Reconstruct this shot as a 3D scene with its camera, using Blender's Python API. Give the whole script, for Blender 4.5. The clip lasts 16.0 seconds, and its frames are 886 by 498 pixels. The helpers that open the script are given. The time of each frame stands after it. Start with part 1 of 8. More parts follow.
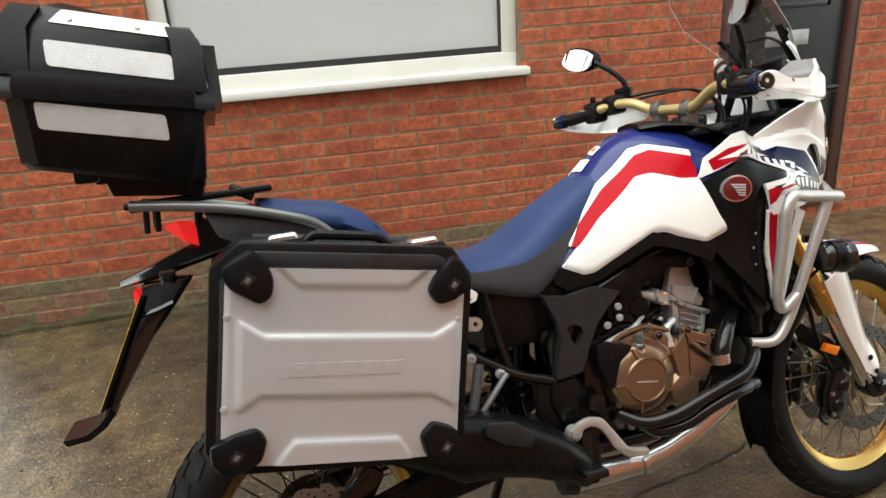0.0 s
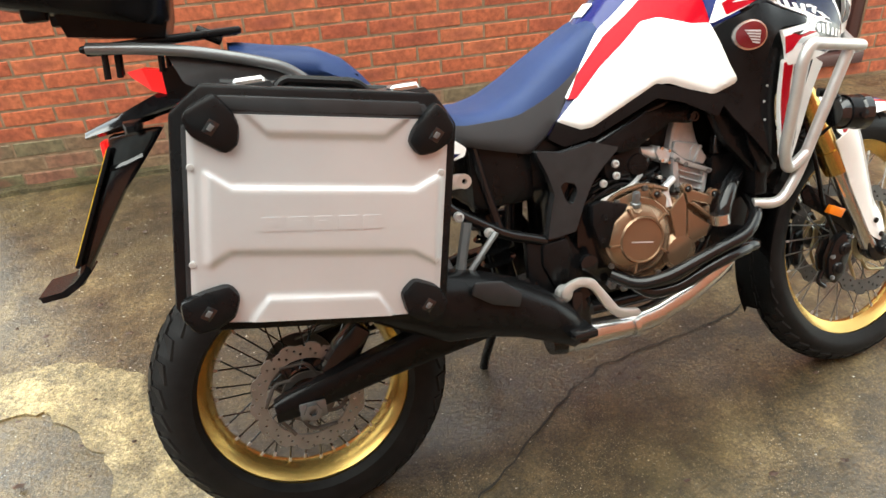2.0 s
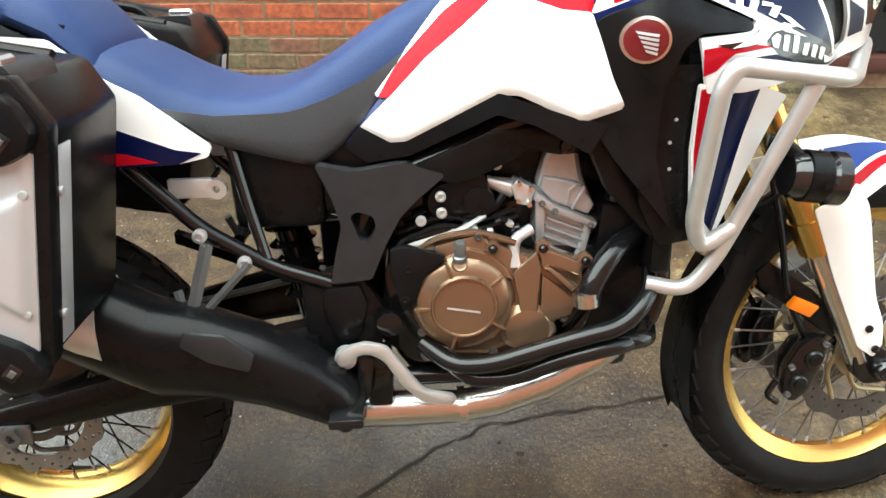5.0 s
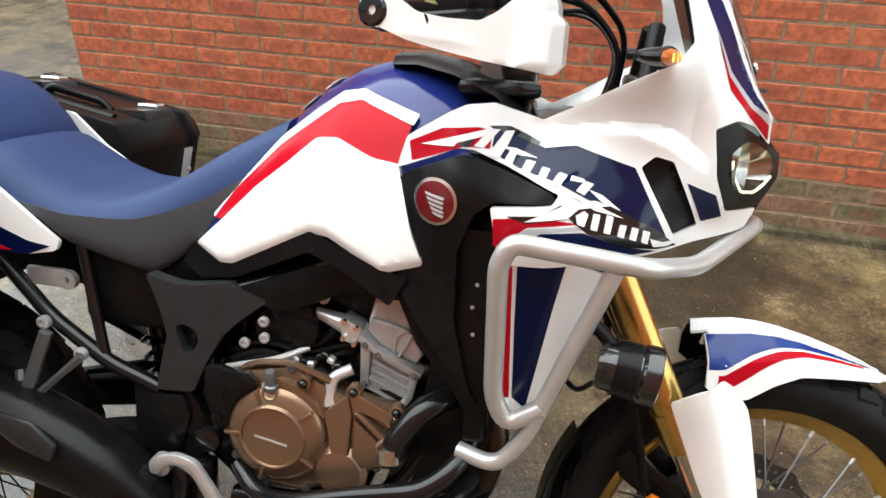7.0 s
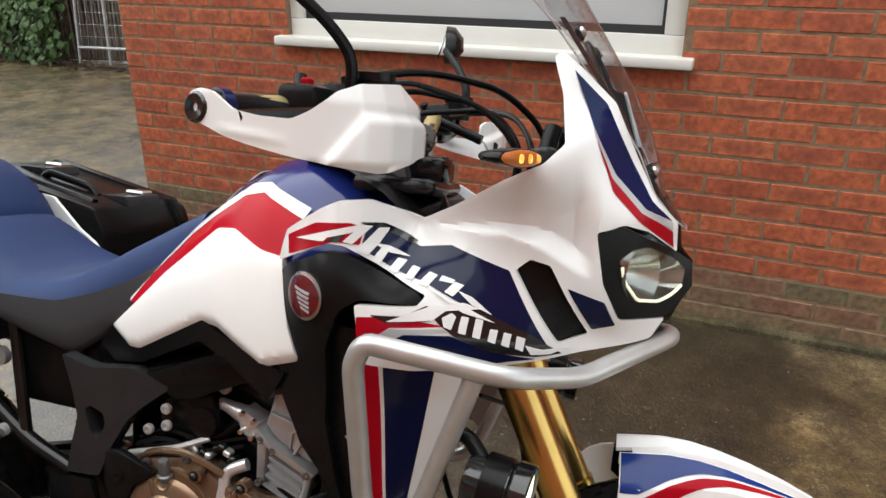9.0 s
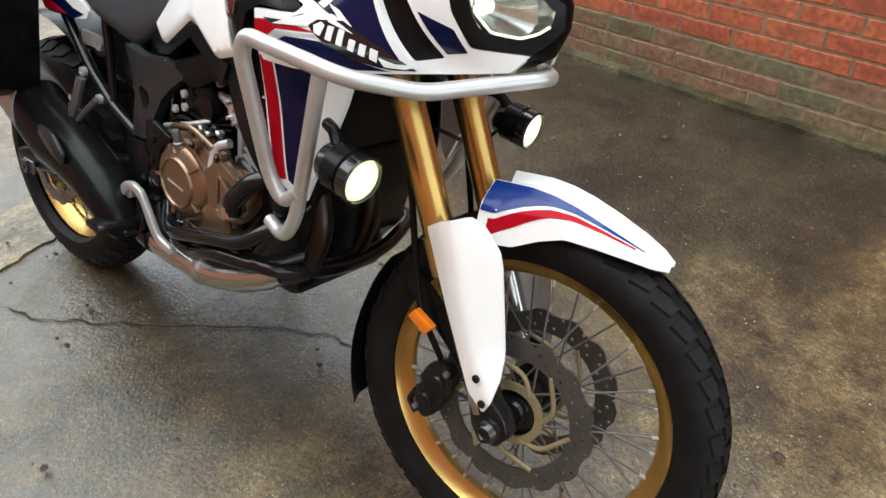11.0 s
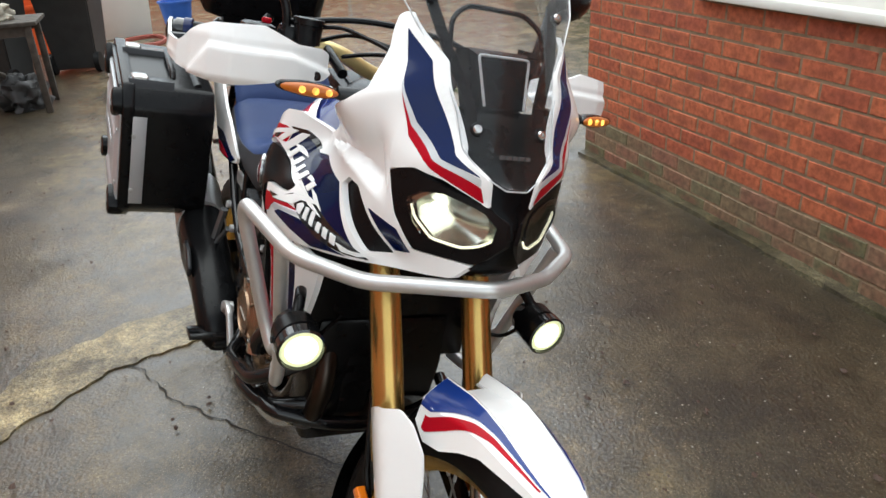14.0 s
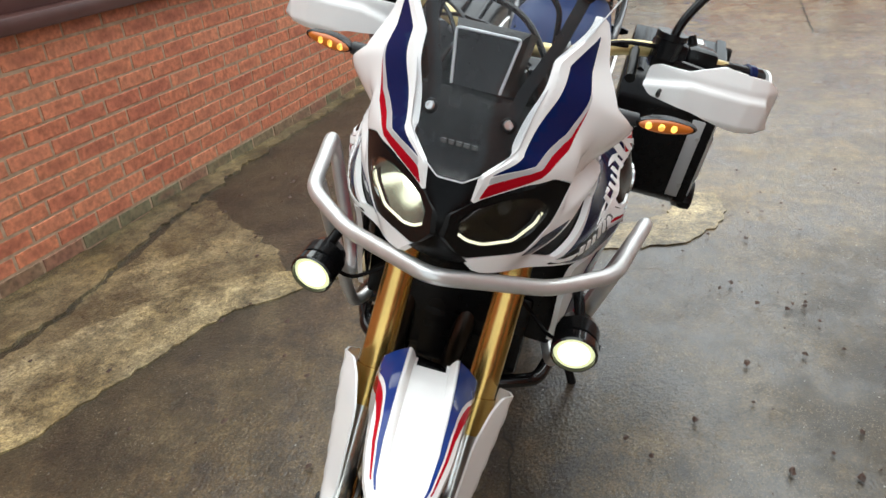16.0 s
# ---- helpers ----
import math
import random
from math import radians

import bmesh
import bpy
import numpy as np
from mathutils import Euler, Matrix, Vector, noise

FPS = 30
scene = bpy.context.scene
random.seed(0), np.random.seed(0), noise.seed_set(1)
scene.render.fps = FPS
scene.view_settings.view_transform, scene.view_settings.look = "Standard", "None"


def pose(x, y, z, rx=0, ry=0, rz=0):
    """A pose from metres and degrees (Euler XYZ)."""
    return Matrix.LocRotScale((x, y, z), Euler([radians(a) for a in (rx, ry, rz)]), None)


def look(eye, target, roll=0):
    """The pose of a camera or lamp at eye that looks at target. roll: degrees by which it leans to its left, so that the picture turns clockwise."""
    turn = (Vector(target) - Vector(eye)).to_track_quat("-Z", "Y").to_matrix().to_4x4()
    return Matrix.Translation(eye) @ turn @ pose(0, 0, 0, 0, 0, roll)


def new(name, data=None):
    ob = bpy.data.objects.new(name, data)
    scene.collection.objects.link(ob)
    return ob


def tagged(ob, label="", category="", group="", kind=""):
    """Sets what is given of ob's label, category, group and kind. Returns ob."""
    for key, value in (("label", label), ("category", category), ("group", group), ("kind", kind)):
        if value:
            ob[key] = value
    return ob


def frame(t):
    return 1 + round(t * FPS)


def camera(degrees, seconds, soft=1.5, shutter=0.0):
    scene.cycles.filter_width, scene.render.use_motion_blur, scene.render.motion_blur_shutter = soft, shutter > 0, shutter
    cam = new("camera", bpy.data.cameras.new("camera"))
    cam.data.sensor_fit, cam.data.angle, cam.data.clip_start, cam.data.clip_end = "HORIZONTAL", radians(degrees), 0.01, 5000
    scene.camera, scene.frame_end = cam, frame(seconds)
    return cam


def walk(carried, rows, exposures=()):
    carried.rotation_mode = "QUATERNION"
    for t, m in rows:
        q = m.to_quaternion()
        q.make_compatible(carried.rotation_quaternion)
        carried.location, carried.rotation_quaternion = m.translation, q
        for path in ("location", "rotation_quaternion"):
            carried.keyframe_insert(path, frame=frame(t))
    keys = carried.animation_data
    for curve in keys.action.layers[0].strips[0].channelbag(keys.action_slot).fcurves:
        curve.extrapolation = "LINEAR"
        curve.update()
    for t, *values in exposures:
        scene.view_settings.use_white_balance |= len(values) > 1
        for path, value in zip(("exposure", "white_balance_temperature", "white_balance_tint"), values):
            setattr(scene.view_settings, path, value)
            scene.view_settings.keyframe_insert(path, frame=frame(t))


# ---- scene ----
cam = camera(62.1, 16.0)
PATH = [
    (0, (0.045, -1.341, 1.502), (0.426, 0.487, 0.788), -3.5),
    (0.5, (0.044, -1.33, 1.48), (0.394, 0.456, 0.652), -3.1),
    (1, (0.049, -1.323, 1.471), (0.377, 0.441, 0.588), -3.7),
    (1.5, (0.059, -1.316, 1.456), (0.343, 0.413, 0.492), -4.8),
    (2, (0.092, -1.289, 1.44), (0.409, 0.395, 0.409), -3.7),
    (2.5, (0.171, -1.227, 1.421), (0.537, 0.446, 0.388), -3.3),
    (3, (0.256, -1.131, 1.408), (0.77, 0.486, 0.35), -1.1),
    (3.2, (0.3, -1.077, 1.403), (0.847, 0.535, 0.353), -0.1),
    (5.3, (0.888, -0.844, 1.351), (0.754, 0.763, 0.167), -0.4),
    (5.5, (0.946, -0.803, 1.356), (0.814, 0.809, 0.178), 0.5),
    (6, (1.076, -0.74, 1.375), (0.897, 0.869, 0.2), 0.7),
    (6.5, (1.212, -0.748, 1.388), (0.836, 0.852, 0.249), 0.4),
    (7, (1.271, -0.735, 1.413), (0.793, 0.933, 0.419), 0.8),
    (7.5, (1.285, -0.741, 1.425), (0.83, 0.973, 0.5), 1.1),
    (8, (1.335, -0.748, 1.44), (0.812, 1.014, 0.651), 0.7),
    (8.5, (1.41, -0.734, 1.442), (0.79, 1.015, 0.694), 0.2),
    (9, (1.521, -0.617, 1.411), (0.783, 1.074, 0.638), 0.0),
    (9.5, (1.681, -0.496, 1.406), (0.816, 1.052, 0.481), 0.3),
    (10, (1.862, -0.464, 1.397), (0.765, 0.821, 0.326), 0.6),
    (10.2, (1.934, -0.465, 1.395), (0.786, 0.731, 0.276), -0.3),
    (12.3, (2.184, -0.552, 1.35), (1.031, 0.497, 0.097), -3.5),
    (12.5, (2.214, -0.531, 1.367), (0.986, 0.499, 0.171), -4.2),
    (13, (2.297, -0.419, 1.399), (0.886, 0.564, 0.379), -2.3),
    (13.5, (2.324, -0.232, 1.396), (0.783, 0.656, 0.482), -0.8),
    (14, (2.347, -0.035, 1.428), (0.637, 0.55, 0.572), -2.9),
    (14.5, (2.424, 0.188, 1.44), (0.618, 0.4, 0.607), -3.9),
    (15, (2.448, 0.375, 1.453), (0.617, 0.365, 0.648), -4.9),
    (15.5, (2.363, 0.552, 1.44), (0.545, 0.26, 0.658), -3.3),
    (16, (2.299, 0.73, 1.412), (0.66, 0.037, 0.498), -4.6),
]
LEVELS = [(0.0, 1.45, 6750, 0), (0.5, 1.8, 6850, 0), (1.0, 2.0, 6950, 0.5), (1.5, 2.05, 6850, 0.5), (2.0, 2.1, 6750, -0.5), (2.5, 2.15, 6600, -2), (3.0, 2.1, 6500, -3), (5.5, 2.4, 6350, -4), (6.0, 2.05, 6350, -2), (6.5, 1.9, 6350, 0.5), (8.0, 1.4, 6550, 4.5), (9.0, 1.18, 6550, 5), (9.5, 1.25, 6600, 4.5), (10.0, 1.25, 6500, 3.5), (12.5, 2.3, 6100, 0.5), (13.0, 1.85, 6300, 1.5), (13.5, 1.5, 6300, 2.5), (14.5, 1.3, 6350, 3), (16.0, 1.35, 6350, 2.5)]
walk(cam, [(t, look(eye, target, roll)) for t, eye, target, roll in PATH], LEVELS)


# ---- light: overcast sky over a narrow yard ----
world = bpy.data.worlds.new("overcast")
scene.world = world
world.use_nodes = True
wn = world.node_tree.nodes
wl = world.node_tree.links
sky = wn.new("ShaderNodeTexSky")
sky.sky_type = "NISHITA"
sky.sun_disc = False
sky.sun_elevation, sky.sun_rotation = radians(74), radians(270)
sky.air_density, sky.dust_density, sky.ozone_density = 1.0, 0.6, 1.0
grey = wn.new("ShaderNodeHueSaturation")
grey.inputs["Saturation"].default_value = 0.22
wl.new(sky.outputs["Color"], grey.inputs["Color"])
wl.new(grey.outputs["Color"], wn["Background"].inputs["Color"])
wn["Background"].inputs["Strength"].default_value = 0.15

sun = new("sun", bpy.data.lights.new("sun", "SUN"))
sun.data.energy, sun.data.angle, sun.data.color = 1.4, radians(90), (1.0, 0.985, 0.96)
sun.matrix_world = look((-1.6, 0.1, 8.0), (0.6, 0.0, 0.0))


# ---- materials ----
def mat(name, colour, rough=0.5, metal=0.0, var=0.12, scale=8.0, bump=0.0, bscale=200.0, rvar=0.0, coat=0.0, dirt=None, dirt_amount=0.0):
    """A surface with two scales of variation: broad tone and fine grain."""
    m = bpy.data.materials.new(name)
    m.use_nodes = True
    n, l = m.node_tree.nodes, m.node_tree.links
    b = n["Principled BSDF"]
    b.inputs["Roughness"].default_value = rough
    b.inputs["Metallic"].default_value = metal
    b.inputs["Coat Weight"].default_value = coat
    b.inputs["Coat Roughness"].default_value = 0.08
    tc = n.new("ShaderNodeTexCoord")
    n1 = n.new("ShaderNodeTexNoise")
    n1.inputs["Scale"].default_value = scale
    n1.inputs["Detail"].default_value = 6
    l.new(tc.outputs["Object"], n1.inputs["Vector"])
    ramp = n.new("ShaderNodeMapRange")
    ramp.inputs["From Min"].default_value, ramp.inputs["From Max"].default_value = 0.3, 0.7
    ramp.inputs["To Min"].default_value, ramp.inputs["To Max"].default_value = 1 - var, 1 + var
    l.new(n1.outputs["Fac"], ramp.inputs["Value"])
    mul = n.new("ShaderNodeVectorMath")
    mul.operation = "SCALE"
    mul.inputs[0].default_value = colour
    l.new(ramp.outputs["Result"], mul.inputs["Scale"])
    out = mul.outputs["Vector"]
    if dirt:
        n3 = n.new("ShaderNodeTexNoise")
        n3.inputs["Scale"].default_value = scale * 0.35
        n3.inputs["Detail"].default_value = 8
        l.new(tc.outputs["Object"], n3.inputs["Vector"])
        r3 = n.new("ShaderNodeMapRange")
        r3.inputs["From Min"].default_value, r3.inputs["From Max"].default_value = 0.5, 0.75
        r3.inputs["To Max"].default_value = dirt_amount
        l.new(n3.outputs["Fac"], r3.inputs["Value"])
        mix = n.new("ShaderNodeMix")
        mix.data_type = "RGBA"
        l.new(r3.outputs["Result"], mix.inputs["Factor"])
        l.new(out, mix.inputs["A"])
        mix.inputs["B"].default_value = (*dirt, 1)
        out = mix.outputs["Result"]
    l.new(out, b.inputs["Base Color"])
    if rvar:
        r2 = n.new("ShaderNodeMapRange")
        r2.inputs["From Min"].default_value, r2.inputs["From Max"].default_value = 0.35, 0.65
        r2.inputs["To Min"].default_value, r2.inputs["To Max"].default_value = max(0.02, rough - rvar), min(1, rough + rvar)
        l.new(n1.outputs["Fac"], r2.inputs["Value"])
        l.new(r2.outputs["Result"], b.inputs["Roughness"])
    if bump:
        n2 = n.new("ShaderNodeTexNoise")
        n2.inputs["Scale"].default_value = bscale
        n2.inputs["Detail"].default_value = 4
        l.new(tc.outputs["Object"], n2.inputs["Vector"])
        bp = n.new("ShaderNodeBump")
        bp.inputs["Strength"].default_value = bump
        bp.inputs["Distance"].default_value = 0.002
        l.new(n2.outputs["Fac"], bp.inputs["Height"])
        l.new(bp.outputs["Normal"], b.inputs["Normal"])
    return m


def duller(m, level):
    """Less of a shine, as matt plastics have."""
    m.node_tree.nodes["Principled BSDF"].inputs["Specular IOR Level"].default_value = level
    return m


def glow(name, colour, strength):
    m = mat(name, colour, 0.3, var=0.02)
    b = m.node_tree.nodes["Principled BSDF"]
    b.inputs["Emission Color"].default_value = (*colour, 1)
    b.inputs["Emission Strength"].default_value = strength
    return m


def glass(name, colour=(1, 1, 1), rough=0.02):
    m = bpy.data.materials.new(name)
    m.use_nodes = True
    n, l = m.node_tree.nodes, m.node_tree.links
    n.remove(n["Principled BSDF"])
    clear, shine, mix, lw = n.new("ShaderNodeBsdfTransparent"), n.new("ShaderNodeBsdfGlossy"), n.new("ShaderNodeMixShader"), n.new("ShaderNodeLayerWeight")
    clear.inputs["Color"].default_value = (*colour, 1)
    shine.inputs["Roughness"].default_value = rough
    lw.inputs["Blend"].default_value = 0.5
    steep, gloss = n.new("ShaderNodeMath"), n.new("ShaderNodeMath")
    steep.operation, gloss.operation = "POWER", "MULTIPLY_ADD"
    steep.inputs[1].default_value = 4.5
    gloss.inputs[1].default_value, gloss.inputs[2].default_value = 0.7, 0.04
    l.new(lw.outputs["Facing"], steep.inputs[0])
    l.new(steep.outputs["Value"], gloss.inputs[0])
    l.new(gloss.outputs["Value"], mix.inputs["Fac"])
    l.new(clear.outputs["BSDF"], mix.inputs[1])
    l.new(shine.outputs["BSDF"], mix.inputs[2])
    l.new(mix.outputs["Shader"], n["Material Output"].inputs["Surface"])
    return m


def brick_material(name, tones, per_object, heart_most=0.6):
    """Fired clay: a tone for each brick, a dark scorched heart, sandy grain."""
    m = mat(name, (0.4, 0.1, 0.05), 0.75, bump=0.5, bscale=160)
    n, l = m.node_tree.nodes, m.node_tree.links
    b = n["Principled BSDF"]
    if per_object:
        rnd = n.new("ShaderNodeObjectInfo").outputs["Random"]
    else:
        rnd = n.new("ShaderNodeNewGeometry").outputs["Random Per Island"]
    ramp = n.new("ShaderNodeValToRGB")
    ramp.color_ramp.elements[0].color = (*tones[0], 1)
    ramp.color_ramp.elements[1].color = (*tones[-1], 1)
    for k, tone in enumerate(tones[1:-1]):
        ramp.color_ramp.elements.new((k + 1) / (len(tones) - 1)).color = (*tone, 1)
    l.new(rnd, ramp.inputs["Fac"])
    uv = n.new("ShaderNodeUVMap")
    noise_n = n.new("ShaderNodeTexNoise")
    noise_n.inputs["Scale"].default_value = 44
    noise_n.inputs["Detail"].default_value = 8
    tc = n.new("ShaderNodeNewGeometry")
    l.new(tc.outputs["Position"], noise_n.inputs["Vector"])
    grad = n.new("ShaderNodeTexGradient")
    grad.gradient_type = "SPHERICAL"
    l.new(uv.outputs["UV"], grad.inputs["Vector"])
    wob = n.new("ShaderNodeMath")
    wob.operation = "MULTIPLY"
    l.new(grad.outputs["Fac"], wob.inputs[0])
    l.new(noise_n.outputs["Fac"], wob.inputs[1])
    heart = n.new("ShaderNodeMapRange")
    heart.inputs["From Min"].default_value, heart.inputs["From Max"].default_value, heart.inputs["To Max"].default_value = 0.08, 0.40, heart_most
    l.new(wob.outputs["Value"], heart.inputs["Value"])
    amount = n.new("ShaderNodeMath")
    amount.operation = "MULTIPLY"
    l.new(heart.outputs["Result"], amount.inputs[0])
    l.new(rnd, amount.inputs[1])
    mix = n.new("ShaderNodeMix")
    mix.data_type = "RGBA"
    l.new(amount.outputs["Value"], mix.inputs["Factor"])
    l.new(ramp.outputs["Color"], mix.inputs["A"])
    mix.inputs["B"].default_value = (0.14, 0.035, 0.028, 1)
    tone = n.new("ShaderNodeVectorMath")
    tone.operation = "SCALE"
    l.new(mix.outputs["Result"], tone.inputs[0])
    mr = n.new("ShaderNodeMapRange")
    mr.inputs["From Min"].default_value, mr.inputs["From Max"].default_value, mr.inputs["To Min"].default_value, mr.inputs["To Max"].default_value = 0.32, 0.68, 0.66, 1.30
    l.new(noise_n.outputs["Fac"], mr.inputs["Value"])
    l.new(mr.outputs["Result"], tone.inputs["Scale"])
    l.new(tone.outputs["Vector"], b.inputs["Base Color"])
    return m


TONES_A = [(0.415, 0.102, 0.043), (0.470, 0.124, 0.052), (0.375, 0.086, 0.040), (0.495, 0.140, 0.060), (0.430, 0.108, 0.047)]
TONES_B = [(0.51, 0.170, 0.085), (0.46, 0.145, 0.074), (0.55, 0.205, 0.106), (0.43, 0.128, 0.068), (0.53, 0.182, 0.090)]
MOSSY = [(0.21, 0.13, 0.075), (0.15, 0.13, 0.07), (0.25, 0.115, 0.07), (0.17, 0.14, 0.08), (0.13, 0.115, 0.055)]
BRICK = brick_material("red_brick", TONES_A, True)
BRICK_J = brick_material("red_brick_joined", TONES_A, False)
BRICK_B = brick_material("weathered_brick", TONES_B, True, 0.45)
BRICK_BJ = brick_material("weathered_brick_joined", TONES_B, False, 0.45)
BRICK_M = brick_material("mossy_brick", MOSSY, True)
MORTAR = mat("mortar", (0.25, 0.165, 0.10), 0.9, var=0.25, scale=30, bump=0.6, dirt=(0.13, 0.11, 0.07), dirt_amount=0.5)
MORTAR_B = mat("pale_mortar", (0.34, 0.225, 0.145), 0.9, var=0.25, scale=30, bump=0.6)


def concrete_material(name, dark, pale, dirt, dirt_from, wet_most, silt=0.0):
    """Wet concrete: brown-grey patches, exposed grit, and a film of rain that is thicker in places."""
    m = mat(name, pale, 0.3)
    n, l = m.node_tree.nodes, m.node_tree.links
    b = n["Principled BSDF"]
    geo = n.new("ShaderNodeNewGeometry")

    def noise_at(scale, detail=8, rough=0.6):
        t = n.new("ShaderNodeTexNoise")
        t.inputs["Scale"].default_value, t.inputs["Detail"].default_value, t.inputs["Roughness"].default_value = scale, detail, rough
        l.new(geo.outputs["Position"], t.inputs["Vector"])
        return t.outputs["Fac"]

    def ramp(fac, lo, hi, a, c):
        r = n.new("ShaderNodeValToRGB")
        r.color_ramp.elements[0].position, r.color_ramp.elements[1].position = lo, hi
        r.color_ramp.elements[0].color, r.color_ramp.elements[1].color = (*a, 1), (*c, 1)
        l.new(fac, r.inputs["Fac"])
        return r.outputs["Color"]

    def mixed(kind, fac, a, c):
        x = n.new("ShaderNodeMix")
        x.data_type, x.blend_type = "RGBA", kind
        if isinstance(fac, float):
            x.inputs["Factor"].default_value = fac
        else:
            l.new(fac, x.inputs["Factor"])
        l.new(a, x.inputs["A"])
        l.new(c, x.inputs["B"])
        return x.outputs["Result"]

    broad = noise_at(0.8, 10, 0.65)
    base = ramp(broad, 0.33, 0.68, dark, pale)
    fine = ramp(noise_at(95, 8, 0.8), 0.36, 0.66, (0.30, 0.28, 0.25), (1.9, 1.87, 1.78))
    base = mixed("MULTIPLY", 0.9, base, fine)
    blot = ramp(noise_at(8, 10, 0.78), 0.40, 0.62, (0.36, 0.34, 0.30), (1.55, 1.52, 1.45))
    base = mixed("MULTIPLY", 0.85, base, blot)
    moss = n.new("ShaderNodeMix")
    moss.data_type = "RGBA"
    moss.inputs["B"].default_value = (*dirt, 1)
    # soil washed towards the south wall's foot; browner ahead and along the north side
    apart = n.new("ShaderNodeSeparateXYZ")
    # the bounds of the soil and of the paler sheen zones wander
    wander, swing, strayed = n.new("ShaderNodeTexNoise"), n.new("ShaderNodeVectorMath"), n.new("ShaderNodeVectorMath")
    wander.inputs["Scale"].default_value, wander.inputs["Detail"].default_value = 1.6, 7
    l.new(geo.outputs["Position"], wander.inputs["Vector"])
    swing.operation = "MULTIPLY_ADD"
    swing.inputs[1].default_value, swing.inputs[2].default_value = (1.5, 1.1, 0), (-0.75, -0.55, 0)
    l.new(wander.outputs["Color"], swing.inputs[0])
    strayed.operation = "ADD"
    l.new(geo.outputs["Position"], strayed.inputs[0])
    l.new(swing.outputs["Vector"], strayed.inputs[1])
    l.new(strayed.outputs["Vector"], apart.inputs["Vector"])
    side = n.new("ShaderNodeMapRange")
    side.inputs["From Min"].default_value, side.inputs["From Max"].default_value, side.inputs["To Max"].default_value = -0.55, -1.15, silt
    l.new(apart.outputs["Y"], side.inputs["Value"])
    soil = n.new("ShaderNodeMath")
    soil.operation = "ADD"
    l.new(noise_at(2.3, 10, 0.72), soil.inputs[0])
    ahead = n.new("ShaderNodeMapRange")
    ahead.inputs["From Min"].default_value, ahead.inputs["From Max"].default_value, ahead.inputs["To Max"].default_value = 1.3, 2.5, silt * 0.2
    l.new(apart.outputs["X"], ahead.inputs["Value"])
    worst = n.new("ShaderNodeMath")
    worst.operation = "MAXIMUM"
    l.new(side.outputs["Result"], worst.inputs[0])
    l.new(ahead.outputs["Result"], worst.inputs[1])
    north, west = n.new("ShaderNodeMapRange"), n.new("ShaderNodeMapRange")
    north.inputs["From Min"].default_value, north.inputs["From Max"].default_value, north.inputs["To Max"].default_value = 0.80, 1.45, silt * 1.1
    west.inputs["From Min"].default_value, west.inputs["From Max"].default_value = 2.1, 1.4
    l.new(apart.outputs["Y"], north.inputs["Value"])
    l.new(apart.outputs["X"], west.inputs["Value"])
    past = n.new("ShaderNodeMapRange")
    past.inputs["From Min"].default_value, past.inputs["From Max"].default_value = -0.8, -0.1
    l.new(apart.outputs["X"], past.inputs["Value"])
    reach = n.new("ShaderNodeMath")
    reach.operation = "MULTIPLY"
    l.new(west.outputs["Result"], reach.inputs[0])
    l.new(past.outputs["Result"], reach.inputs[1])
    strip, most_soil = n.new("ShaderNodeMath"), n.new("ShaderNodeMath")
    strip.operation, most_soil.operation = "MULTIPLY", "MAXIMUM"
    l.new(north.outputs["Result"], strip.inputs[0])
    l.new(reach.outputs["Value"], strip.inputs[1])
    l.new(worst.outputs["Value"], most_soil.inputs[0])
    l.new(strip.outputs["Value"], most_soil.inputs[1])
    l.new(most_soil.outputs["Value"], soil.inputs[1])
    l.new(ramp(noise_at(1.7, 9, 0.7), dirt_from, dirt_from + 0.2, (0, 0, 0), (0.75, 0.75, 0.75)), moss.inputs["Factor"])
    l.new(base, moss.inputs["A"])
    tint = n.new("ShaderNodeMath")
    tint.operation = "SUBTRACT"
    l.new(noise_at(1.1, 8, 0.7), tint.inputs[0])
    l.new(worst.outputs["Value"], tint.inputs[1])
    base = mixed("MULTIPLY", ramp(tint.outputs["Value"], 0.42, 0.60, (0, 0, 0), (1, 1, 1)), moss.outputs["Result"], ramp(noise_at(90, 4, 0.7), 0.3, 0.7, (0.86, 0.79, 0.62), (1.28, 1.20, 1.0)))
    # paler zones put the sky's sheen on wet concrete into its colour
    sheen = []
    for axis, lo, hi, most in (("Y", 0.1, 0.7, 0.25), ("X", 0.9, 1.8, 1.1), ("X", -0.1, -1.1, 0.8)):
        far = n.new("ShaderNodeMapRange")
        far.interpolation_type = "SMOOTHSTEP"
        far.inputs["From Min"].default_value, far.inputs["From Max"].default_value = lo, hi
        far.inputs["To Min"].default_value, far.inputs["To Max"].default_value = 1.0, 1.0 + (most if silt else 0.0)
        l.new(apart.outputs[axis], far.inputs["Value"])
        sheen.append(far.outputs["Result"])
    most_sheen = n.new("ShaderNodeMath")
    most_sheen.operation = "MAXIMUM"
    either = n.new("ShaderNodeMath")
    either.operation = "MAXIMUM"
    l.new(sheen[0], either.inputs[0])
    l.new(sheen[1], either.inputs[1])
    l.new(either.outputs["Value"], most_sheen.inputs[0])
    l.new(sheen[2], most_sheen.inputs[1])
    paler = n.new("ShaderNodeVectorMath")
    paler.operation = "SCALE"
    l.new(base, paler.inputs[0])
    l.new(most_sheen.outputs["Value"], paler.inputs["Scale"])
    mud = n.new("ShaderNodeMix")
    mud.data_type = "RGBA"
    mud.inputs["B"].default_value = (0.036, 0.0265, 0.0138, 1)
    muddy = ramp(soil.outputs["Value"], 0.55, 0.72, (0, 0, 0), (0.85, 0.85, 0.85))
    l.new(muddy, mud.inputs["Factor"])
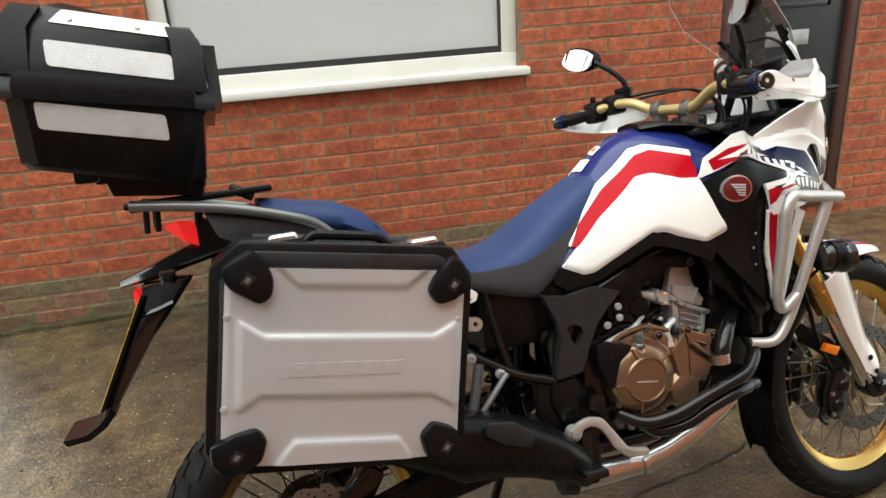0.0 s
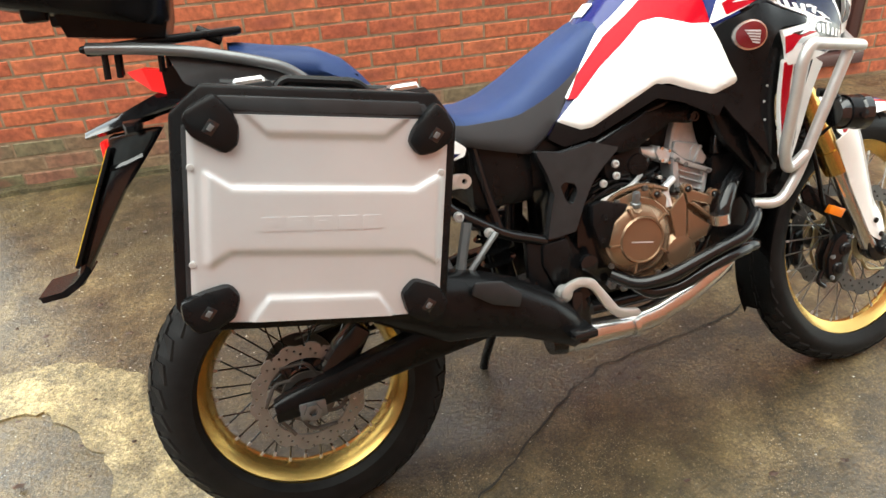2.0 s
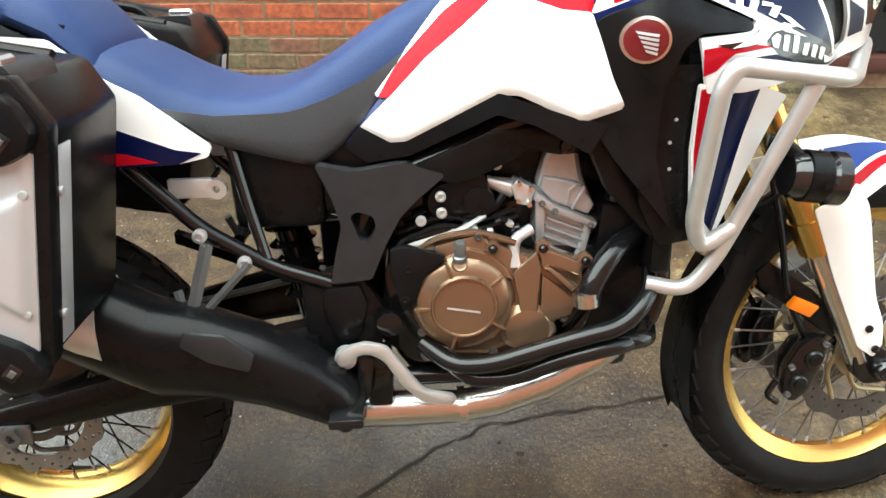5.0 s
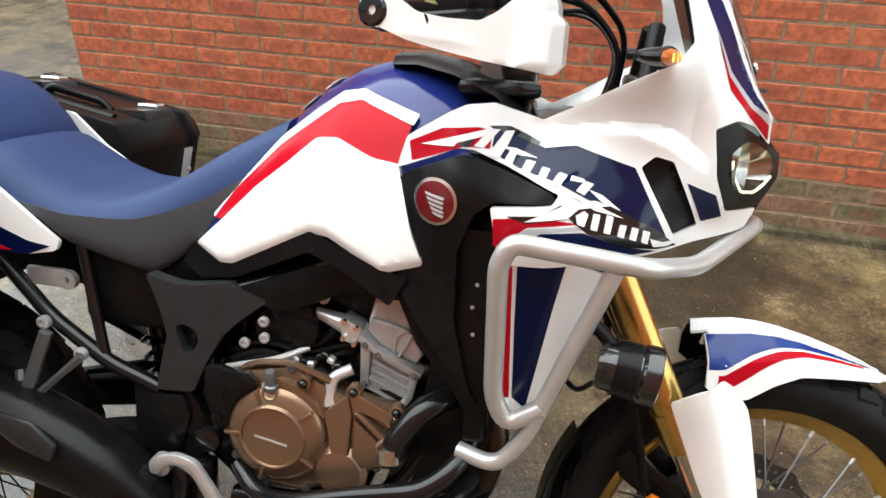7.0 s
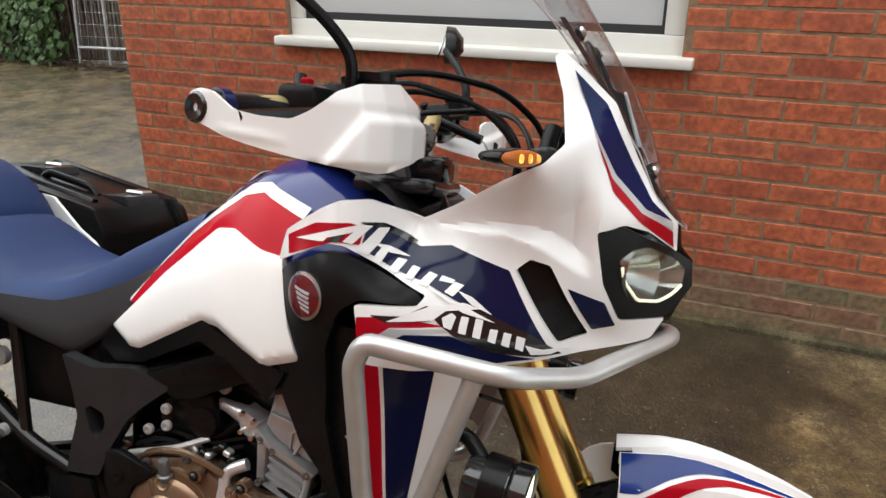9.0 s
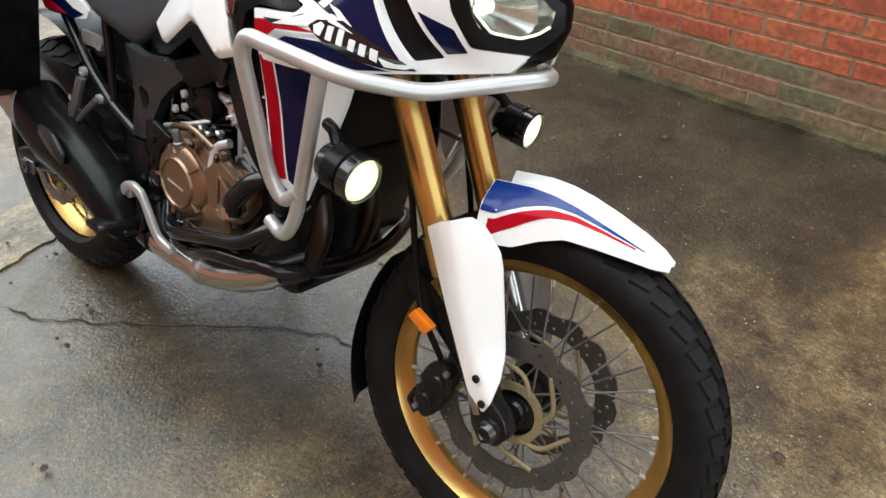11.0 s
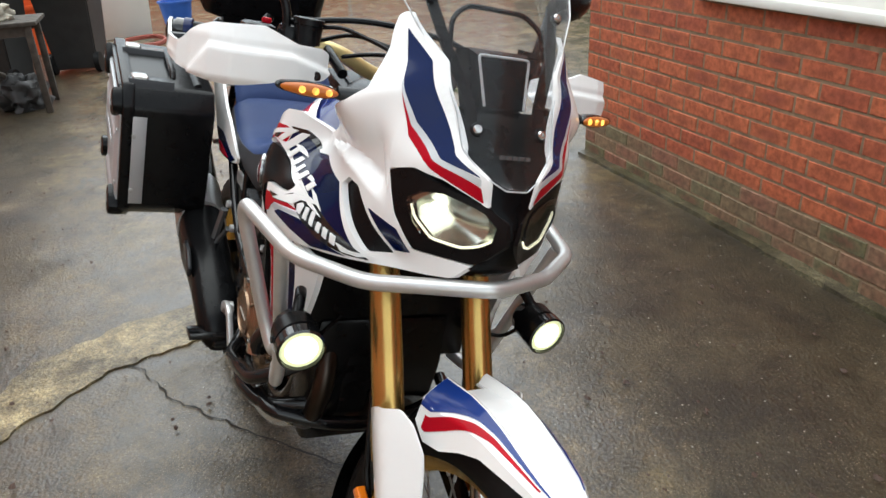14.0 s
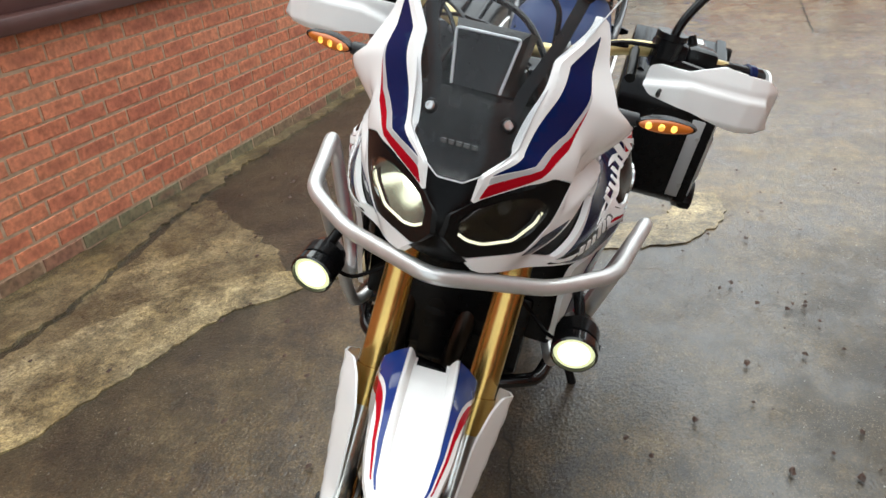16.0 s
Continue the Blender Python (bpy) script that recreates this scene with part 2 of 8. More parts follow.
    l.new(paler.outputs["Vector"], mud.inputs["A"])
    base = mixed("MULTIPLY", 0.45, mud.outputs["Result"], ramp(noise_at(160, 6, 0.8), 0.36, 0.66, (0.35, 0.35, 0.35), (1.9, 1.85, 1.75)))
    for scale, size, lo in ((170, 0.26, 0.42), (75, 0.19, 0.45)):
        vor = n.new("ShaderNodeTexVoronoi")
        vor.inputs["Scale"].default_value = scale
        l.new(geo.outputs["Position"], vor.inputs["Vector"])
        grit = ramp(vor.outputs["Distance"], size * 0.5, size, (0.27, 0.235, 0.175), (0.0, 0.0, 0.0))
        gate = ramp(noise_at(3.0 + scale * 0.01, 6), lo, lo + 0.14, (0, 0, 0), (0.8, 0.8, 0.8))
        base = mixed("ADD", 1.0, base, mixed("MULTIPLY", 1.0, grit, gate))
    film = noise_at(2.6, 10, 0.78)
    base = mixed("MULTIPLY", 1.0, base, ramp(film, 0.40, 0.60, (0.42, 0.40, 0.37), (1.30, 1.30, 1.30)))
    l.new(base, b.inputs["Base Color"])
    wet = n.new("ShaderNodeMapRange")
    wet.inputs["From Min"].default_value, wet.inputs["From Max"].default_value = 0.40, 0.58
    wet.inputs["To Min"].default_value, wet.inputs["To Max"].default_value = wet_most, 0.6
    l.new(film, wet.inputs["Value"])
    # soil soaks up the film of rain
    soaked, film_left = n.new("ShaderNodeMapRange"), n.new("ShaderNodeMath")
    soaked.inputs["To Min"].default_value, soaked.inputs["To Max"].default_value = 1.0, 0.4
    film_left.operation = "MULTIPLY"
    l.new(muddy, soaked.inputs["Value"])
    l.new(wet.outputs["Result"], film_left.inputs[0])
    l.new(soaked.outputs["Result"], film_left.inputs[1])
    l.new(film_left.outputs["Value"], b.inputs["Coat Weight"])
    b.inputs["Coat Roughness"].default_value = 0.07
    b.inputs["Coat IOR"].default_value = 1.62
    b.inputs["Roughness"].default_value = 0.5
    b.inputs["Specular IOR Level"].default_value = 0.3
    pebble = n.new("ShaderNodeTexVoronoi")
    pebble.feature = "SMOOTH_F1"
    pebble.inputs["Scale"].default_value = 95
    l.new(geo.outputs["Position"], pebble.inputs["Vector"])
    def weighed(a, k, c):
        x = n.new("ShaderNodeMath")
        x.operation = "MULTIPLY_ADD"
        x.inputs[1].default_value = k
        l.new(a, x.inputs[0])
        l.new(c, x.inputs[2])
        return x.outputs["Value"]
    h = weighed(pebble.outputs["Distance"], -0.55, weighed(noise_at(120, 6, 0.75), 0.8, weighed(noise_at(34, 6, 0.7), 1.0, noise_at(9, 5, 0.6))))
    for strength, depth, slot in ((0.7, 0.010, "Normal"), (0.27, 0.006, "Coat Normal")):
        bp = n.new("ShaderNodeBump")
        bp.inputs["Strength"].default_value, bp.inputs["Distance"].default_value = strength, depth
        l.new(h, bp.inputs["Height"])
        l.new(bp.outputs["Normal"], b.inputs[slot])
    return m


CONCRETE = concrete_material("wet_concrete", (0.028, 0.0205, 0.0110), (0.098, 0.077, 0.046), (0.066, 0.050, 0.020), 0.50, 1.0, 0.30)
OLDCEMENT = concrete_material("old_cement", (0.075, 0.060, 0.035), (0.31, 0.262, 0.162), (0.095, 0.074, 0.040), 0.45, 0.5)
CEMENT = concrete_material("pale_cement", (0.16, 0.136, 0.088), (0.31, 0.27, 0.18), (0.125, 0.10, 0.058), 0.54, 0.4)
FOOT = concrete_material("mossy_foot", (0.06, 0.055, 0.035), (0.16, 0.145, 0.10), (0.035, 0.038, 0.012), 0.44, 0.4)
STONE = mat("stone", (0.28, 0.25, 0.20), 0.6, var=0.3, scale=12, bump=0.8, bscale=50)
MOSS = mat("moss", (0.06, 0.085, 0.02), 0.95, var=0.5, scale=40, bump=1.0)
CRACK = mat("crack_dirt", (0.02, 0.018, 0.014), 0.9, var=0.3)
UPVC = mat("white_upvc", (0.80, 0.79, 0.74), 0.32, var=0.03, scale=3, dirt=(0.5, 0.47, 0.38), dirt_amount=0.3)
GASKET = mat("black_gasket", (0.03, 0.03, 0.032), 0.6, var=0.1)
BROWN = mat("brown_paint", (0.075, 0.03, 0.025), 0.35, var=0.15, scale=6, bump=0.15, bscale=80)
DARKDOOR = mat("dark_door", (0.02, 0.022, 0.024), 0.3, var=0.15)
STEELG = mat("galvanised_steel", (0.42, 0.43, 0.43), 0.5, 0.8, var=0.2, scale=20)
WOODG = mat("weathered_wood", (0.16, 0.13, 0.10), 0.85, var=0.35, scale=14, bump=0.5)
LEAF = mat("leaf_green", (0.05, 0.10, 0.022), 0.5, var=0.5, scale=30)
LITTER = mat("dead_leaves", (0.052, 0.026, 0.016), 0.7, var=0.5, scale=60)
ORANGE = mat("orange_plastic", (0.75, 0.10, 0.015), 0.5, var=0.08)
ORANGEW = mat("orange_wood", (0.52, 0.19, 0.05), 0.55, var=0.2)
BLUEP = mat("blue_plastic", (0.02, 0.10, 0.42), 0.4, var=0.08)
BINBLACK = mat("bin_black", (0.03, 0.03, 0.03), 0.5, var=0.2)
DARKWOOD = mat("dark_weathered_wood", (0.060, 0.050, 0.040), 0.8, var=0.4, scale=14, bump=0.5)
SACK = mat("stained_cloth", (0.45, 0.42, 0.34), 0.9, var=0.5, scale=18, bump=0.8)
GREENP = mat("green_plastic", (0.12, 0.32, 0.04), 0.4)
WHITE = mat("white_gloss", (0.90, 0.90, 0.89), 0.2, var=0.015, coat=0.5)
BLUE = duller(mat("blue_gloss", (0.0032, 0.011, 0.066), 0.12, var=0.05, coat=0.05), 0.25)
TANKBLUE = duller(mat("tank_blue", (0.011, 0.020, 0.125), 0.15, var=0.05, coat=0.15), 0.3)
RED = duller(mat("red_gloss", (0.40, 0.004, 0.014), 0.16, var=0.04), 0.10)
NAVY = mat("navy_gloss", (0.0022, 0.006, 0.040), 0.10, var=0.05)
duller(NAVY, 0.3)
SILVERLINE = mat("silver_line", (0.55, 0.56, 0.57), 0.3, 0.3, var=0.03)
BLACKP = duller(mat("black_plastic", (0.0056, 0.0057, 0.0063), 0.27, var=0.25, scale=30, bump=0.03, bscale=700), 0.18)
GREYP = duller(mat("dark_grey_plastic", (0.025, 0.026, 0.028), 0.27, var=0.15, scale=20, bump=0.04, bscale=600), 0.28)
BLACKG = mat("black_gloss", (0.008, 0.008, 0.009), 0.12, var=0.1, coat=0.5)
BLACKM = duller(mat("black_metal", (0.0070, 0.0072, 0.0080), 0.15, 0.0, var=0.2, scale=15), 0.42)
RUBBER = duller(mat("tyre_rubber", (0.0078, 0.0078, 0.0082), 0.5, var=0.3, scale=25, bump=0.25, bscale=300, dirt=(0.018, 0.016, 0.014), dirt_amount=0.4), 0.15)
GOLD = mat("gold_anodised", (0.60, 0.40, 0.125), 0.26, 0.92, var=0.1, scale=10)
CARRIER = mat("champagne_carrier", (0.34, 0.29, 0.165), 0.35, 0.5, var=0.1, scale=20)
GOLDBAR = mat("champagne_bar", (0.60, 0.48, 0.22), 0.32, 0.6, var=0.06)
ALU = mat("satin_aluminium", (0.55, 0.562, 0.58), 0.32, 0.4, var=0.05, scale=5, bump=0.08, bscale=500, coat=0.25)
RAIL = mat("grey_rail", (0.16, 0.165, 0.17), 0.24, 0.5, var=0.08, scale=10)
SILVER = mat("silver_paint", (0.60, 0.60, 0.59), 0.34, 0.6, var=0.06, scale=30)
CASTBRIGHT = mat("bright_casting", (0.68, 0.70, 0.72), 0.22, 0.6, var=0.15, scale=40, bump=0.1)
CHROME = mat("polished_steel", (0.66, 0.655, 0.645), 0.24, 1.0, var=0.08, scale=6)
BOLT = mat("zinc_bolt", (0.48, 0.48, 0.48), 0.38, 0.35, var=0.1, scale=60)
STEEL = mat("steel_disc", (0.085, 0.082, 0.078), 0.34, 0.5, var=0.2, scale=20)
ENGINE = mat("cast_engine_grey", (0.43, 0.445, 0.46), 0.27, 0.45, var=0.2, scale=18, bump=0.2)
BRONZE = mat("bronze_cover", (0.27, 0.178, 0.115), 0.27, 0.72, var=0.12, scale=8, dirt=(0.07, 0.055, 0.04), dirt_amount=0.4)
HEADER = mat("scorched_steel", (0.045, 0.036, 0.030), 0.35, 0.9, var=0.3, scale=9)
SEATBLUE = duller(mat("blue_vinyl", (0.015, 0.034, 0.110), 0.5, var=0.1, scale=6, bump=0.35, bscale=420), 0.25)
SEATGREY = duller(mat("grey_vinyl", (0.0512, 0.0528, 0.0576), 0.5, var=0.1, scale=6, bump=0.3, bscale=420), 0.25)
REDLENS = glow("red_lens", (0.85, 0.012, 0.015), 0.22)
AMBER = mat("amber_lens", (0.80, 0.20, 0.01), 0.15, var=0.05, coat=0.6)
AMBERLIT = glow("amber_lit", (1.0, 0.46, 0.08), 1.7)
SMOKED = glow("amber_lens_lit", (0.36, 0.095, 0.012), 0.12)
LEDWHITE = glow("lit_lamp", (1.0, 0.98, 0.80), 1.1)
LAMPRIM = glow("lamp_halo", (0.80, 0.82, 0.48), 0.30)
DRL = glow("lit_strip", (0.95, 0.90, 0.66), 0.38)
LAMPCHROME = mat("lamp_chrome", (0.36, 0.36, 0.32), 0.10, 1.0, var=0.1, scale=60)
BOWL = glow("bright_bowl", (0.52, 0.53, 0.48), 0.10)
BOWL.node_tree.nodes["Principled BSDF"].inputs["Metallic"].default_value = 1.0
BOWL.node_tree.nodes["Principled BSDF"].inputs["Roughness"].default_value = 0.2
FENDERBLUE = duller(mat("fender_blue", (0.010, 0.034, 0.19), 0.18, var=0.05, coat=0.1), 0.3)
ROTOR = mat("grey_rotor", (0.26, 0.26, 0.26), 0.35, 0.7, var=0.15, scale=20)
SPOKE = mat("dull_spoke", (0.22, 0.22, 0.22), 0.35, 0.6, var=0.1, scale=20)


def facets(m, lo, hi, scale):
    """The facets of a lamp's bowl throw its light unevenly."""
    n, l = m.node_tree.nodes, m.node_tree.links
    v = n.new("ShaderNodeTexVoronoi")
    v.inputs["Scale"].default_value = scale
    t = n.new("ShaderNodeTexCoord")
    l.new(t.outputs["Object"], v.inputs["Vector"])
    r = n.new("ShaderNodeMapRange")
    r.inputs["To Min"].default_value, r.inputs["To Max"].default_value = lo, hi
    l.new(v.outputs["Color"], r.inputs["Value"])
    l.new(r.outputs["Result"], n["Principled BSDF"].inputs["Emission Strength"])


facets(BOWL, 0.0, 0.06, 70)
facets(AMBERLIT, -0.2, 1.7, 75)
SCREEN = glass("clear_screen", (0.90, 0.91, 0.92))
_n, _l = SCREEN.node_tree.nodes, SCREEN.node_tree.links
_haze, _mix = _n.new("ShaderNodeBsdfDiffuse"), _n.new("ShaderNodeMixShader")
_haze.inputs["Color"].default_value = (0.8, 0.8, 0.8, 1)
_mix.inputs["Fac"].default_value = 0.012
_n["Math.001"].inputs[1].default_value, _n["Math.001"].inputs[2].default_value, _n["Math"].inputs[1].default_value = 0.8, 0.022, 3.0
_l.new(_n["Mix Shader"].outputs["Shader"], _mix.inputs[1])
_l.new(_haze.outputs["BSDF"], _mix.inputs[2])
_l.new(_mix.outputs["Shader"], _n["Material Output"].inputs["Surface"])
LENS = glass("clear_lens", (0.96, 0.96, 0.96))
MIRROR = mat("mirror_glass", (0.66, 0.67, 0.69), 0.03, 1.0, var=0.0)
REFLECT = mat("reflective_strip", (0.55, 0.55, 0.56), 0.35, 0.4, var=0.05, scale=80, bump=0.5, bscale=300)
YELLOW = mat("yellow_plate", (0.80, 0.50, 0.03), 0.4)
REDEMB = mat("dark_red_emblem", (0.12, 0.006, 0.010), 0.2, coat=0.6)


# ---- mesh helpers ----
def thing(name, m, label, category, group="", kind=""):
    ob = new(name)
    ob.matrix_world = m
    ob.empty_display_size = 0.1
    return tagged(ob, label, category, group, kind)


def finish(bm, name, material, smooth=35):
    me = bpy.data.meshes.new(name)
    bmesh.ops.recalc_face_normals(bm, faces=bm.faces)
    bm.to_mesh(me)
    bm.free()
    me.materials.append(material)
    if smooth:
        me.shade_smooth()
        me.set_sharp_from_angle(angle=radians(smooth))
    return me


MADE = []


def part(name, bm, material, parent, label="", smooth=35):
    me = bm if isinstance(bm, bpy.types.Mesh) else finish(bm, name, material, smooth)
    ob = new(name, me)
    ob.parent = parent
    MADE.append(ob)
    if label:
        tagged(ob, label)
    return ob


def joined(*bms):
    out = bmesh.new()
    for b in bms:
        tmp = bpy.data.meshes.new("tmp")
        b.to_mesh(tmp)
        b.free()
        out.from_mesh(tmp)
        bpy.data.meshes.remove(tmp)
    return out


def box(lo, hi, bevel=0.0, m=None, seg=2):
    bm = bmesh.new()
    bmesh.ops.create_cube(bm, size=1)
    size = [max(1e-4, hi[k] - lo[k]) for k in range(3)]
    mid = [(hi[k] + lo[k]) / 2 for k in range(3)]
    bmesh.ops.transform(bm, matrix=Matrix.LocRotScale(mid, None, size), verts=bm.verts)
    if bevel:
        bmesh.ops.bevel(bm, geom=bm.edges[:], offset=min(bevel, 0.45 * min(size)), segments=seg, affect="EDGES", profile=0.5)
    if m is not None:
        bmesh.ops.transform(bm, matrix=m, verts=bm.verts)
    return bm


def rounded_path(pts, r, n=5):
    """A polyline with its inner corners turned into arcs."""
    pts = [Vector(p) for p in pts]
    out = [pts[0]]
    for a, b, c in zip(pts, pts[1:], pts[2:]):
        d = min(r, (a - b).length * 0.45, (c - b).length * 0.45)
        p, q = b + (a - b).normalized() * d, b + (c - b).normalized() * d
        out += [p * (1 - t) ** 2 + b * 2 * t * (1 - t) + q * t**2 for t in [k / n for k in range(n + 1)]]
    return out + [pts[-1]]


def tube(pts, r, bend=0.03, seg=12, r_end=None, caps=True):
    path = rounded_path(pts, bend) if bend else [Vector(p) for p in pts]
    bm = bmesh.new()
    rings, up = [], None
    total = sum((b - a).length for a, b in zip(path, path[1:])) or 1
    run = 0.0
    for k, p in enumerate(path):
        d = (path[min(k + 1, len(path) - 1)] - path[max(k - 1, 0)]).normalized()
        if up is None:
            up = d.orthogonal().normalized()
        up = (up - d * up.dot(d)).normalized()
        side = d.cross(up)
        if k:
            run += (p - path[k - 1]).length
        rr = r if r_end is None else r + (r_end - r) * run / total
        rings.append([bm.verts.new(p + (up * math.cos(a) + side * math.sin(a)) * rr) for a in [2 * math.pi * j / seg for j in range(seg)]])
    for a, b in zip(rings, rings[1:]):
        for j in range(seg):
            bm.faces.new((a[j], a[(j + 1) % seg], b[(j + 1) % seg], b[j]))
    if caps:
        bm.faces.new(rings[0])
        bm.faces.new(rings[-1])
    return bm


def lathe(profile, seg=32, m=None, closed=False):
    """Profile of (radius, along) turned round the local z axis."""
    bm = bmesh.new()
    rings = []
    for r, a in profile:
        if r < 1e-5:
            rings.append([bm.verts.new((0, 0, a))])
        else:
            rings.append([bm.verts.new((r * math.cos(2 * math.pi * k / seg), r * math.sin(2 * math.pi * k / seg), a)) for k in range(seg)])
    pairs = list(zip(rings, rings[1:])) + ([(rings[-1], rings[0])] if closed else [])
    for p, q in pairs:
        for k in range(seg):
            f = [p[k % len(p)], p[(k + 1) % len(p)], q[(k + 1) % len(q)], q[k % len(q)]]
            f = [v for i, v in enumerate(f) if v not in f[:i]]
            if len(f) > 2:
                bm.faces.new(f)
    if m is not None:
        bmesh.ops.transform(bm, matrix=m, verts=bm.verts)
    return bm


def along(p, d):
    """A frame at p whose z axis points along d."""
    return Matrix.Translation(p) @ Vector(d).to_track_quat("Z", "Y").to_matrix().to_4x4()


def rounded2d(pts, r, n=4):
    out, k = [], len(pts)
    for i in range(k):
        a, b, c = Vector(pts[i - 1]), Vector(pts[i]), Vector(pts[(i + 1) % k])
        d = min(r, (a - b).length * 0.45, (c - b).length * 0.45)
        p, q = b + (a - b).normalized() * d, b + (c - b).normalized() * d
        out += [tuple(p * (1 - t) ** 2 + b * 2 * t * (1 - t) + q * t**2) for t in [j / n for j in range(n + 1)]]
    return out


def inside(p, poly):
    x, y = p
    hit = False
    for (x1, y1), (x2, y2) in zip(poly, poly[1:] + poly[:1]):
        if (y1 > y) != (y2 > y) and x < (x2 - x1) * (y - y1) / (y2 - y1) + x1:
            hit = not hit
    return hit


def sheet(outline, place, thick, step=0.015, r=0.004, holes=()):
    """A shaped panel: a flat outline, filled, laid on the surface place(u, v, depth) and given a thickness."""
    from_outline = []
    loops = [rounded2d(outline, r) if r else list(outline)] + [rounded2d(h, r) if r else list(h) for h in holes]
    verts, edges = [], []
    for loop in loops:
        dense = []
        for a, b in zip(loop, loop[1:] + loop[:1]):
            a, b = Vector(a), Vector(b)
            k = max(1, int((b - a).length / step))
            dense += [tuple(a + (b - a) * j / k) for j in range(k)]
        start = len(verts)
        verts += [Vector(p) for p in dense]
        edges += [(start + j, start + (j + 1) % len(dense)) for j in range(len(dense))]
        from_outline.append(dense)
    us, vs = [p[0] for p in loops[0]], [p[1] for p in loops[0]]
    u = min(us) + step * 0.5
    while u < max(us):
        v = min(vs) + step * 0.5
        while v < max(vs):
            if inside((u, v), from_outline[0]) and not any(inside((u, v), h) for h in from_outline[1:]):
                verts.append(Vector((u, v)))
            v += step
        u += step
    cv, _, cf, *_ = mathutils_cdt(verts, edges)
    tris = []
    for f in cf:
        c = sum((cv[i] for i in f), Vector((0, 0))) / len(f)
        if inside(c, from_outline[0]) and not any(inside(c, h) for h in from_outline[1:]):
            tris.append(f)
    bm = bmesh.new()
    top = {i: bm.verts.new(place(cv[i][0], cv[i][1], 0.0)) for i in {j for f in tris for j in f}}
    low = {i: bm.verts.new(place(cv[i][0], cv[i][1], thick)) for i in top}
    count = {}
    for f in tris:
        bm.faces.new([top[i] for i in f])
        bm.faces.new([low[i] for i in reversed(f)])
        for a, b in zip(f, f[1:] + f[:1]):
            count.setdefault(frozenset((a, b)), []).append((a, b))
    for pair in count.values():
        if len(pair) == 1:
            a, b = pair[0]
            bm.faces.new((top[b], top[a], low[a], low[b]))
    return bm


def mathutils_cdt(verts, edges):
    from mathutils.geometry import delaunay_2d_cdt
    v, e, f, a, b, c = delaunay_2d_cdt(verts, edges, [], 0, 1e-6)
    return v, e, [list(x) for x in f], a, b, c


def loft(sections, cap=True, close=True):
    """Skin over rows of points with equal counts."""
    bm = bmesh.new()
    rows = [[bm.verts.new(p) for p in s] for s in sections]
    n = len(rows[0])
    for a, b in zip(rows, rows[1:]):
        for k in range(n if close else n - 1):
            bm.faces.new((a[k], a[(k + 1) % n], b[(k + 1) % n], b[k]))
    if cap:
        bm.faces.new(rows[0])
        bm.faces.new(rows[-1])
    return bm


def slab(outline, y0, y1, bevel=0.003):
    """A plate cut from an outline in the side plane, between two distances across."""
    bm = bmesh.new()
    bm.faces.new([bm.verts.new((x, y0, z)) for x, z in outline])
    ext = bmesh.ops.extrude_face_region(bm, geom=bm.faces[:])
    for v in [g for g in ext["geom"] if isinstance(g, bmesh.types.BMVert)]:
        v.co.y = y1
    if bevel:
        bmesh.ops.bevel(bm, geom=bm.edges[:], offset=bevel, segments=2, affect="EDGES", profile=0.5)
    return bm


# ---- the yard: ground and walls ----
def ground():
    """One sheet, dense near the bike and coarse far off, with shallow unevenness."""
    xs = [-400, -60, -20, -14] + [-12 + 0.25 * k for k in range(69)] + [6, 8, 14, 60, 400]
    ys = [-400, -60, -14, -6, -4] + [-3 + 0.25 * k for k in range(41)] + [8, 12, 20, 60, 400]
    bm = bmesh.new()
    grid = []
    for x in xs:
        row = []
        for y in ys:
            z = 0.012 * noise.noise((x * 0.8, y * 0.8, 0)) if abs(x) < 11 and -2.5 < y < 8 else 0.0
            near = min(1.0, max(0.0, (abs(y - 0.1) - 0.5) * 1.5))
            row.append(bm.verts.new((x, y, z * near - 0.001)))
        grid.append(row)
    for a, b in zip(grid, grid[1:]):
        for k in range(len(ys) - 1):
            bm.faces.new((a[k], b[k], b[k + 1], a[k + 1]))
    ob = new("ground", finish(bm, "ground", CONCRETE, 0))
    ob.data.shade_smooth()
    return tagged(ob, "wet brown-grey concrete yard with grit and puddled patches", "ground", kind="structure")


ground()


def brick_mesh(w, h, d, seed):
    """One brick with worn arrises; its face is the +v side, with a map over the face for the scorched heart."""
    rng = random.Random(seed)
    bm = bmesh.new()
    bmesh.ops.create_cube(bm, size=1)
    bmesh.ops.transform(bm, matrix=Matrix.Diagonal((w, d, h, 1)), verts=bm.verts)
    bmesh.ops.bevel(bm, geom=[e for e in bm.edges if all(v.co.y < 0 for v in e.verts)], offset=0.004, segments=1, affect="EDGES")
    for v in bm.verts:
        v.co += Vector((rng.uniform(-1, 1) * 0.0015, rng.uniform(-1, 1) * 0.0012, rng.uniform(-1, 1) * 0.0015))
    uv = bm.loops.layers.uv.new("face")
    for f in bm.faces:
        for lp in f.loops:
            lp[uv].uv = (lp.vert.co.x / w * 1.9, lp.vert.co.z / h * 1.7)
    return bm


BW, BH, JOINT = 0.215, 0.065, 0.010
STEPX, STEPZ = BW + JOINT, BH + JOINT


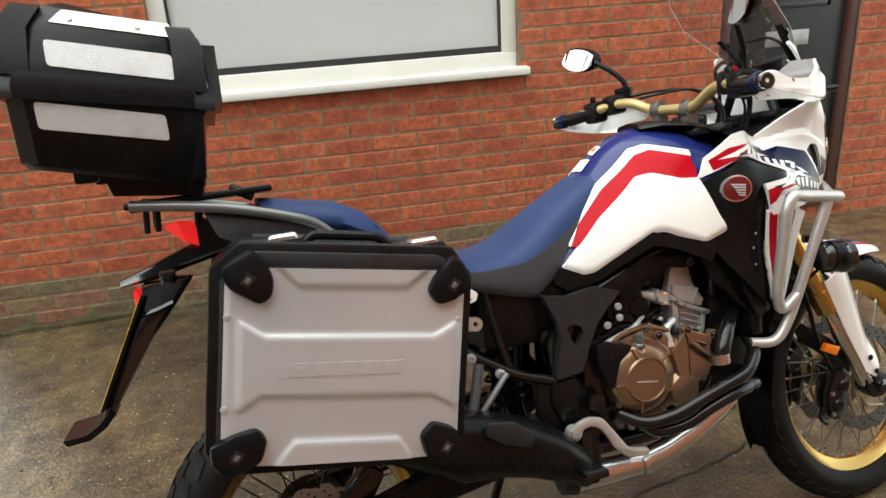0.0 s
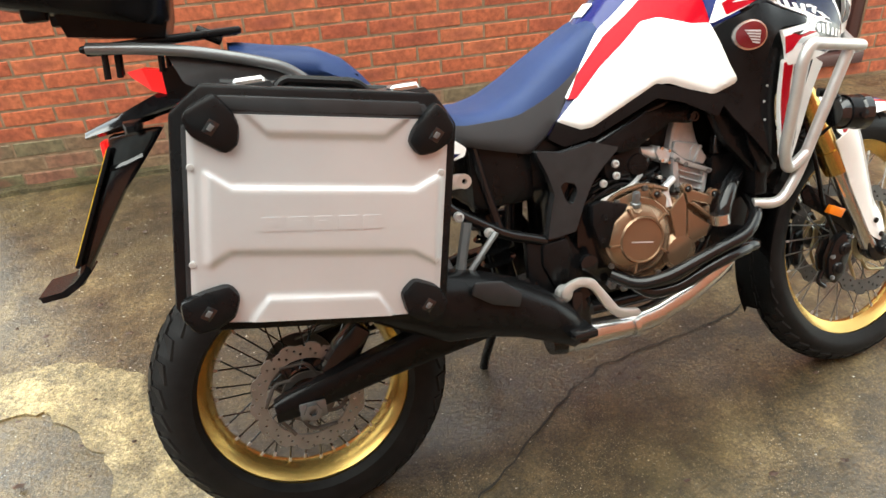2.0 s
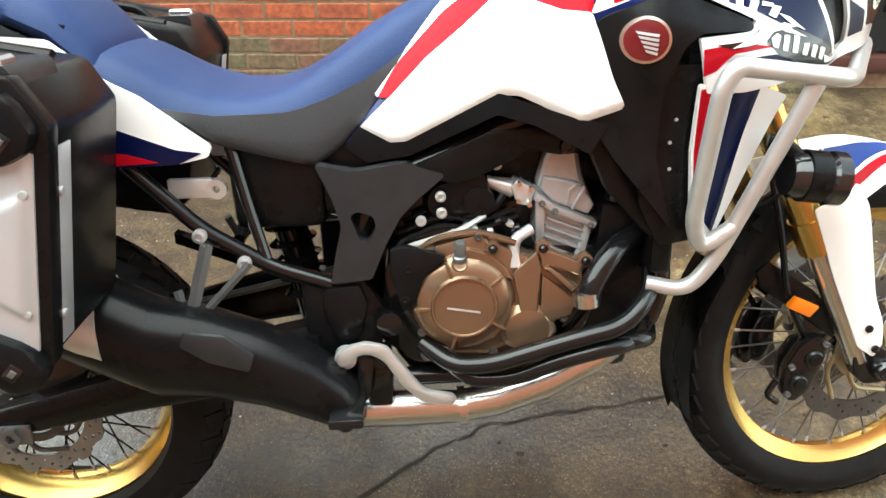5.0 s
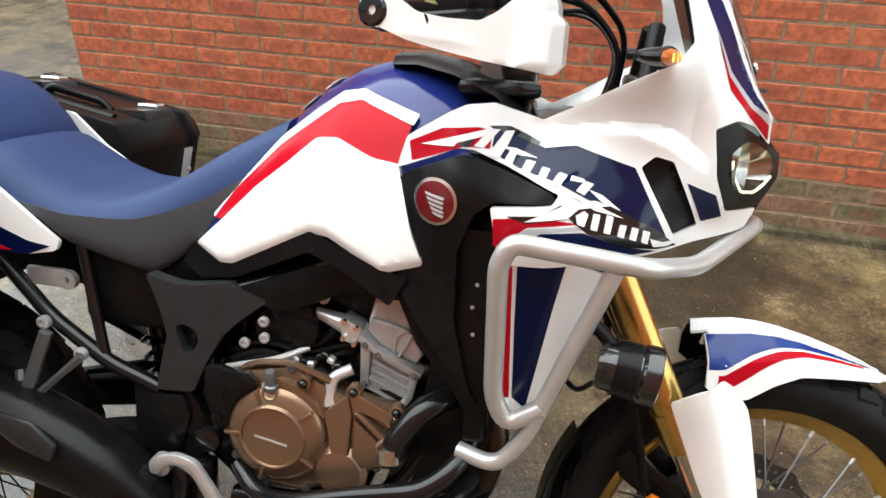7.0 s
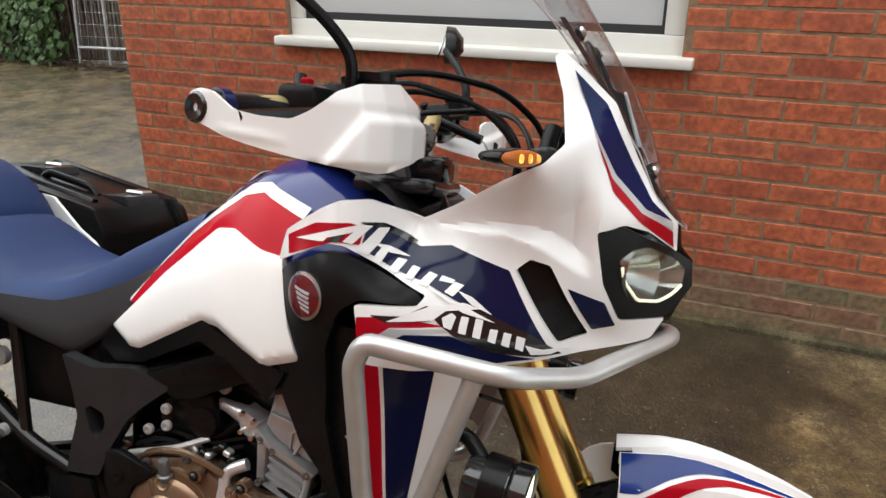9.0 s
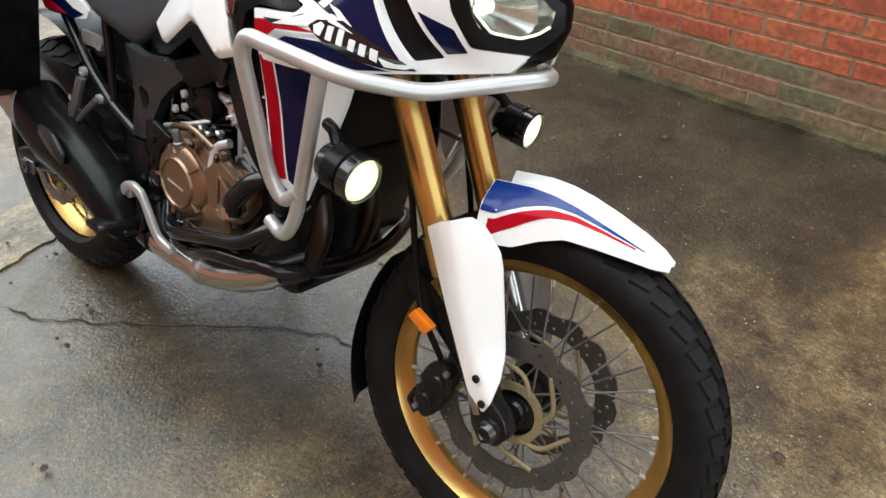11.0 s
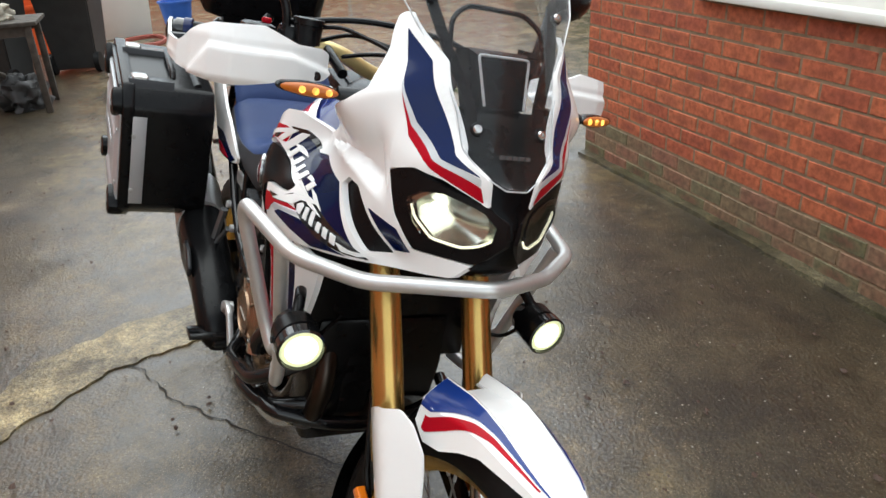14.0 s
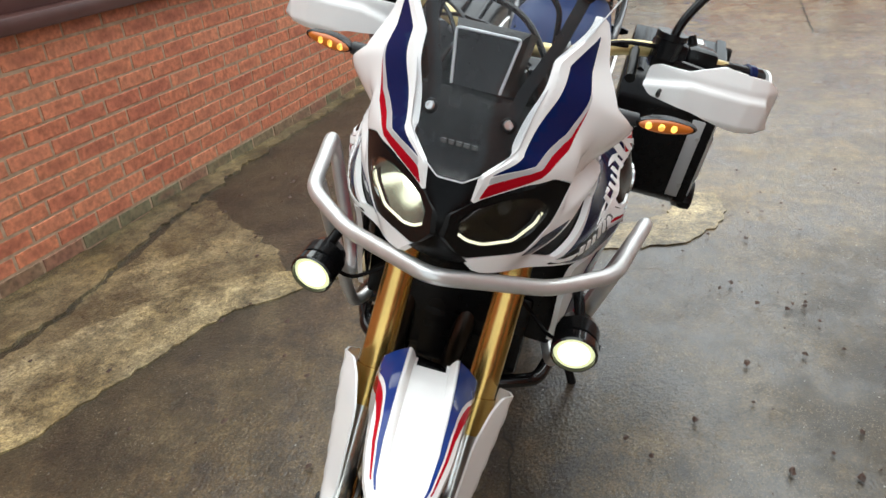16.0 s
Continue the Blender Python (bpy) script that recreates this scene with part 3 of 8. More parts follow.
def brick_wall(name, x0, x1, top, face, sign, holes, near, mats, mortar, label, depth=0.12, moss_courses=2):
    """A stretcher-bond wall along x. Its bricks stand a little proud of the mortar; those within near are parts of their own."""
    bm = bmesh.new()
    # the mortar body, in rectangles between the openings
    xs = sorted({x0, x1, *[v for h in holes for v in h[:2]]})
    zs = sorted({0.0, top, *[v for h in holes for v in h[2:]]})
    y_in, y_out = face + sign * depth, face + sign * 0.006
    bodies = []
    for a, b in zip(xs, xs[1:]):
        for c, d in zip(zs, zs[1:]):
            if not any(h[0] <= a and b <= h[1] and h[2] <= c and d <= h[3] for h in holes):
                bodies.append(box((a, min(y_in, y_out), c - (0.3 if c == 0 else 0)), (b, max(y_in, y_out), d)))
    wall = new(name, finish(joined(*bodies), name, mortar, 0))
    tagged(wall, label, "wall", kind="structure")
    shapes = {}
    rest = []
    rng = random.Random(name)
    count = 0
    for row in range(int(top / STEPZ)):
        z = row * STEPZ + 0.005 + BH / 2
        x = x0 - (STEPX / 2 if row % 2 else 0) + 0.005
        while x < x1:
            spans = [(max(x, x0 + 0.002), min(x + BW, x1 - 0.002))]
            for h in holes:
                if z + BH / 2 > h[2] + 0.01 and z - BH / 2 < h[3] - 0.01:
                    cut = []
                    for a, b in spans:
                        if b <= h[0] or a >= h[1]:
                            cut.append((a, b))
                        else:
                            cut += [(a, h[0] - 0.002)] if a < h[0] - 0.02 else []
                            cut += [(h[1] + 0.002, b)] if b > h[1] + 0.02 else []
                    spans = cut
            for a, b in spans:
                w = round(b - a, 3)
                if w < 0.03:
                    continue
                y = face + sign * 0.028 + rng.uniform(-0.0015, 0.0015)
                m = Matrix.Translation(((a + b) / 2, y, z + rng.uniform(-0.001, 0.001))) @ pose(0, 0, 0, 0, rng.uniform(-0.25, 0.25), 0 if sign > 0 else 180)
                pick = near(a, z) and count < 300
                if pick:
                    key = (w, rng.randrange(3), row < moss_courses)
                    if key not in shapes:
                        shapes[key] = finish(brick_mesh(w, BH, 0.05, str(key)), "brick", mats[2] if key[2] else mats[0], 0)
                    ob = new("brick", shapes[key])
                    ob.parent, ob.matrix_basis = wall, m
                    count += 1
                else:
                    rest.append((w, m, row))
            x += STEPX
    verts, faces, uvs = [], [], []
    source = {}
    for w, m, row in rest:
        if w not in source:
            bmx = brick_mesh(w, BH, 0.05, w)
            bmx.verts.ensure_lookup_table()
            layer = bmx.loops.layers.uv.active
            source[w] = ([v.co.copy() for v in bmx.verts], [[v.index for v in f.verts] for f in bmx.faces], [[tuple(lp[layer].uv) for lp in f.loops] for f in bmx.faces])
            bmx.free()
        vs, fs, us = source[w]
        k = len(verts)
        verts += [m @ v for v in vs]
        faces += [[k + i for i in f] for f in fs]
        uvs += [u for f in us for u in f]
    me = bpy.data.meshes.new("bricks")
    me.from_pydata(verts, [], faces)
    layer = me.uv_layers.new(name="face")
    for k, u in enumerate(uvs):
        layer.data[k].uv = u
    me.materials.append(mats[1])
    ob = new("bricks", me)
    ob.parent = wall
    tagged(ob, "courses of the same brickwork", kind="stuff")
    return wall


WIN_A = (-0.465, 1.225, 1.02, 2.15)
DOOR_A = (2.33, 3.165, 0.15, 2.20)
WIN_B = (-1.52, 0.45, 1.03, 2.15)
DOOR_B = (-3.66, -2.87, 0.22, 2.20)
FACE_A, FACE_B = 2.21, -1.92


# ---- window, doors and the rest of the yard ----
def casement(name, opening, face, sign, frame_mat, pane_mat, label, sill_out=0.09, sill_over=0.045, sill_h=0.035, width=0.075):
    x0, x1, z0, z1 = opening
    out, back = face - sign * 0.0, face + sign * 0.07
    base = thing(name, pose(0, 0, 0), label, "window", kind="structure")
    d0, d1 = sorted((face + sign * 0.03, face + sign * 0.09))
    for lo, hi in (((x0, z0), (x1, z0 + width)), ((x0, z1 - width), (x1, z1)), ((x0, z0 + width), (x0 + width, z1 - width)), ((x1 - width, z0 + width), (x1, z1 - width))):
        part("window_frame", box((lo[0], d0, lo[1]), (hi[0], d1, hi[1]), 0.006), frame_mat, base)
    for lo, hi in (((x0 + width, z0 + width), (x1 - width, z0 + width + 0.03)), ((x0 + width, z0 + width + 0.03), (x0 + width + 0.012, z1 - width)), ((x1 - width - 0.012, z0 + width + 0.03), (x1 - width, z1 - width))):
        part("gasket", box((lo[0], d0 + 0.012, lo[1]), (hi[0], d1 - 0.004, hi[1])), GASKET, base, "black rubber glazing bead")
    part("pane", box((x0 + width, face + sign * 0.062 - 0.003, z0 + width), (x1 - width, face + sign * 0.062 + 0.003, z1 - width)), pane_mat, base)
    s0, s1 = sorted((face - sign * sill_out * 0.55, face + sign * 0.07))
    part("window_sill", box((x0 - sill_over, s0, z0 - sill_h), (x1 + sill_over, s1, z0 + 0.004), 0.008), frame_mat, base)
    return base


PANE = mat("window_pane", (0.62, 0.64, 0.64), 0.06, var=0.02, scale=1.2, coat=0.8)
PANE_B = mat("net_curtain_pane", (0.22, 0.24, 0.23), 0.08, var=0.35, scale=5, coat=0.8)
casement("window_1", WIN_A, FACE_A, 1, UPVC, PANE, "white plastic window with a pale blind behind the glass")
casement("window_2", WIN_B, FACE_B, -1, BROWN, PANE_B, "brown-painted window with a net curtain behind the glass", 0.13, 0.06, 0.06, 0.09)


def panelled_door(name, opening, face, sign, leaf_mat, label, glazed):
    x0, x1, z0, z1 = opening
    base = thing(name, pose(0, 0, 0), label, "door", kind="structure")
    d0, d1 = sorted((face + sign * 0.015, face + sign * 0.085))
    part("door_frame", joined(box((x0, d0, z0), (x0 + 0.065, d1, z1), 0.006), box((x1 - 0.065, d0, z0), (x1, d1, z1), 0.006), box((x0, d0, z1 - 0.065), (x1, d1, z1), 0.006)), BROWN, base, "brown-painted timber frame")
    part("threshold", box((x0 - 0.03, min(d0, face - sign * 0.03), z0 - 0.07), (x1 + 0.03, max(d1, face - sign * 0.03), z0), 0.01), BROWN if sign > 0 else STONE, base)
    l0, l1 = sorted((face + sign * 0.04, face + sign * 0.08))
    part("leaf", box((x0 + 0.066, l0, z0 + 0.004), (x1 - 0.066, l1, z1 - 0.066), 0.004), leaf_mat, base)
    mid = (x0 + x1) / 2
    for zc, h in ((z0 + 0.42, 0.5), (z0 + 1.42, 0.75)):
        w = (x1 - x0) / 2 - 0.17
        y = face + sign * 0.04
        for lo, hi in (((-w, -h / 2), (w, -h / 2 + 0.03)), ((-w, h / 2 - 0.03), (w, h / 2)), ((-w, -h / 2), (-w + 0.03, h / 2)), ((w - 0.03, -h / 2), (w, h / 2))):
            part("moulding", box((mid + lo[0], min(y, y - sign * 0.012), zc + lo[1]), (mid + hi[0], max(y, y - sign * 0.012), zc + hi[1]), 0.005), leaf_mat, base)
    if glazed:
        y = face + sign * 0.036
        part("door_glass", box((mid - 0.17, y - 0.004, z0 + 1.1), (mid + 0.17, y + 0.004, z0 + 1.72)), PANE_B, base, "dark obscured glass")
    y = face + sign * 0.034
    part("letter_plate", box((mid - 0.13, y - 0.008, z0 + 0.85), (mid + 0.13, y + 0.008, z0 + 0.93), 0.004), STEELG, base, "dull metal letter plate")
    return base


panelled_door("door_1", DOOR_A, FACE_A, 1, DARKDOOR, "dark door in a brown frame with a letter plate", False)
panelled_door("door_2", DOOR_B, FACE_B, -1, BROWN, "brown panelled door with obscured glass above a low brown sill", True)
step_b = tagged(new("door_step", finish(box((-3.72, FACE_B - 0.02, -0.05), (-2.84, FACE_B + 0.055, 0.145), 0.012), "door_step", BROWN)), "low brown painted sill under the door", "step", kind="structure")


GRIT = mat("grit_stone", (0.20, 0.18, 0.14), 0.4, var=0.3, scale=40, coat=0.4)
_n, _l = GRIT.node_tree.nodes, GRIT.node_tree.links
_r = _n.new("ShaderNodeValToRGB")
_r.color_ramp.elements[0].color, _r.color_ramp.elements[1].color = (0.05, 0.04, 0.028, 1), (0.42, 0.40, 0.34, 1)
_l.new(_n.new("ShaderNodeNewGeometry").outputs["Random Per Island"], _r.inputs["Fac"])
_l.new(_r.outputs["Color"], _n["Principled BSDF"].inputs["Base Color"])


def irregular(points, h, material, name, label, category, seed, step=0.035, kind="structure", rag=1.0):
    """A thin flat spread with a ragged rim and a lumpy top."""
    rng = random.Random(seed)
    ragged = []
    for a, b in zip(points, points[1:] + points[:1]):
        a, b = Vector(a), Vector(b)
        k = max(1, int((b - a).length / 0.03))
        side = Vector((-(b - a).y, (b - a).x)).normalized()
        ragged += [tuple(a + (b - a) * j / k + side * rag * (rng.uniform(-0.012, 0.012) + 0.035 * noise.noise((*(a + (b - a) * j / k) * 7, seed)) + 0.018 * noise.noise((*(a + (b - a) * j / k) * 23, seed)))) for j in range(k)]
    bm = sheet(ragged, lambda u, v, d: Vector((u, v, (h + 0.3 * h * noise.noise((u * 9, v * 9, seed)) + 0.012 * noise.noise((u * 0.8, v * 0.8, 0)) * min(1.0, max(0.0, (abs(v - 0.1) - 0.5) * 1.5))) if d == 0 else -0.02)), 1.0, step, 0)
    return tagged(new(name, finish(bm, name, material, 50)), label, category, kind=kind)


irregular([(1.6, -1.30), (1.235, -1.12), (0.71, -1.0), (0.47, -0.96), (0.14, -0.70), (-0.07, -0.46), (-0.12, -0.25), (-0.2, -0.02), (-0.34, 0.22), (-0.42, 0.45), (-0.50, 0.60), (-0.66, 0.72), (-0.85, 0.75), (-1.04, 0.69), (-1.0, 0.50), (-0.88, 0.52), (-0.76, 0.53), (-0.66, 0.40), (-0.57, 0.30), (-0.52, 0.10), (-0.42, -0.22), (-0.39, -0.41), (-0.24, -0.72), (0.05, -0.85), (0.33, -1.25), (0.7, -1.42), (1.6, -1.7)],
          0.006, CEMENT, "cement_patch", "pale yellowish cement strip patched across the concrete", "pavement", 3, rag=0.7)
irregular([(1.7, -1.62), (0.67, -1.58), (0.25, -1.66), (-0.3, -1.76), (-0.75, -1.79), (-1.6, -1.83), (-2.7, -1.84), (-2.7, -1.93), (1.7, -1.93)],
          0.012, OLDCEMENT, "wall_fillet", "pale crumbling cement fillet along the foot of the brick wall", "pavement", 5)
irregular([(1.6, -1.34), (0.72, -1.34), (0.36, -1.20), (0.10, -0.93), (-0.06, -1.04), (-0.20, -1.30), (-0.42, -1.62), (-0.50, -1.76), (0.25, -1.63), (0.67, -1.55), (1.6, -1.59)],
          0.0025, OLDCEMENT, "cement_smear", "thin worn smear of old cement over the concrete", "pavement", 9, rag=0.8)
irregular([(-1.42, 2.15), (-0.6, 2.165), (0.4, 2.15), (1.4, 2.16), (2.3, 2.15), (2.3, 2.23), (-1.42, 2.23)],
          0.02, FOOT, "gutter_fillet", "mossy cement fillet along the foot of the brick wall", "pavement", 6, rag=0.22)


def grit():
    """Loose grains and small stones washed over the concrete."""
    rng = random.Random(21)
    verts, faces = [], []
    for k in range(9000):
        x, y = (rng.gauss(2.6, 1.0), rng.gauss(0.4, 1.1)) if k < 3000 else (rng.uniform(-4.5, 3.6), rng.uniform(-1.7, 2.1)) if k < 7000 else (rng.gauss(-0.4, 0.5), rng.gauss(0.9, 0.7))
        if not -1.8 < y < 2.1:
            continue
        s = 0.0011 + 0.0032 * rng.random() ** 3
        a, h, z = rng.uniform(0, 6.3), s * rng.uniform(0.5, 1.0), 0.012 * noise.noise((x * 0.8, y * 0.8, 0)) * min(1.0, max(0.0, (abs(y - 0.1) - 0.5) * 1.5)) - 0.001
        i = len(verts)
        for t in range(5):
            r = s * rng.uniform(0.7, 1.2)
            verts.append((x + r * math.cos(a + t * 1.257), y + r * math.sin(a + t * 1.257) * 0.8, z))
        verts.append((x + s * 0.2, y, z + h))
        faces += [(i + t, i + (t + 1) % 5, i + 5) for t in range(5)]
    me = bpy.data.meshes.new("grit")
    me.from_pydata(verts, [], faces)
    me.materials.append(GRIT)
    tagged(new("grit", me), "loose pale and brown grit on the wet concrete", "grit", kind="stuff")


grit()


def crack(points, width, material, name, label, seed):
    rng = random.Random(seed)
    path = []
    for a, b in zip(points, points[1:]):
        a, b = Vector(a), Vector(b)
        k = max(2, int((b - a).length / 0.03))
        side = Vector((-(b - a).y, (b - a).x)).normalized()
        path += [(a + (b - a) * j / k + side * rng.uniform(-0.008, 0.008), side) for j in range(k)]
    bm = bmesh.new()
    rows = []
    for p, side in path:
        w = width * rng.uniform(0.3, 1.0)
        rows.append((bm.verts.new((*(p + side * w), 0.003)), bm.verts.new((*(p - side * w), 0.003))))
    for a, b in zip(rows, rows[1:]):
        bm.faces.new((a[0], a[1], b[1], b[0]))
    return tagged(new(name, finish(bm, name, material, 0)), label, "ground", kind="structure")


crack([(-0.20, -0.50), (-0.03, -0.34), (0.19, -0.25), (0.40, -0.08), (0.69, 0.175), (0.85, 0.27), (0.98, 0.30), (1.24, 0.355), (1.5, 0.47)], 0.004, CRACK, "crack", "thin dark crack across the concrete", 1)
crack([(-8.6, 1.2), (-4.6, 1.29), (-4.58, 2.06), (-3.1, 2.10), (-1.9, 2.11), (-1.45, 2.15)], 0.007, CRACK, "slab_joint", "dark joint between concrete slabs", 2)
crack([(-4.0, 2.08), (-3.6, 2.09), (-3.1, 2.1)], 0.02, MOSS, "joint_moss", "green moss in the slab joint", 3)


def leaf_litter():
    """Small leaves and bits of grit that lie about the yard."""
    rng = random.Random(11)
    bm = bmesh.new()
    for k in range(1500):
        if k < 150:
            x, y = rng.uniform(-5.2, 1.6), rng.uniform(-1.7, -0.6)
        elif k > 1180:
            x, y = rng.uniform(-5.0, -.3), -1.9 + abs(rng.gauss(0, .38))
        elif k > 640:
            x, y = rng.uniform(-4.0, 2.6), rng.uniform(-1.2, 2.05)
        elif k > 420:
            x, y = rng.gauss(3.0, 0.28), rng.gauss(1.75, 0.2)
            if y > 2.15:
                continue
        elif k < 300:
            x, y = rng.uniform(-3, 3.5), rng.uniform(0.8, 2.1)
        else:
            x, y = rng.uniform(-5, 0), rng.uniform(-1.2, 2.0)
        s = rng.choice((0.004, 0.006, 0.009, 0.014)) * rng.uniform(0.7, 1.3)
        a = rng.uniform(0, 6.3)
        ring = [bm.verts.new((x + s * math.cos(a + t) * rng.uniform(0.6, 1.2), y + 0.6 * s * math.sin(a + t), 0.011 + rng.uniform(0, 0.4) * s)) for t in (0, 1.1, 2.3, 3.4, 4.6)]
        top = bm.verts.new((x, y, 0.012 + s * 0.5))
        for p, q in zip(ring, ring[1:] + ring[:1]):
            bm.faces.new((p, q, top))
        bm.faces.new(ring)
    ob = new("leaf_litter", finish(bm, "leaf_litter", LITTER, 0))
    tagged(ob, "scattered brown leaf scraps and grit on wet concrete", "leaf litter", kind="stuff")


leaf_litter()


def fallen_leaf(x, y, size, turn, material, label):
    """One curled leaf lying on the concrete."""
    rows = []
    for j in range(9):
        u = j / 8
        w = 0.34 * math.sin(math.pi * min(1, u * 1.08)) ** 0.8 + 0.02
        rows.append([(size * (u - 0.5), size * w * v, 0.006 + size * (0.22 * abs(v) * w + 0.10 * u * u)) for v in (-1, -0.5, 0, 0.5, 1)])
    bm = loft(rows, False, False)
    bmesh.ops.solidify(bm, geom=bm.faces[:], thickness=0.0006)
    ob = new("fallen_leaf", finish(bm, "fallen_leaf", material, 60))
    ob.matrix_world = pose(x, y, 0, 0, 0, turn)
    tagged(ob, label, "leaf")


fallen_leaf(1.741, 0.719, 0.042, 40, LEAF, "small green leaf lying on the wet concrete")
fallen_leaf(1.62, 0.80, 0.018, 110, LITTER, "small brown leaf lying on the wet concrete")


def drainpipe():
    t = thing("drainpipe", pose(-4.16, FACE_B + 0.06, 0), "black cast drainpipe fixed to the brick wall", "pipe")
    part("pipe", tube([(0, 0, 0.0), (0, 0, 2.7)], 0.04, 0), BLACKP, t)
    for z in (0.62, 1.7):
        part("collar", tube([(0, 0, z), (0, 0, z + 0.09)], 0.048, 0), BLACKP, t)


def garden_table():
    t = thing("garden_table", pose(-4.62, -1.48, 0), "weathered dark wooden table against the wall with clutter on it", "table")
    for k in range(5):
        part("tabletop_plank", box((-0.30 + 0.12 * k, -0.47, 0.69), (-0.19 + 0.12 * k, 0.47, 0.72), 0.004), DARKWOOD, t)
    for x in (-0.25, 0.25):
        for y in (-0.4, 0.4):
            part("leg", box((x - 0.025, y - 0.025, 0), (x + 0.025, y + 0.025, 0.69), 0.004), DARKWOOD, t)
    part("apron", box((-0.26, -0.42, 0.61), (-0.235, 0.42, 0.69)), DARKWOOD, t)
    part("apron", box((0.235, -0.42, 0.61), (0.26, 0.42, 0.69)), DARKWOOD, t)
    part("brace", tube([(0.25, -0.38, 0.62), (-0.25, 0.05, 0.25)], 0.02, 0), DARKWOOD, t)


def lumpy(name, centre, size, material, label, category, seed):
    bm = bmesh.new()
    bmesh.ops.create_icosphere(bm, subdivisions=4, radius=1)
    for v in bm.verts:
        d = 1 + 0.45 * noise.fractal(v.co * 2.2 + Vector((seed, 0, 0)), 0.9, 2, 4)
        v.co = Vector((v.co.x * size[0] * d, v.co.y * size[1] * d, max(-size[2] * 0.5, v.co.z * size[2] * d)))
        v.co += Vector((centre[0], centre[1], centre[2] + size[2] * 0.5))
    return tagged(new(name, finish(bm, name, material, 60)), label, category)


def wheelie_bin(x, y, turn, lid_mat, label):
    t = thing("wheelie_bin", pose(x, y, 0, 0, 0, turn), label, "bin", "wheelie bins")
    secs = [[(sx * w, sy * d, z) for sx, sy in ((-1, -1), (1, -1), (1, 1), (-1, 1))] for z, w, d in ((0.04, 0.20, 0.23), (0.9, 0.27, 0.31), (0.94, 0.29, 0.33), (0.98, 0.29, 0.33))]
    bm = loft(secs)
    bmesh.ops.bevel(bm, geom=bm.edges[:], offset=0.012, segments=2, affect="EDGES")
    part("bin_body", bm, BINBLACK, t)
    part("bin_lid", box((-0.30, -0.34, 0.98), (0.30, 0.36, 1.05), 0.03), lid_mat, t, "blue lid" if lid_mat is BLUEP else "")
    part("bin_handle", tube([(-0.22, -0.36, 0.99), (0.22, -0.36, 0.99)], 0.014, 0), BINBLACK, t)
    for sx in (-0.22, 0.22):
        part("bin_wheel", lathe([(0, -0.025), (0.1, -0.025), (0.1, 0.025), (0, 0.025)], 20, along((sx, -0.24, 0.1), (1, 0, 0))), RUBBER, t)
    return t


drainpipe()
garden_table()
lumpy("dust_sheet", (-4.6, -1.40, 0.72), (0.10, 0.20, 0.10), SACK, "crumpled stained dust sheet on the garden table", "cloth", 2)
lumpy("rag", (-4.5, -1.78, 0.72), (0.07, 0.09, 0.04), SACK, "pale rag on the garden table", "cloth", 7)
bottle = thing("spray_bottle", pose(-4.68, -1.66, 0.72), "blue plastic bottle with a green cap on the table", "bottle")
part("bottle_body", lathe([(0, 0), (0.06, 0), (0.065, 0.02), (0.065, 0.07), (0.03, 0.10), (0.02, 0.11), (0, 0.11)], 20), BLUEP, bottle)
part("cap", lathe([(0, 0.11), (0.026, 0.11), (0.024, 0.16), (0, 0.165)], 16), GREENP, bottle)
wheelie_bin(-5.75, -1.62, 75, BLUEP, "black wheelie bin with a blue lid behind the table")
wheelie_bin(-6.3, -0.95, 80, BINBLACK, "black wheelie bin standing in the yard")


def orange_barrier():
    t = thing("orange_barrier", pose(-7.6, -1.42, 0, 0, -4, 70), "tall bright orange plastic road barrier leaning by the bins", "barrier")
    bm = loft([[(sx * w, sy * d, z) for sx, sy in ((-1, -1), (1, -1), (1, 1), (-1, 1))] for z, w, d in ((0.0, 0.26, 0.09), (0.15, 0.24, 0.06), (1.35, 0.22, 0.05), (1.45, 0.18, 0.045))])
    bmesh.ops.bevel(bm, geom=bm.edges[:], offset=0.015, segments=2, affect="EDGES")
    part("barrier_body", bm, ORANGE, t)
    part("rib", box((-0.18, -0.075, 0.5), (0.18, -0.05, 0.56), 0.01), ORANGE, t)
    part("rib", box((-0.18, -0.075, 0.95), (0.18, -0.05, 1.01), 0.01), ORANGE, t)


def wooden_chair():
    t = thing("wooden_chair", pose(-9.45, 1.25, 0, 0, 0, 25), "orange-varnished wooden chair in the far yard", "chair")
    part("seat", box((-0.21, -0.21, 0.43), (0.21, 0.21, 0.46), 0.008), ORANGEW, t)
    for x in (-0.19, 0.19):
        for y in (-0.19, 0.19):
            part("leg", box((x - 0.02, y - 0.02, 0), (x + 0.02, y + 0.02, 0.95 if x < 0 else 0.43), 0.004), ORANGEW, t)
    for z in (0.6, 0.75, 0.9):
        part("slat", box((-0.2, -0.17, z - 0.03), (-0.18, 0.17, z + 0.03), 0.004), ORANGEW, t)


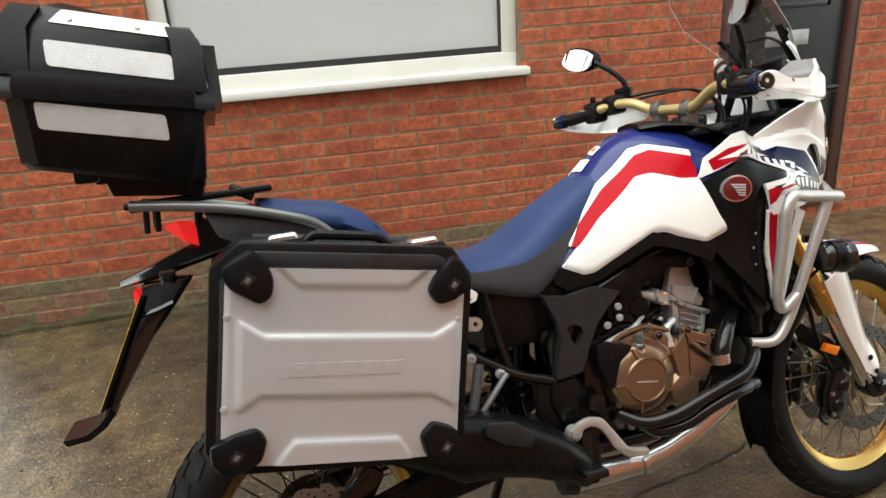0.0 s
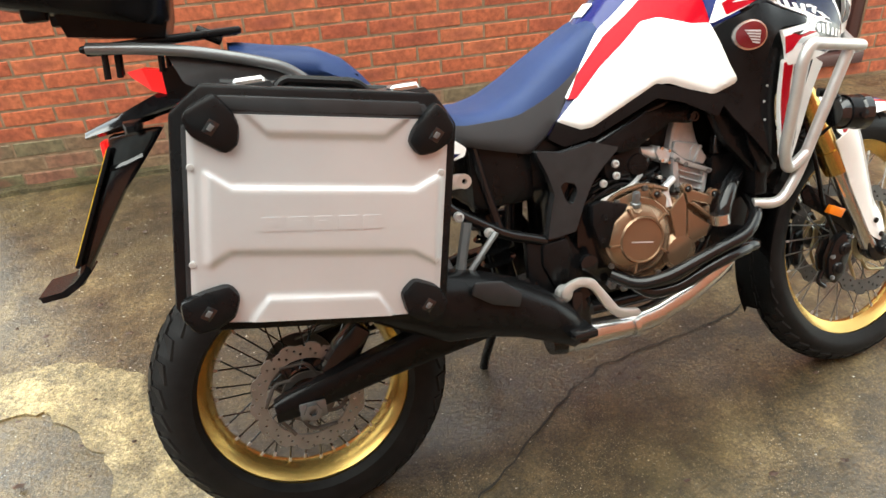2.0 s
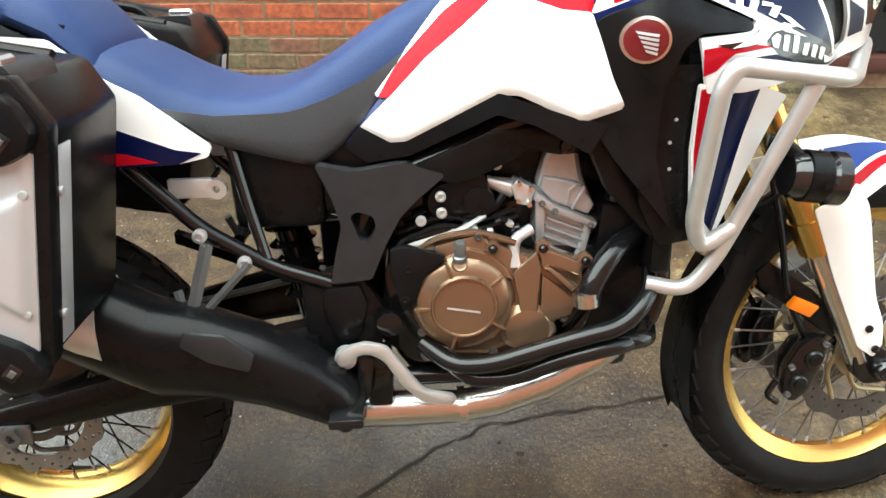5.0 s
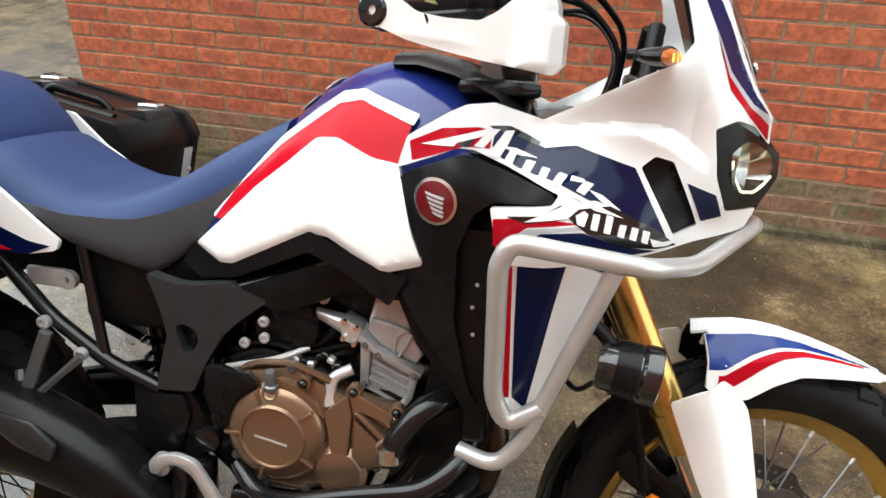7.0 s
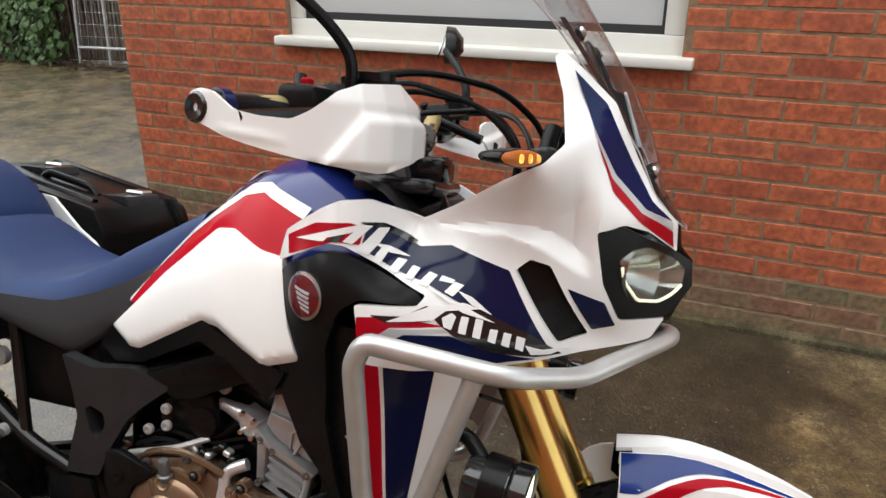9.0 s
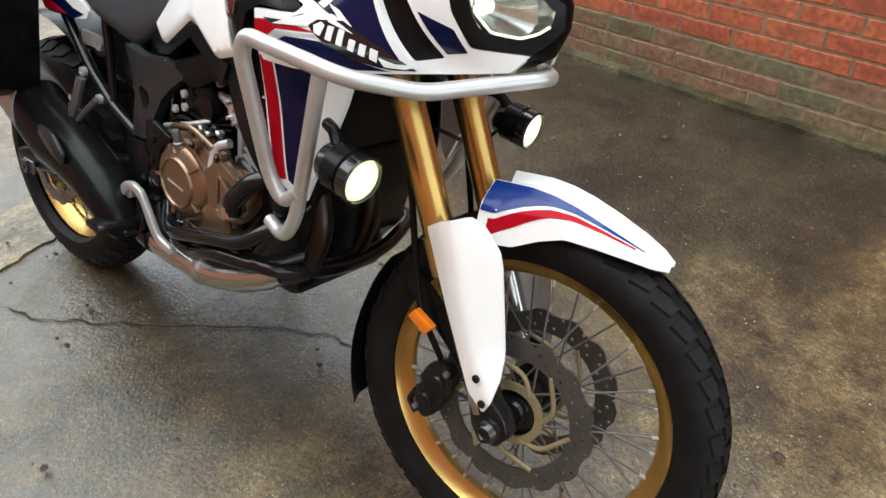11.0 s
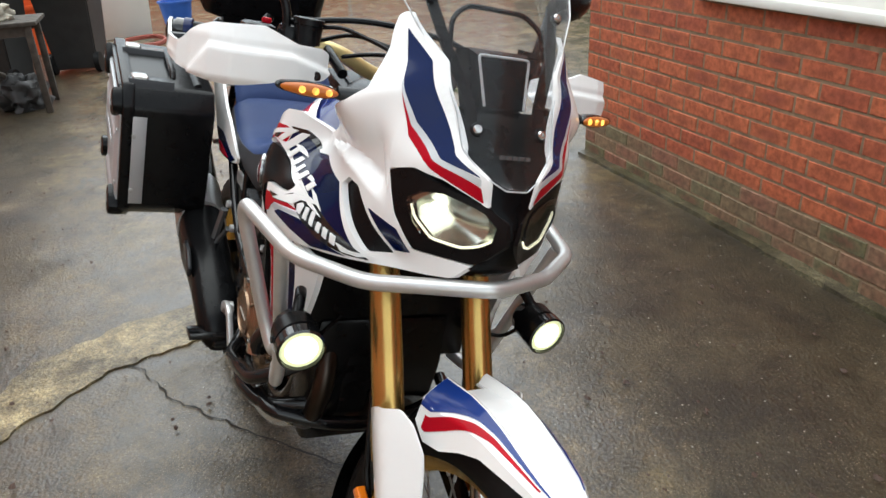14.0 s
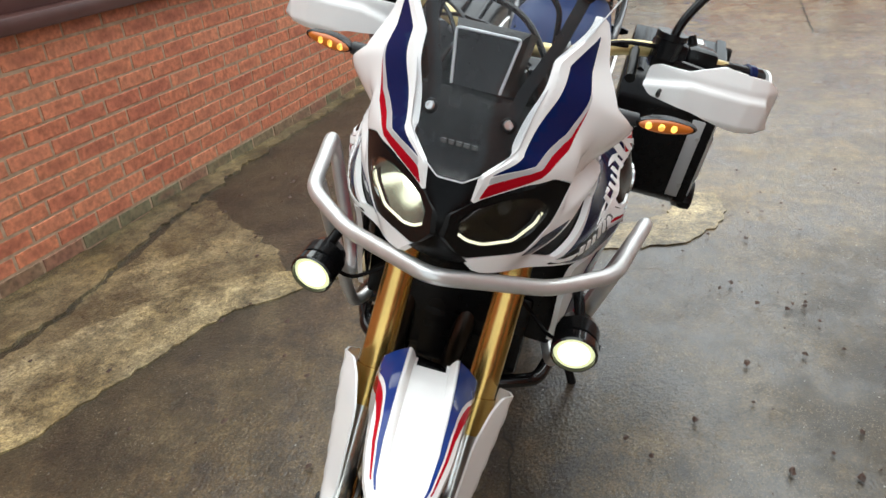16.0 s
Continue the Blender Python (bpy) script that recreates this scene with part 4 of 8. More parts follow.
def clutter():
    plank = thing("white_board", pose(-8.4, -0.55, 0, 0, 14, 20), "white board leaning among the yard clutter", "board")
    part("board", box((-0.02, -0.3, 0), (0.02, 0.3, 0.95), 0.004), UPVC, plank)
    tub = thing("blue_tub", pose(-9.0, 0.1, 0), "blue plastic tub on the ground", "tub")
    part("tub_body", lathe([(0, 0), (0.17, 0), (0.22, 0.32), (0.235, 0.32), (0.235, 0.345), (0.2, 0.345), (0.16, 0.02), (0, 0.02)], 24), BLUEP, tub)
    hose = thing("hose", pose(-7.6, -0.35, 0), "reddish coiled hose lying on the concrete", "hose")
    ring = [(0.35 * math.cos(a) * (1 + 0.1 * math.sin(3 * a)), 0.25 * math.sin(a), 0.02 + 0.012 * k / 12) for k, a in enumerate([k * 0.5 for k in range(38)])]
    part("hose_tube", tube(ring, 0.014, 0, 8), mat("red_hose", (0.28, 0.06, 0.04), 0.6), hose)


def drain_cover():
    d = thing("drain_cover", pose(-3.70, -1.72, 0.004, 0, 0, 4), "dark rusty drain cover set in the concrete by the door", "drain cover")
    part("cover_frame", joined(box((-.33, -.17, 0), (.33, -.14, .016), .003), box((-.33, .14, 0), (.33, .17, .016), .003), box((-.33, -.14, 0), (-.30, .14, .016), .003), box((.30, -.14, 0), (.33, .14, .016), .003)), CRACK, d)
    for k in range(7):
        part("bar", box((-.27 + .085 * k, -.14, 0), (-.23 + .085 * k, .14, .011), .003), CRACK, d)


drain_cover()
lumpy("stone_block", (-3.08, -1.90, -0.01), (0.24, 0.075, 0.06), STONE, "pale worn stone lying at the foot of the wall", "stone", 12)
lumpy("cloth", (-4.70, -1.70, 0.0), (0.16, 0.14, 0.13), SACK, "pale crumpled cloth on the ground under the table", "cloth", 14)
lumpy("sack", (-4.66, -1.28, 0.0), (0.20, 0.18, 0.20), BINBLACK, "dark rubbish sack on the ground under the table", "sack", 19)
orange_barrier()
wooden_chair()
clutter()


def farm_gate():
    t = thing("metal_gate", pose(-10.3, 4.4, 0, 0, 0, 62), "grey galvanised metal gate across the yard", "gate")
    part("gate_rail", tube([(-1.55, 0, 0.12), (1.9, 0, 0.12)], 0.035, 0), STEELG, t)
    part("gate_rail", tube([(-1.55, 0, 1.5), (1.9, 0, 1.5)], 0.03, 0), STEELG, t)
    for x in (-1.55, 0.2, 1.9):
        part("gate_stile", tube([(x, 0, 0.02), (x, 0, 1.52)], 0.03, 0), STEELG, t)
    part("gate_brace", tube([(-1.5, 0, 0.15), (0.2, 0, 1.45)], 0.022, 0), STEELG, t)
    for k in range(9):
        z = 0.25 + 0.13 * k
        part("gate_wire", tube([(-1.53, 0, z), (1.88, 0, z)], 0.006, 0, 6), STEELG, t)


farm_gate()
post = thing("brick_pillar", pose(-9.6, 2.05, 0), "red brick gate pillar with a pale post beside it", "pillar")
for k in range(28):
    part("brick", box((-0.11, -0.11, 0.075 * k), (0.11, 0.11, 0.075 * k + 0.066), 0.004), BRICK_B, post)
part("mortar_core", box((-0.1, -0.1, 0), (0.1, 0.1, 2.1)), MORTAR_B, post)
part("pale_post", box((-0.1, -0.28, 0), (0.0, -0.18, 1.9), 0.006), UPVC, post)


def far_fence():
    """A close bamboo-like screen with a leaning site fence in front of it, and ivy."""
    t = thing("screen_fence", pose(-6.0, 6.45, 0, 0, 0, 8), "weathered grey split-cane screen fence", "fence")
    rng = random.Random(4)
    for k in range(150):
        x = -4.2 + k * 0.05
        h = rng.uniform(1.75, 1.95)
        lean = rng.uniform(-0.05, 0.05)
        part("cane", tube([(x, rng.uniform(-0.01, 0.01), 0.02), (x + lean, rng.uniform(-0.01, 0.01), h)], rng.uniform(0.014, 0.022), 0, 6), WOODG, t)
    part("backing", box((-4.3, 0.03, 0), (3.3, 0.06, 1.9)), BINBLACK, t, "dark shaded backing boards")
    p = thing("site_fence_panel", pose(-5.2, 6.12, 0.1, -6, 0, 6), "galvanised steel mesh fence panel leaning on the screen", "fence")
    for z in (0.12, 1.9):
        part("panel_rail", tube([(-1.0, 0, z), (1.6, 0, z)], 0.021, 0), STEELG, p)
    for x in (-1.0, -0.55, 1.6):
        part("panel_stile", tube([(x, 0, -0.08), (x - (0.1 if x == -0.55 else 0), 0, 1.9)], 0.019, 0), STEELG, p)
    for k in range(12):
        part("mesh_wire", tube([(-1, 0, 0.25 + 0.14 * k), (1.6, 0, 0.25 + 0.14 * k)], 0.003, 0, 5), STEELG, p)
    for k in range(26):
        part("mesh_wire", tube([(-0.95 + 0.1 * k, 0, 0.12), (-0.95 + 0.1 * k, 0, 1.9)], 0.003, 0, 5), STEELG, p)
    rng = random.Random(9)
    bm = bmesh.new()
    for k in range(2600):
        u = rng.uniform(0, 1)
        x = -6.6 - abs(rng.gauss(0, 1)) * 0.75 + rng.uniform(-0.1, 0.25)
        z = rng.uniform(0.0, 1.0) ** 0.8 * 2.1
        y = 6.0 + 0.22 * noise.noise((x * 2, z * 2, 3)) + rng.uniform(-0.16, 0.16)
        s = rng.uniform(0.03, 0.065)
        m = Matrix.Translation((x, y, z)) @ Euler((rng.uniform(0.6, 1.6), rng.uniform(-0.6, 0.6), rng.uniform(-0.8, 0.8))).to_matrix().to_4x4()
        vs = [bm.verts.new(m @ Vector(p) ) for p in ((0, -s, 0), (s * 0.8, -s * 0.3, 0.01), (s * 0.6, s * 0.6, 0), (0, s, 0.012), (-s * 0.6, s * 0.6, 0), (-s * 0.8, -s * 0.3, 0.01))]
        bm.faces.new(vs)
    ob = new("ivy", finish(bm, "ivy", LEAF, 0))
    tagged(ob, "dense green ivy climbing over the fence", "ivy", kind="stuff")
    trunk = thing("tree_trunk", pose(-8.2, 6.6, 0), "grey tree trunk beside the fence", "tree")
    part("trunk", tube([(0, 0, -0.1), (0.05, 0, 1.2), (-0.05, 0.05, 2.8)], 0.17, 0.3, 14, 0.12), WOODG, trunk)
    bm = bmesh.new()
    rng = random.Random(2)
    for k in range(300):
        x, y = rng.uniform(-6.6, -4.4), 5.95 + rng.gauss(0, 0.12)
        s = rng.uniform(0.02, 0.05)
        a = rng.uniform(0, 6.3)
        z = rng.uniform(0.005, 0.06)
        bm.faces.new([bm.verts.new((x + s * math.cos(a + q), y + s * 0.6 * math.sin(a + q), z + 0.01 * math.sin(q * 2))) for q in (0, 1.3, 2.6, 3.9, 5.2)])
    ob = new("fallen_leaves", finish(bm, "fallen_leaves", LITTER, 0))
    tagged(ob, "drift of dead reddish leaves below the fence", "leaf litter", kind="stuff")


far_fence()


# ---- the motorcycle: x ahead, y to its left, z up, leaning on its side stand ----
BIKE = pose(-0.035, -0.022, 0, -14.3, 0, 5.5)
bike = thing("motorcycle", BIKE, "white, blue and red adventure motorcycle leaning on its side stand", "motorcycle")
FRONT, REAR = (1.590, 0.351), (0.045, 0.333)

# half-width of the fairing at a point (x, z) of the side view: a thin-plate surface through a few stations (x, half-width, z)
SHAPE = [(1.071, .260, .972), (1.048, .228, .873), (1.045, .226, 1.035), (1.029, .225, 1.009), (1.126, .223, 1.068), (1.139, .257, .961), (1.222, .237, .973), (1.398, .162, 1.025), (1.378, .162, .933), (1.407, .123, .938), (1.343, .196, .931), (1.376, .166, .934), (1.324, .189, 1.03), (1.465, .112, 1.10), (1.189, .175, 1.072)]
SHAPE += [(1.34, .141, 1.287), (1.411, .156, 1.073), (1.442, .130, 1.084), (1.447, .121, .969), (1.5, .045, .966), (1.523, .025, 1.024)]
SHAPE += [(1.502, .04, 1.053), (1.362, .14, 1.271), (1.407, .102, 1.239), (1.443, .089, 1.167), (1.472, .083, 1.115), (1.501, .053, 1.086), (1.467, .085, .93)]
SHAPE += [(1.342, .220, 1.142), (1.31, .212, 1.125), (1.401, .147, 1.191), (1.337, .138, 1.293), (1.456, .115, 1.106), (1.464, .086, 1.12), (1.493, .054, 1.09), (1.412, .155, 1.071), (1.183, .162, 1.066), (1.457, .117, 1.05), (1.370, .142, 1.240)]
SHAPE += [(1.2, .25, .98), (1.2, .235, .85), (1.15, .235, .7), (1.3, .19, .85), (1.0, .2, .98), (1.19, .21, .66), (1.28, .19, 1.10), (1.1, .24, .78)]
_s = np.array(SHAPE)
_p = _s[:, [0, 2]]


def _plate(r2):
    return 0.5 * r2 * np.log(np.maximum(r2, 1e-12))


_k = np.block([[_plate(((_p[:, None] - _p[None]) ** 2).sum(-1)) + 5e-4 * np.eye(len(_p)), np.c_[np.ones(len(_p)), _p]], [np.c_[np.ones(len(_p)), _p].T, np.zeros((3, 3))]])
_w = np.linalg.solve(_k, np.r_[_s[:, 1], 0, 0, 0])


def cowl(x, z):
    return float(_plate(((_p - [x, z]) ** 2).sum(1)) @ _w[:-3] + _w[-3:] @ [1, x, z])


TX = [.62, .66, .70, .75, .80, .85, .90, .95, 1.0, 1.05, 1.12]
TZ = [.87, .90, .945, .995, 1.045, 1.09, 1.12, 1.135, 1.135, 1.13, 1.10]
TW = [.125, .13, .14, .155, .17, .185, .2, .21, .22, .225, .225]


def tank_half(x, z):
    top, w = np.interp(x, TX, TZ), np.interp(x, TX, TW)
    s = min(0.995, max(0.0, (z - 0.80) / (top - 0.80)))
    return float(w * (1 - s**3) ** 0.6)


def skin(surface, side, off):
    return lambda u, v, d: Vector((u, side * max(0.002, surface(u, v) + off - d), v))


def panel(name, outline, material, parent, surface=cowl, off=0.0, thick=0.008, step=0.014, r=0.004, label="", holes=(), sides=(-1, 1)):
    return [part(name, sheet(outline, skin(surface, s, off), thick, step, r, holes), material, parent, label) for s in sides]


# the front end is turned a little to the left about the steering head
def about_head(deg):
    p, d = Vector((1.11, 0, 1.09)), Vector((-0.462, 0, 0.887))
    return Matrix.Translation(p) @ Matrix.Rotation(radians(deg), 4, d) @ Matrix.Translation(-p)


STEER, STEER_LEFT, BAR_LEFT = about_head(8.0), about_head(16.0), Matrix.Translation((0, .020, .014)) @ about_head(8.0)


def turned(since, m):
    for ob in MADE[since:]:
        if ob.parent == bike:
            ob.matrix_basis = m @ ob.matrix_basis


# -- wheels
def tyre_mesh(r, half, rim_r, lugs, depth):
    prof = []
    for k in range(13):
        a = math.pi * (k / 12 - 0.5) * 1.15
        prof.append((r - half * 1.05 * (1 - math.cos(a)) * 0.9, half * math.sin(a) / math.sin(math.pi * 0.575)))
    prof = [(rim_r, -half * 0.72)] + prof + [(rim_r, half * 0.72)]
    bm = lathe(prof, 72)
    return bm


def tread_block(r, half, lugs, depth, pos, width):
    """One rubber block of the tread, at the wheel's zero angle."""
    span = 2 * math.pi / lugs * 0.74
    bm = bmesh.new()
    ring = []
    for lift in (-0.006, depth):
        for da, dy in ((0, -width / 2), (span, -width / 2 + 0.1 * (1 if pos > 0 else -1)), (span, width / 2 + 0.1 * (1 if pos > 0 else -1)), (0, width / 2)):
            y = (pos + dy) * half
            t = max(-1, min(1, y / half))
            rr = r - half * 1.05 * (1 - math.cos(math.asin(t * math.sin(math.pi * 0.575)))) * 0.9 + lift
            ring.append(bm.verts.new((rr * math.cos(da), rr * math.sin(da), y)))
    for f in ((4, 5, 6, 7), (0, 1, 5, 4), (1, 2, 6, 5), (2, 3, 7, 6), (3, 0, 4, 7), (3, 2, 1, 0)):
        bm.faces.new([ring[i] for i in f])
    return finish(bm, "tread_block", RUBBER, 0)


def disc_mesh(r_out, r_in, thick, holes, wave=0.0032, lobes=14):
    """A wave-edged brake disc with rings of drilled holes."""
    rim = lambda a: r_out - wave + wave * math.tanh(2.2 * math.cos(lobes * a))
    out = [(rim(a) * math.cos(a), rim(a) * math.sin(a)) for a in [2 * math.pi * k / 168 for k in range(168)]]
    inner = [(r_in * math.cos(-a), r_in * math.sin(-a)) for a in [2 * math.pi * k / 48 for k in range(48)]]
    drilled = [inner]
    for n in range(holes):
        for f, da in ((0.28, 0.0), (0.55, 0.35), (0.8, 0.7)):
            a, rr = 2 * math.pi * (n + da) / holes, r_in + (r_out - r_in) * f
            drilled.append([(rr * math.cos(a) + 0.0036 * math.cos(t), rr * math.sin(a) + 0.0036 * math.sin(t)) for t in [2 * math.pi * k / 7 for k in range(7)]])
    return sheet(out, lambda u, v, d: Vector((u, v, thick / 2 - d)), thick, 0.03, 0, drilled)


def wheel(name, centre, r, half, rim, lugs, spokes, discs, disc_r, parent):
    """Tyre, spoked gold rim, hub and discs, turned so that the axle lies across the bike."""
    m = Matrix.Translation((centre[0], 0, centre[1])) @ pose(0, 0, 0, 90, 0, 0)
    w = new(name)
    w.parent, w.matrix_basis = parent, m
    w.empty_display_size = 0.05
    tyre = part("tyre", tyre_mesh(r, half, rim - 0.005, lugs, 0.0032), RUBBER, w, "black dual-purpose tyre with block tread")
    for j, pos in enumerate((-0.62, -0.22, 0.22, 0.62)):
        block = tread_block(r, half, lugs, 0.0052, pos, 0.36)
        for k in range(lugs):
            part("tread_block", block, RUBBER, tyre).matrix_basis = pose(0, 0, 0, 0, 0, 360 * (k + (0.5 if j % 2 else 0)) / lugs)
    b = half * 0.60
    part("rim", lathe([(rim + 0.004, -b), (rim + 0.006, -b + 0.006), (rim - 0.012, -b + 0.012), (rim - 0.022, -b * 0.35), (rim - 0.030, 0), (rim - 0.022, b * 0.35), (rim - 0.012, b - 0.012), (rim + 0.006, b - 0.006), (rim + 0.004, b), (rim - 0.006, b), (rim - 0.020, b - 0.014), (rim - 0.034, b * 0.3), (rim - 0.037, 0), (rim - 0.034, -b * 0.3), (rim - 0.020, -b + 0.014), (rim - 0.006, -b)], 72, closed=True), GOLD, w, "gold anodised rim")
    part("hub", lathe([(0, -0.07), (0.022, -0.07), (0.03, -0.055), (0.05, -0.052), (0.05, -0.04), (0.03, -0.03), (0.03, 0.03), (0.05, 0.04), (0.05, 0.052), (0.03, 0.055), (0.022, 0.07), (0, 0.07)], 32), BLACKM, w)
    for k in range(spokes):
        a = 2 * math.pi * k / spokes
        side = 1 if k % 2 else -1
        sweep = (0.55 if (k // 2) % 2 else -0.55)
        hub_p = (0.045 * math.cos(a + sweep), 0.045 * math.sin(a + sweep), side * 0.045)
        rim_p = ((rim - 0.032) * math.cos(a), (rim - 0.032) * math.sin(a), side * 0.006)
        sp = part("spoke", tube([hub_p, rim_p], 0.0019, 0, 6, caps=False), BLACKM if r < 0.34 else SPOKE, w)
        tip = Vector(rim_p)
        part("nipple", tube([tip, tip + (Vector(hub_p) - tip).normalized() * 0.013], 0.0032, 0, 6), BOLT, w)
    for z in discs:
        part("brake_disc", joined(disc_mesh(disc_r, disc_r * 0.72, 0.005, 20)), STEEL if r > 0.34 else ROTOR, w, "drilled wave brake disc").matrix_basis = Matrix.Translation((0, 0, z))
        part("disc_carrier", lathe([(0.045, -0.003), (0.06, -0.003), (0.06, 0.003), (0.045, 0.003)], 40, closed=True), CARRIER if r > 0.34 else STEEL, w).matrix_basis = Matrix.Translation((0, 0, z))
        for k in range(6):
            bow = [(.052 * math.cos(a), .052 * math.sin(a), 0) for a in (math.radians(60 * k),)] + [(.082 * math.cos(math.radians(60 * k + 24)), .082 * math.sin(math.radians(60 * k + 24)), 0), (disc_r * .74 * math.cos(math.radians(60 * k + 62)), disc_r * .74 * math.sin(math.radians(60 * k + 62)), 0)]
            part("carrier_arm", tube(bow, .0046, .03, 8), CARRIER if r > 0.34 else STEEL, w, "pale gold carrier arm" if r > 0.34 else "").matrix_basis = Matrix.Translation((0, 0, z))
        part("carrier_ring", lathe([(disc_r * .725, -.002), (disc_r * .735, -.002), (disc_r * .735, .002), (disc_r * .725, .002)], 48, closed=True), CARRIER if r > 0.34 else STEEL, w).matrix_basis = Matrix.Translation((0, 0, z))
    part("axle", lathe([(0, -0.12), (0.013, -0.12), (0.013, 0.12), (0, 0.12)], 16), BLACKM, w)
    return w


front_wheel = wheel("front_wheel", FRONT, 0.351, 0.047, 0.278, 44, 36, (-0.062, 0.062), 0.152, bike)
front_wheel.matrix_basis = STEER @ front_wheel.matrix_basis
rear_wheel = wheel("rear_wheel", REAR, 0.333, 0.076, 0.240, 34, 36, (0.088,), 0.128, bike)


# -- fork
def fork():
    d = Vector((-0.462, 0, 0.887))
    for s in (-1, 1):
        start = len(MADE)

        def p(z, dx=0.0):
            return (FRONT[0] - 0.025 + (z - FRONT[1]) * -0.50 + dx, s * 0.088, z)
        leg = part("fork_tube", tube([p(0.60), p(1.04)], 0.0275, 0, 24), GOLD, bike, "gold anodised fork tube")
        part("fork_collar", tube([p(0.585), p(0.645)], 0.031, 0, 24), GOLD, leg, "gold anodised collar")
        part("stanchion", tube([p(0.36), p(0.60)], 0.0215, 0, 20), CHROME, leg)
        part("axle_clamp", joined(slab(rounded2d([(1.552, .330), (1.572, .312), (1.608, .314), (1.628, .345), (1.614, .378), (1.585, .398), (1.570, .430), (1.535, .430), (1.536, .385)], .010), s * 0.070, s * 0.108, 0.006)), BLACKM, leg)
        guard = [(1.414, .667), (1.445, .690), (1.486, .708), (1.508, .692), (1.534, .655), (1.543, .628), (1.588, .440), (1.586, .400), (1.575, .374), (1.541, .397), (1.470, .540)]
        part("axle_nut", lathe([(0, .010), (.008, .010), (.010, .014), (.015, .014), (.018, .010), (.021, .002), (.021, -.010), (0, -.010)], 24, along((FRONT[0] + .004, s * .118, FRONT[1] - .002), (0, s, 0))), BLACKG, leg, "black axle nut")
        part("fork_guard", sheet(guard, lambda u, v, dd: Vector((u, s * (0.112 + 0.018 * min(1, max(0, (v - 0.39) / 0.27)) - 0.9 * min(1, max(0, (v - .40) / .08)) * max(0, u - (1.572 - (v - 0.375) * 0.33)) - 0.25 * max(0, (1.545 - (v - 0.375) * 0.33) - u) - dd), v)), 0.004, 0.014, 0.006), WHITE, bike, "white plastic fork guard")
        for x, z in ((1.553, .436), (1.572, .394)):
            part("guard_bolt", lathe([(0, 0), (0.0075, 0), (0.0075, 0.003), (0.004, 0.005), (0, 0.005)], 12, along((x, s * 0.116, z), (0, s, 0))), BLACKM, bike)
        cal = part("brake_caliper", joined(slab(rounded2d([(1.418, .352), (1.440, .398), (1.470, .420), (1.496, .404), (1.488, .350), (1.470, .300), (1.444, .276), (1.420, .296)], .012), s * 0.078, s * 0.104, 0.007), slab(rounded2d([(1.424, .350), (1.446, .392), (1.478, .398), (1.478, .340), (1.456, .296), (1.430, .300)], .010), s * 0.044, s * 0.060, 0.005)), BLACKM, bike, "black brake caliper", 30)
        for x, z, r in ((1.446, .322, .017), (1.468, .372, .017)):
            part("piston_cap", lathe([(0, .009), (r * .55, .009), (r * .6, .006), (r * .8, .006), (r, .003), (r, -.004), (0, -.004)], 20, along((x, s * 0.105, z), (0, s, 0))), BLACKM, cal)
        for x, z in ((1.428, .300), (1.486, .402), (1.428, .358)):
            part("caliper_bolt", lathe([(0, 0), (.0065, 0), (.0065, .006), (.003, .007), (0, .003)], 6, along((x, s * 0.104, z), (0, s, 0))), RAIL, cal)
        part("slide_pin", tube([(1.412, s * .088, .318), (1.398, s * .088, .290), (1.42, s * .09, .272)], .0065, .01, 8), BLACKM, cal)
        part("brake_hose", tube([(1.455, s * 0.085, .41), (1.40, s * 0.1, .50), (1.375, s * 0.1, .62), (1.33, s * 0.09, .78)], 0.006, 0.06, 8), BLACKP, bike)
        part("caliper_bracket", joined(slab([(1.35, .54), (1.37, .56), (1.46, .50), (1.53, .43), (1.51, .40), (1.43, .46), (1.36, .51)], s * 0.072, s * 0.082, 0.003)), BLACKP, bike)
        part("side_reflector", slab([(1.395, .487), (1.409, .506), (1.452, .487), (1.437, .466)], s * 0.106, s * 0.122, 0.003), AMBER, bike, "orange side reflector")
        if s > 0:
            turned(start, STEER_LEFT)
    start = len(MADE)
    part("lower_yoke", joined(box((1.22, -0.125, 0.90), (1.36, 0.125, 0.935), 0.015), tube([(1.19, 0, 0.95), (1.13, 0, 1.08)], 0.035, 0)), BLACKM, bike)
    part("top_yoke", box((1.05, -0.12, 1.085), (1.17, 0.12, 1.11), 0.012), BLACKM, bike)
    turned(start, STEER)


fork()


# -- front mudguard: flat planes with crisp ridges, stated straight ahead and turned with the fork
MX = [1.44, 1.49, 1.53, 1.57, 1.61, 1.66, 1.71, 1.745, 1.768]
M_RIDGE = ([.741, .747, .751, .749, .742, .729, .713, .699, .688], [.040, .041, .041, .041, .040, .037, .031, .022, .010])
M_EDGE = ([.715, .706, .712, .717, .718, .712, .702, .692, .684], [.080, .079, .074, .070, .067, .062, .052, .036, .015])
M_RIM = ([.690, .648, .655, .678, .694, .694, .690, .684, .680], [.086, .084, .080, .074, .070, .064, .053, .037, .016])


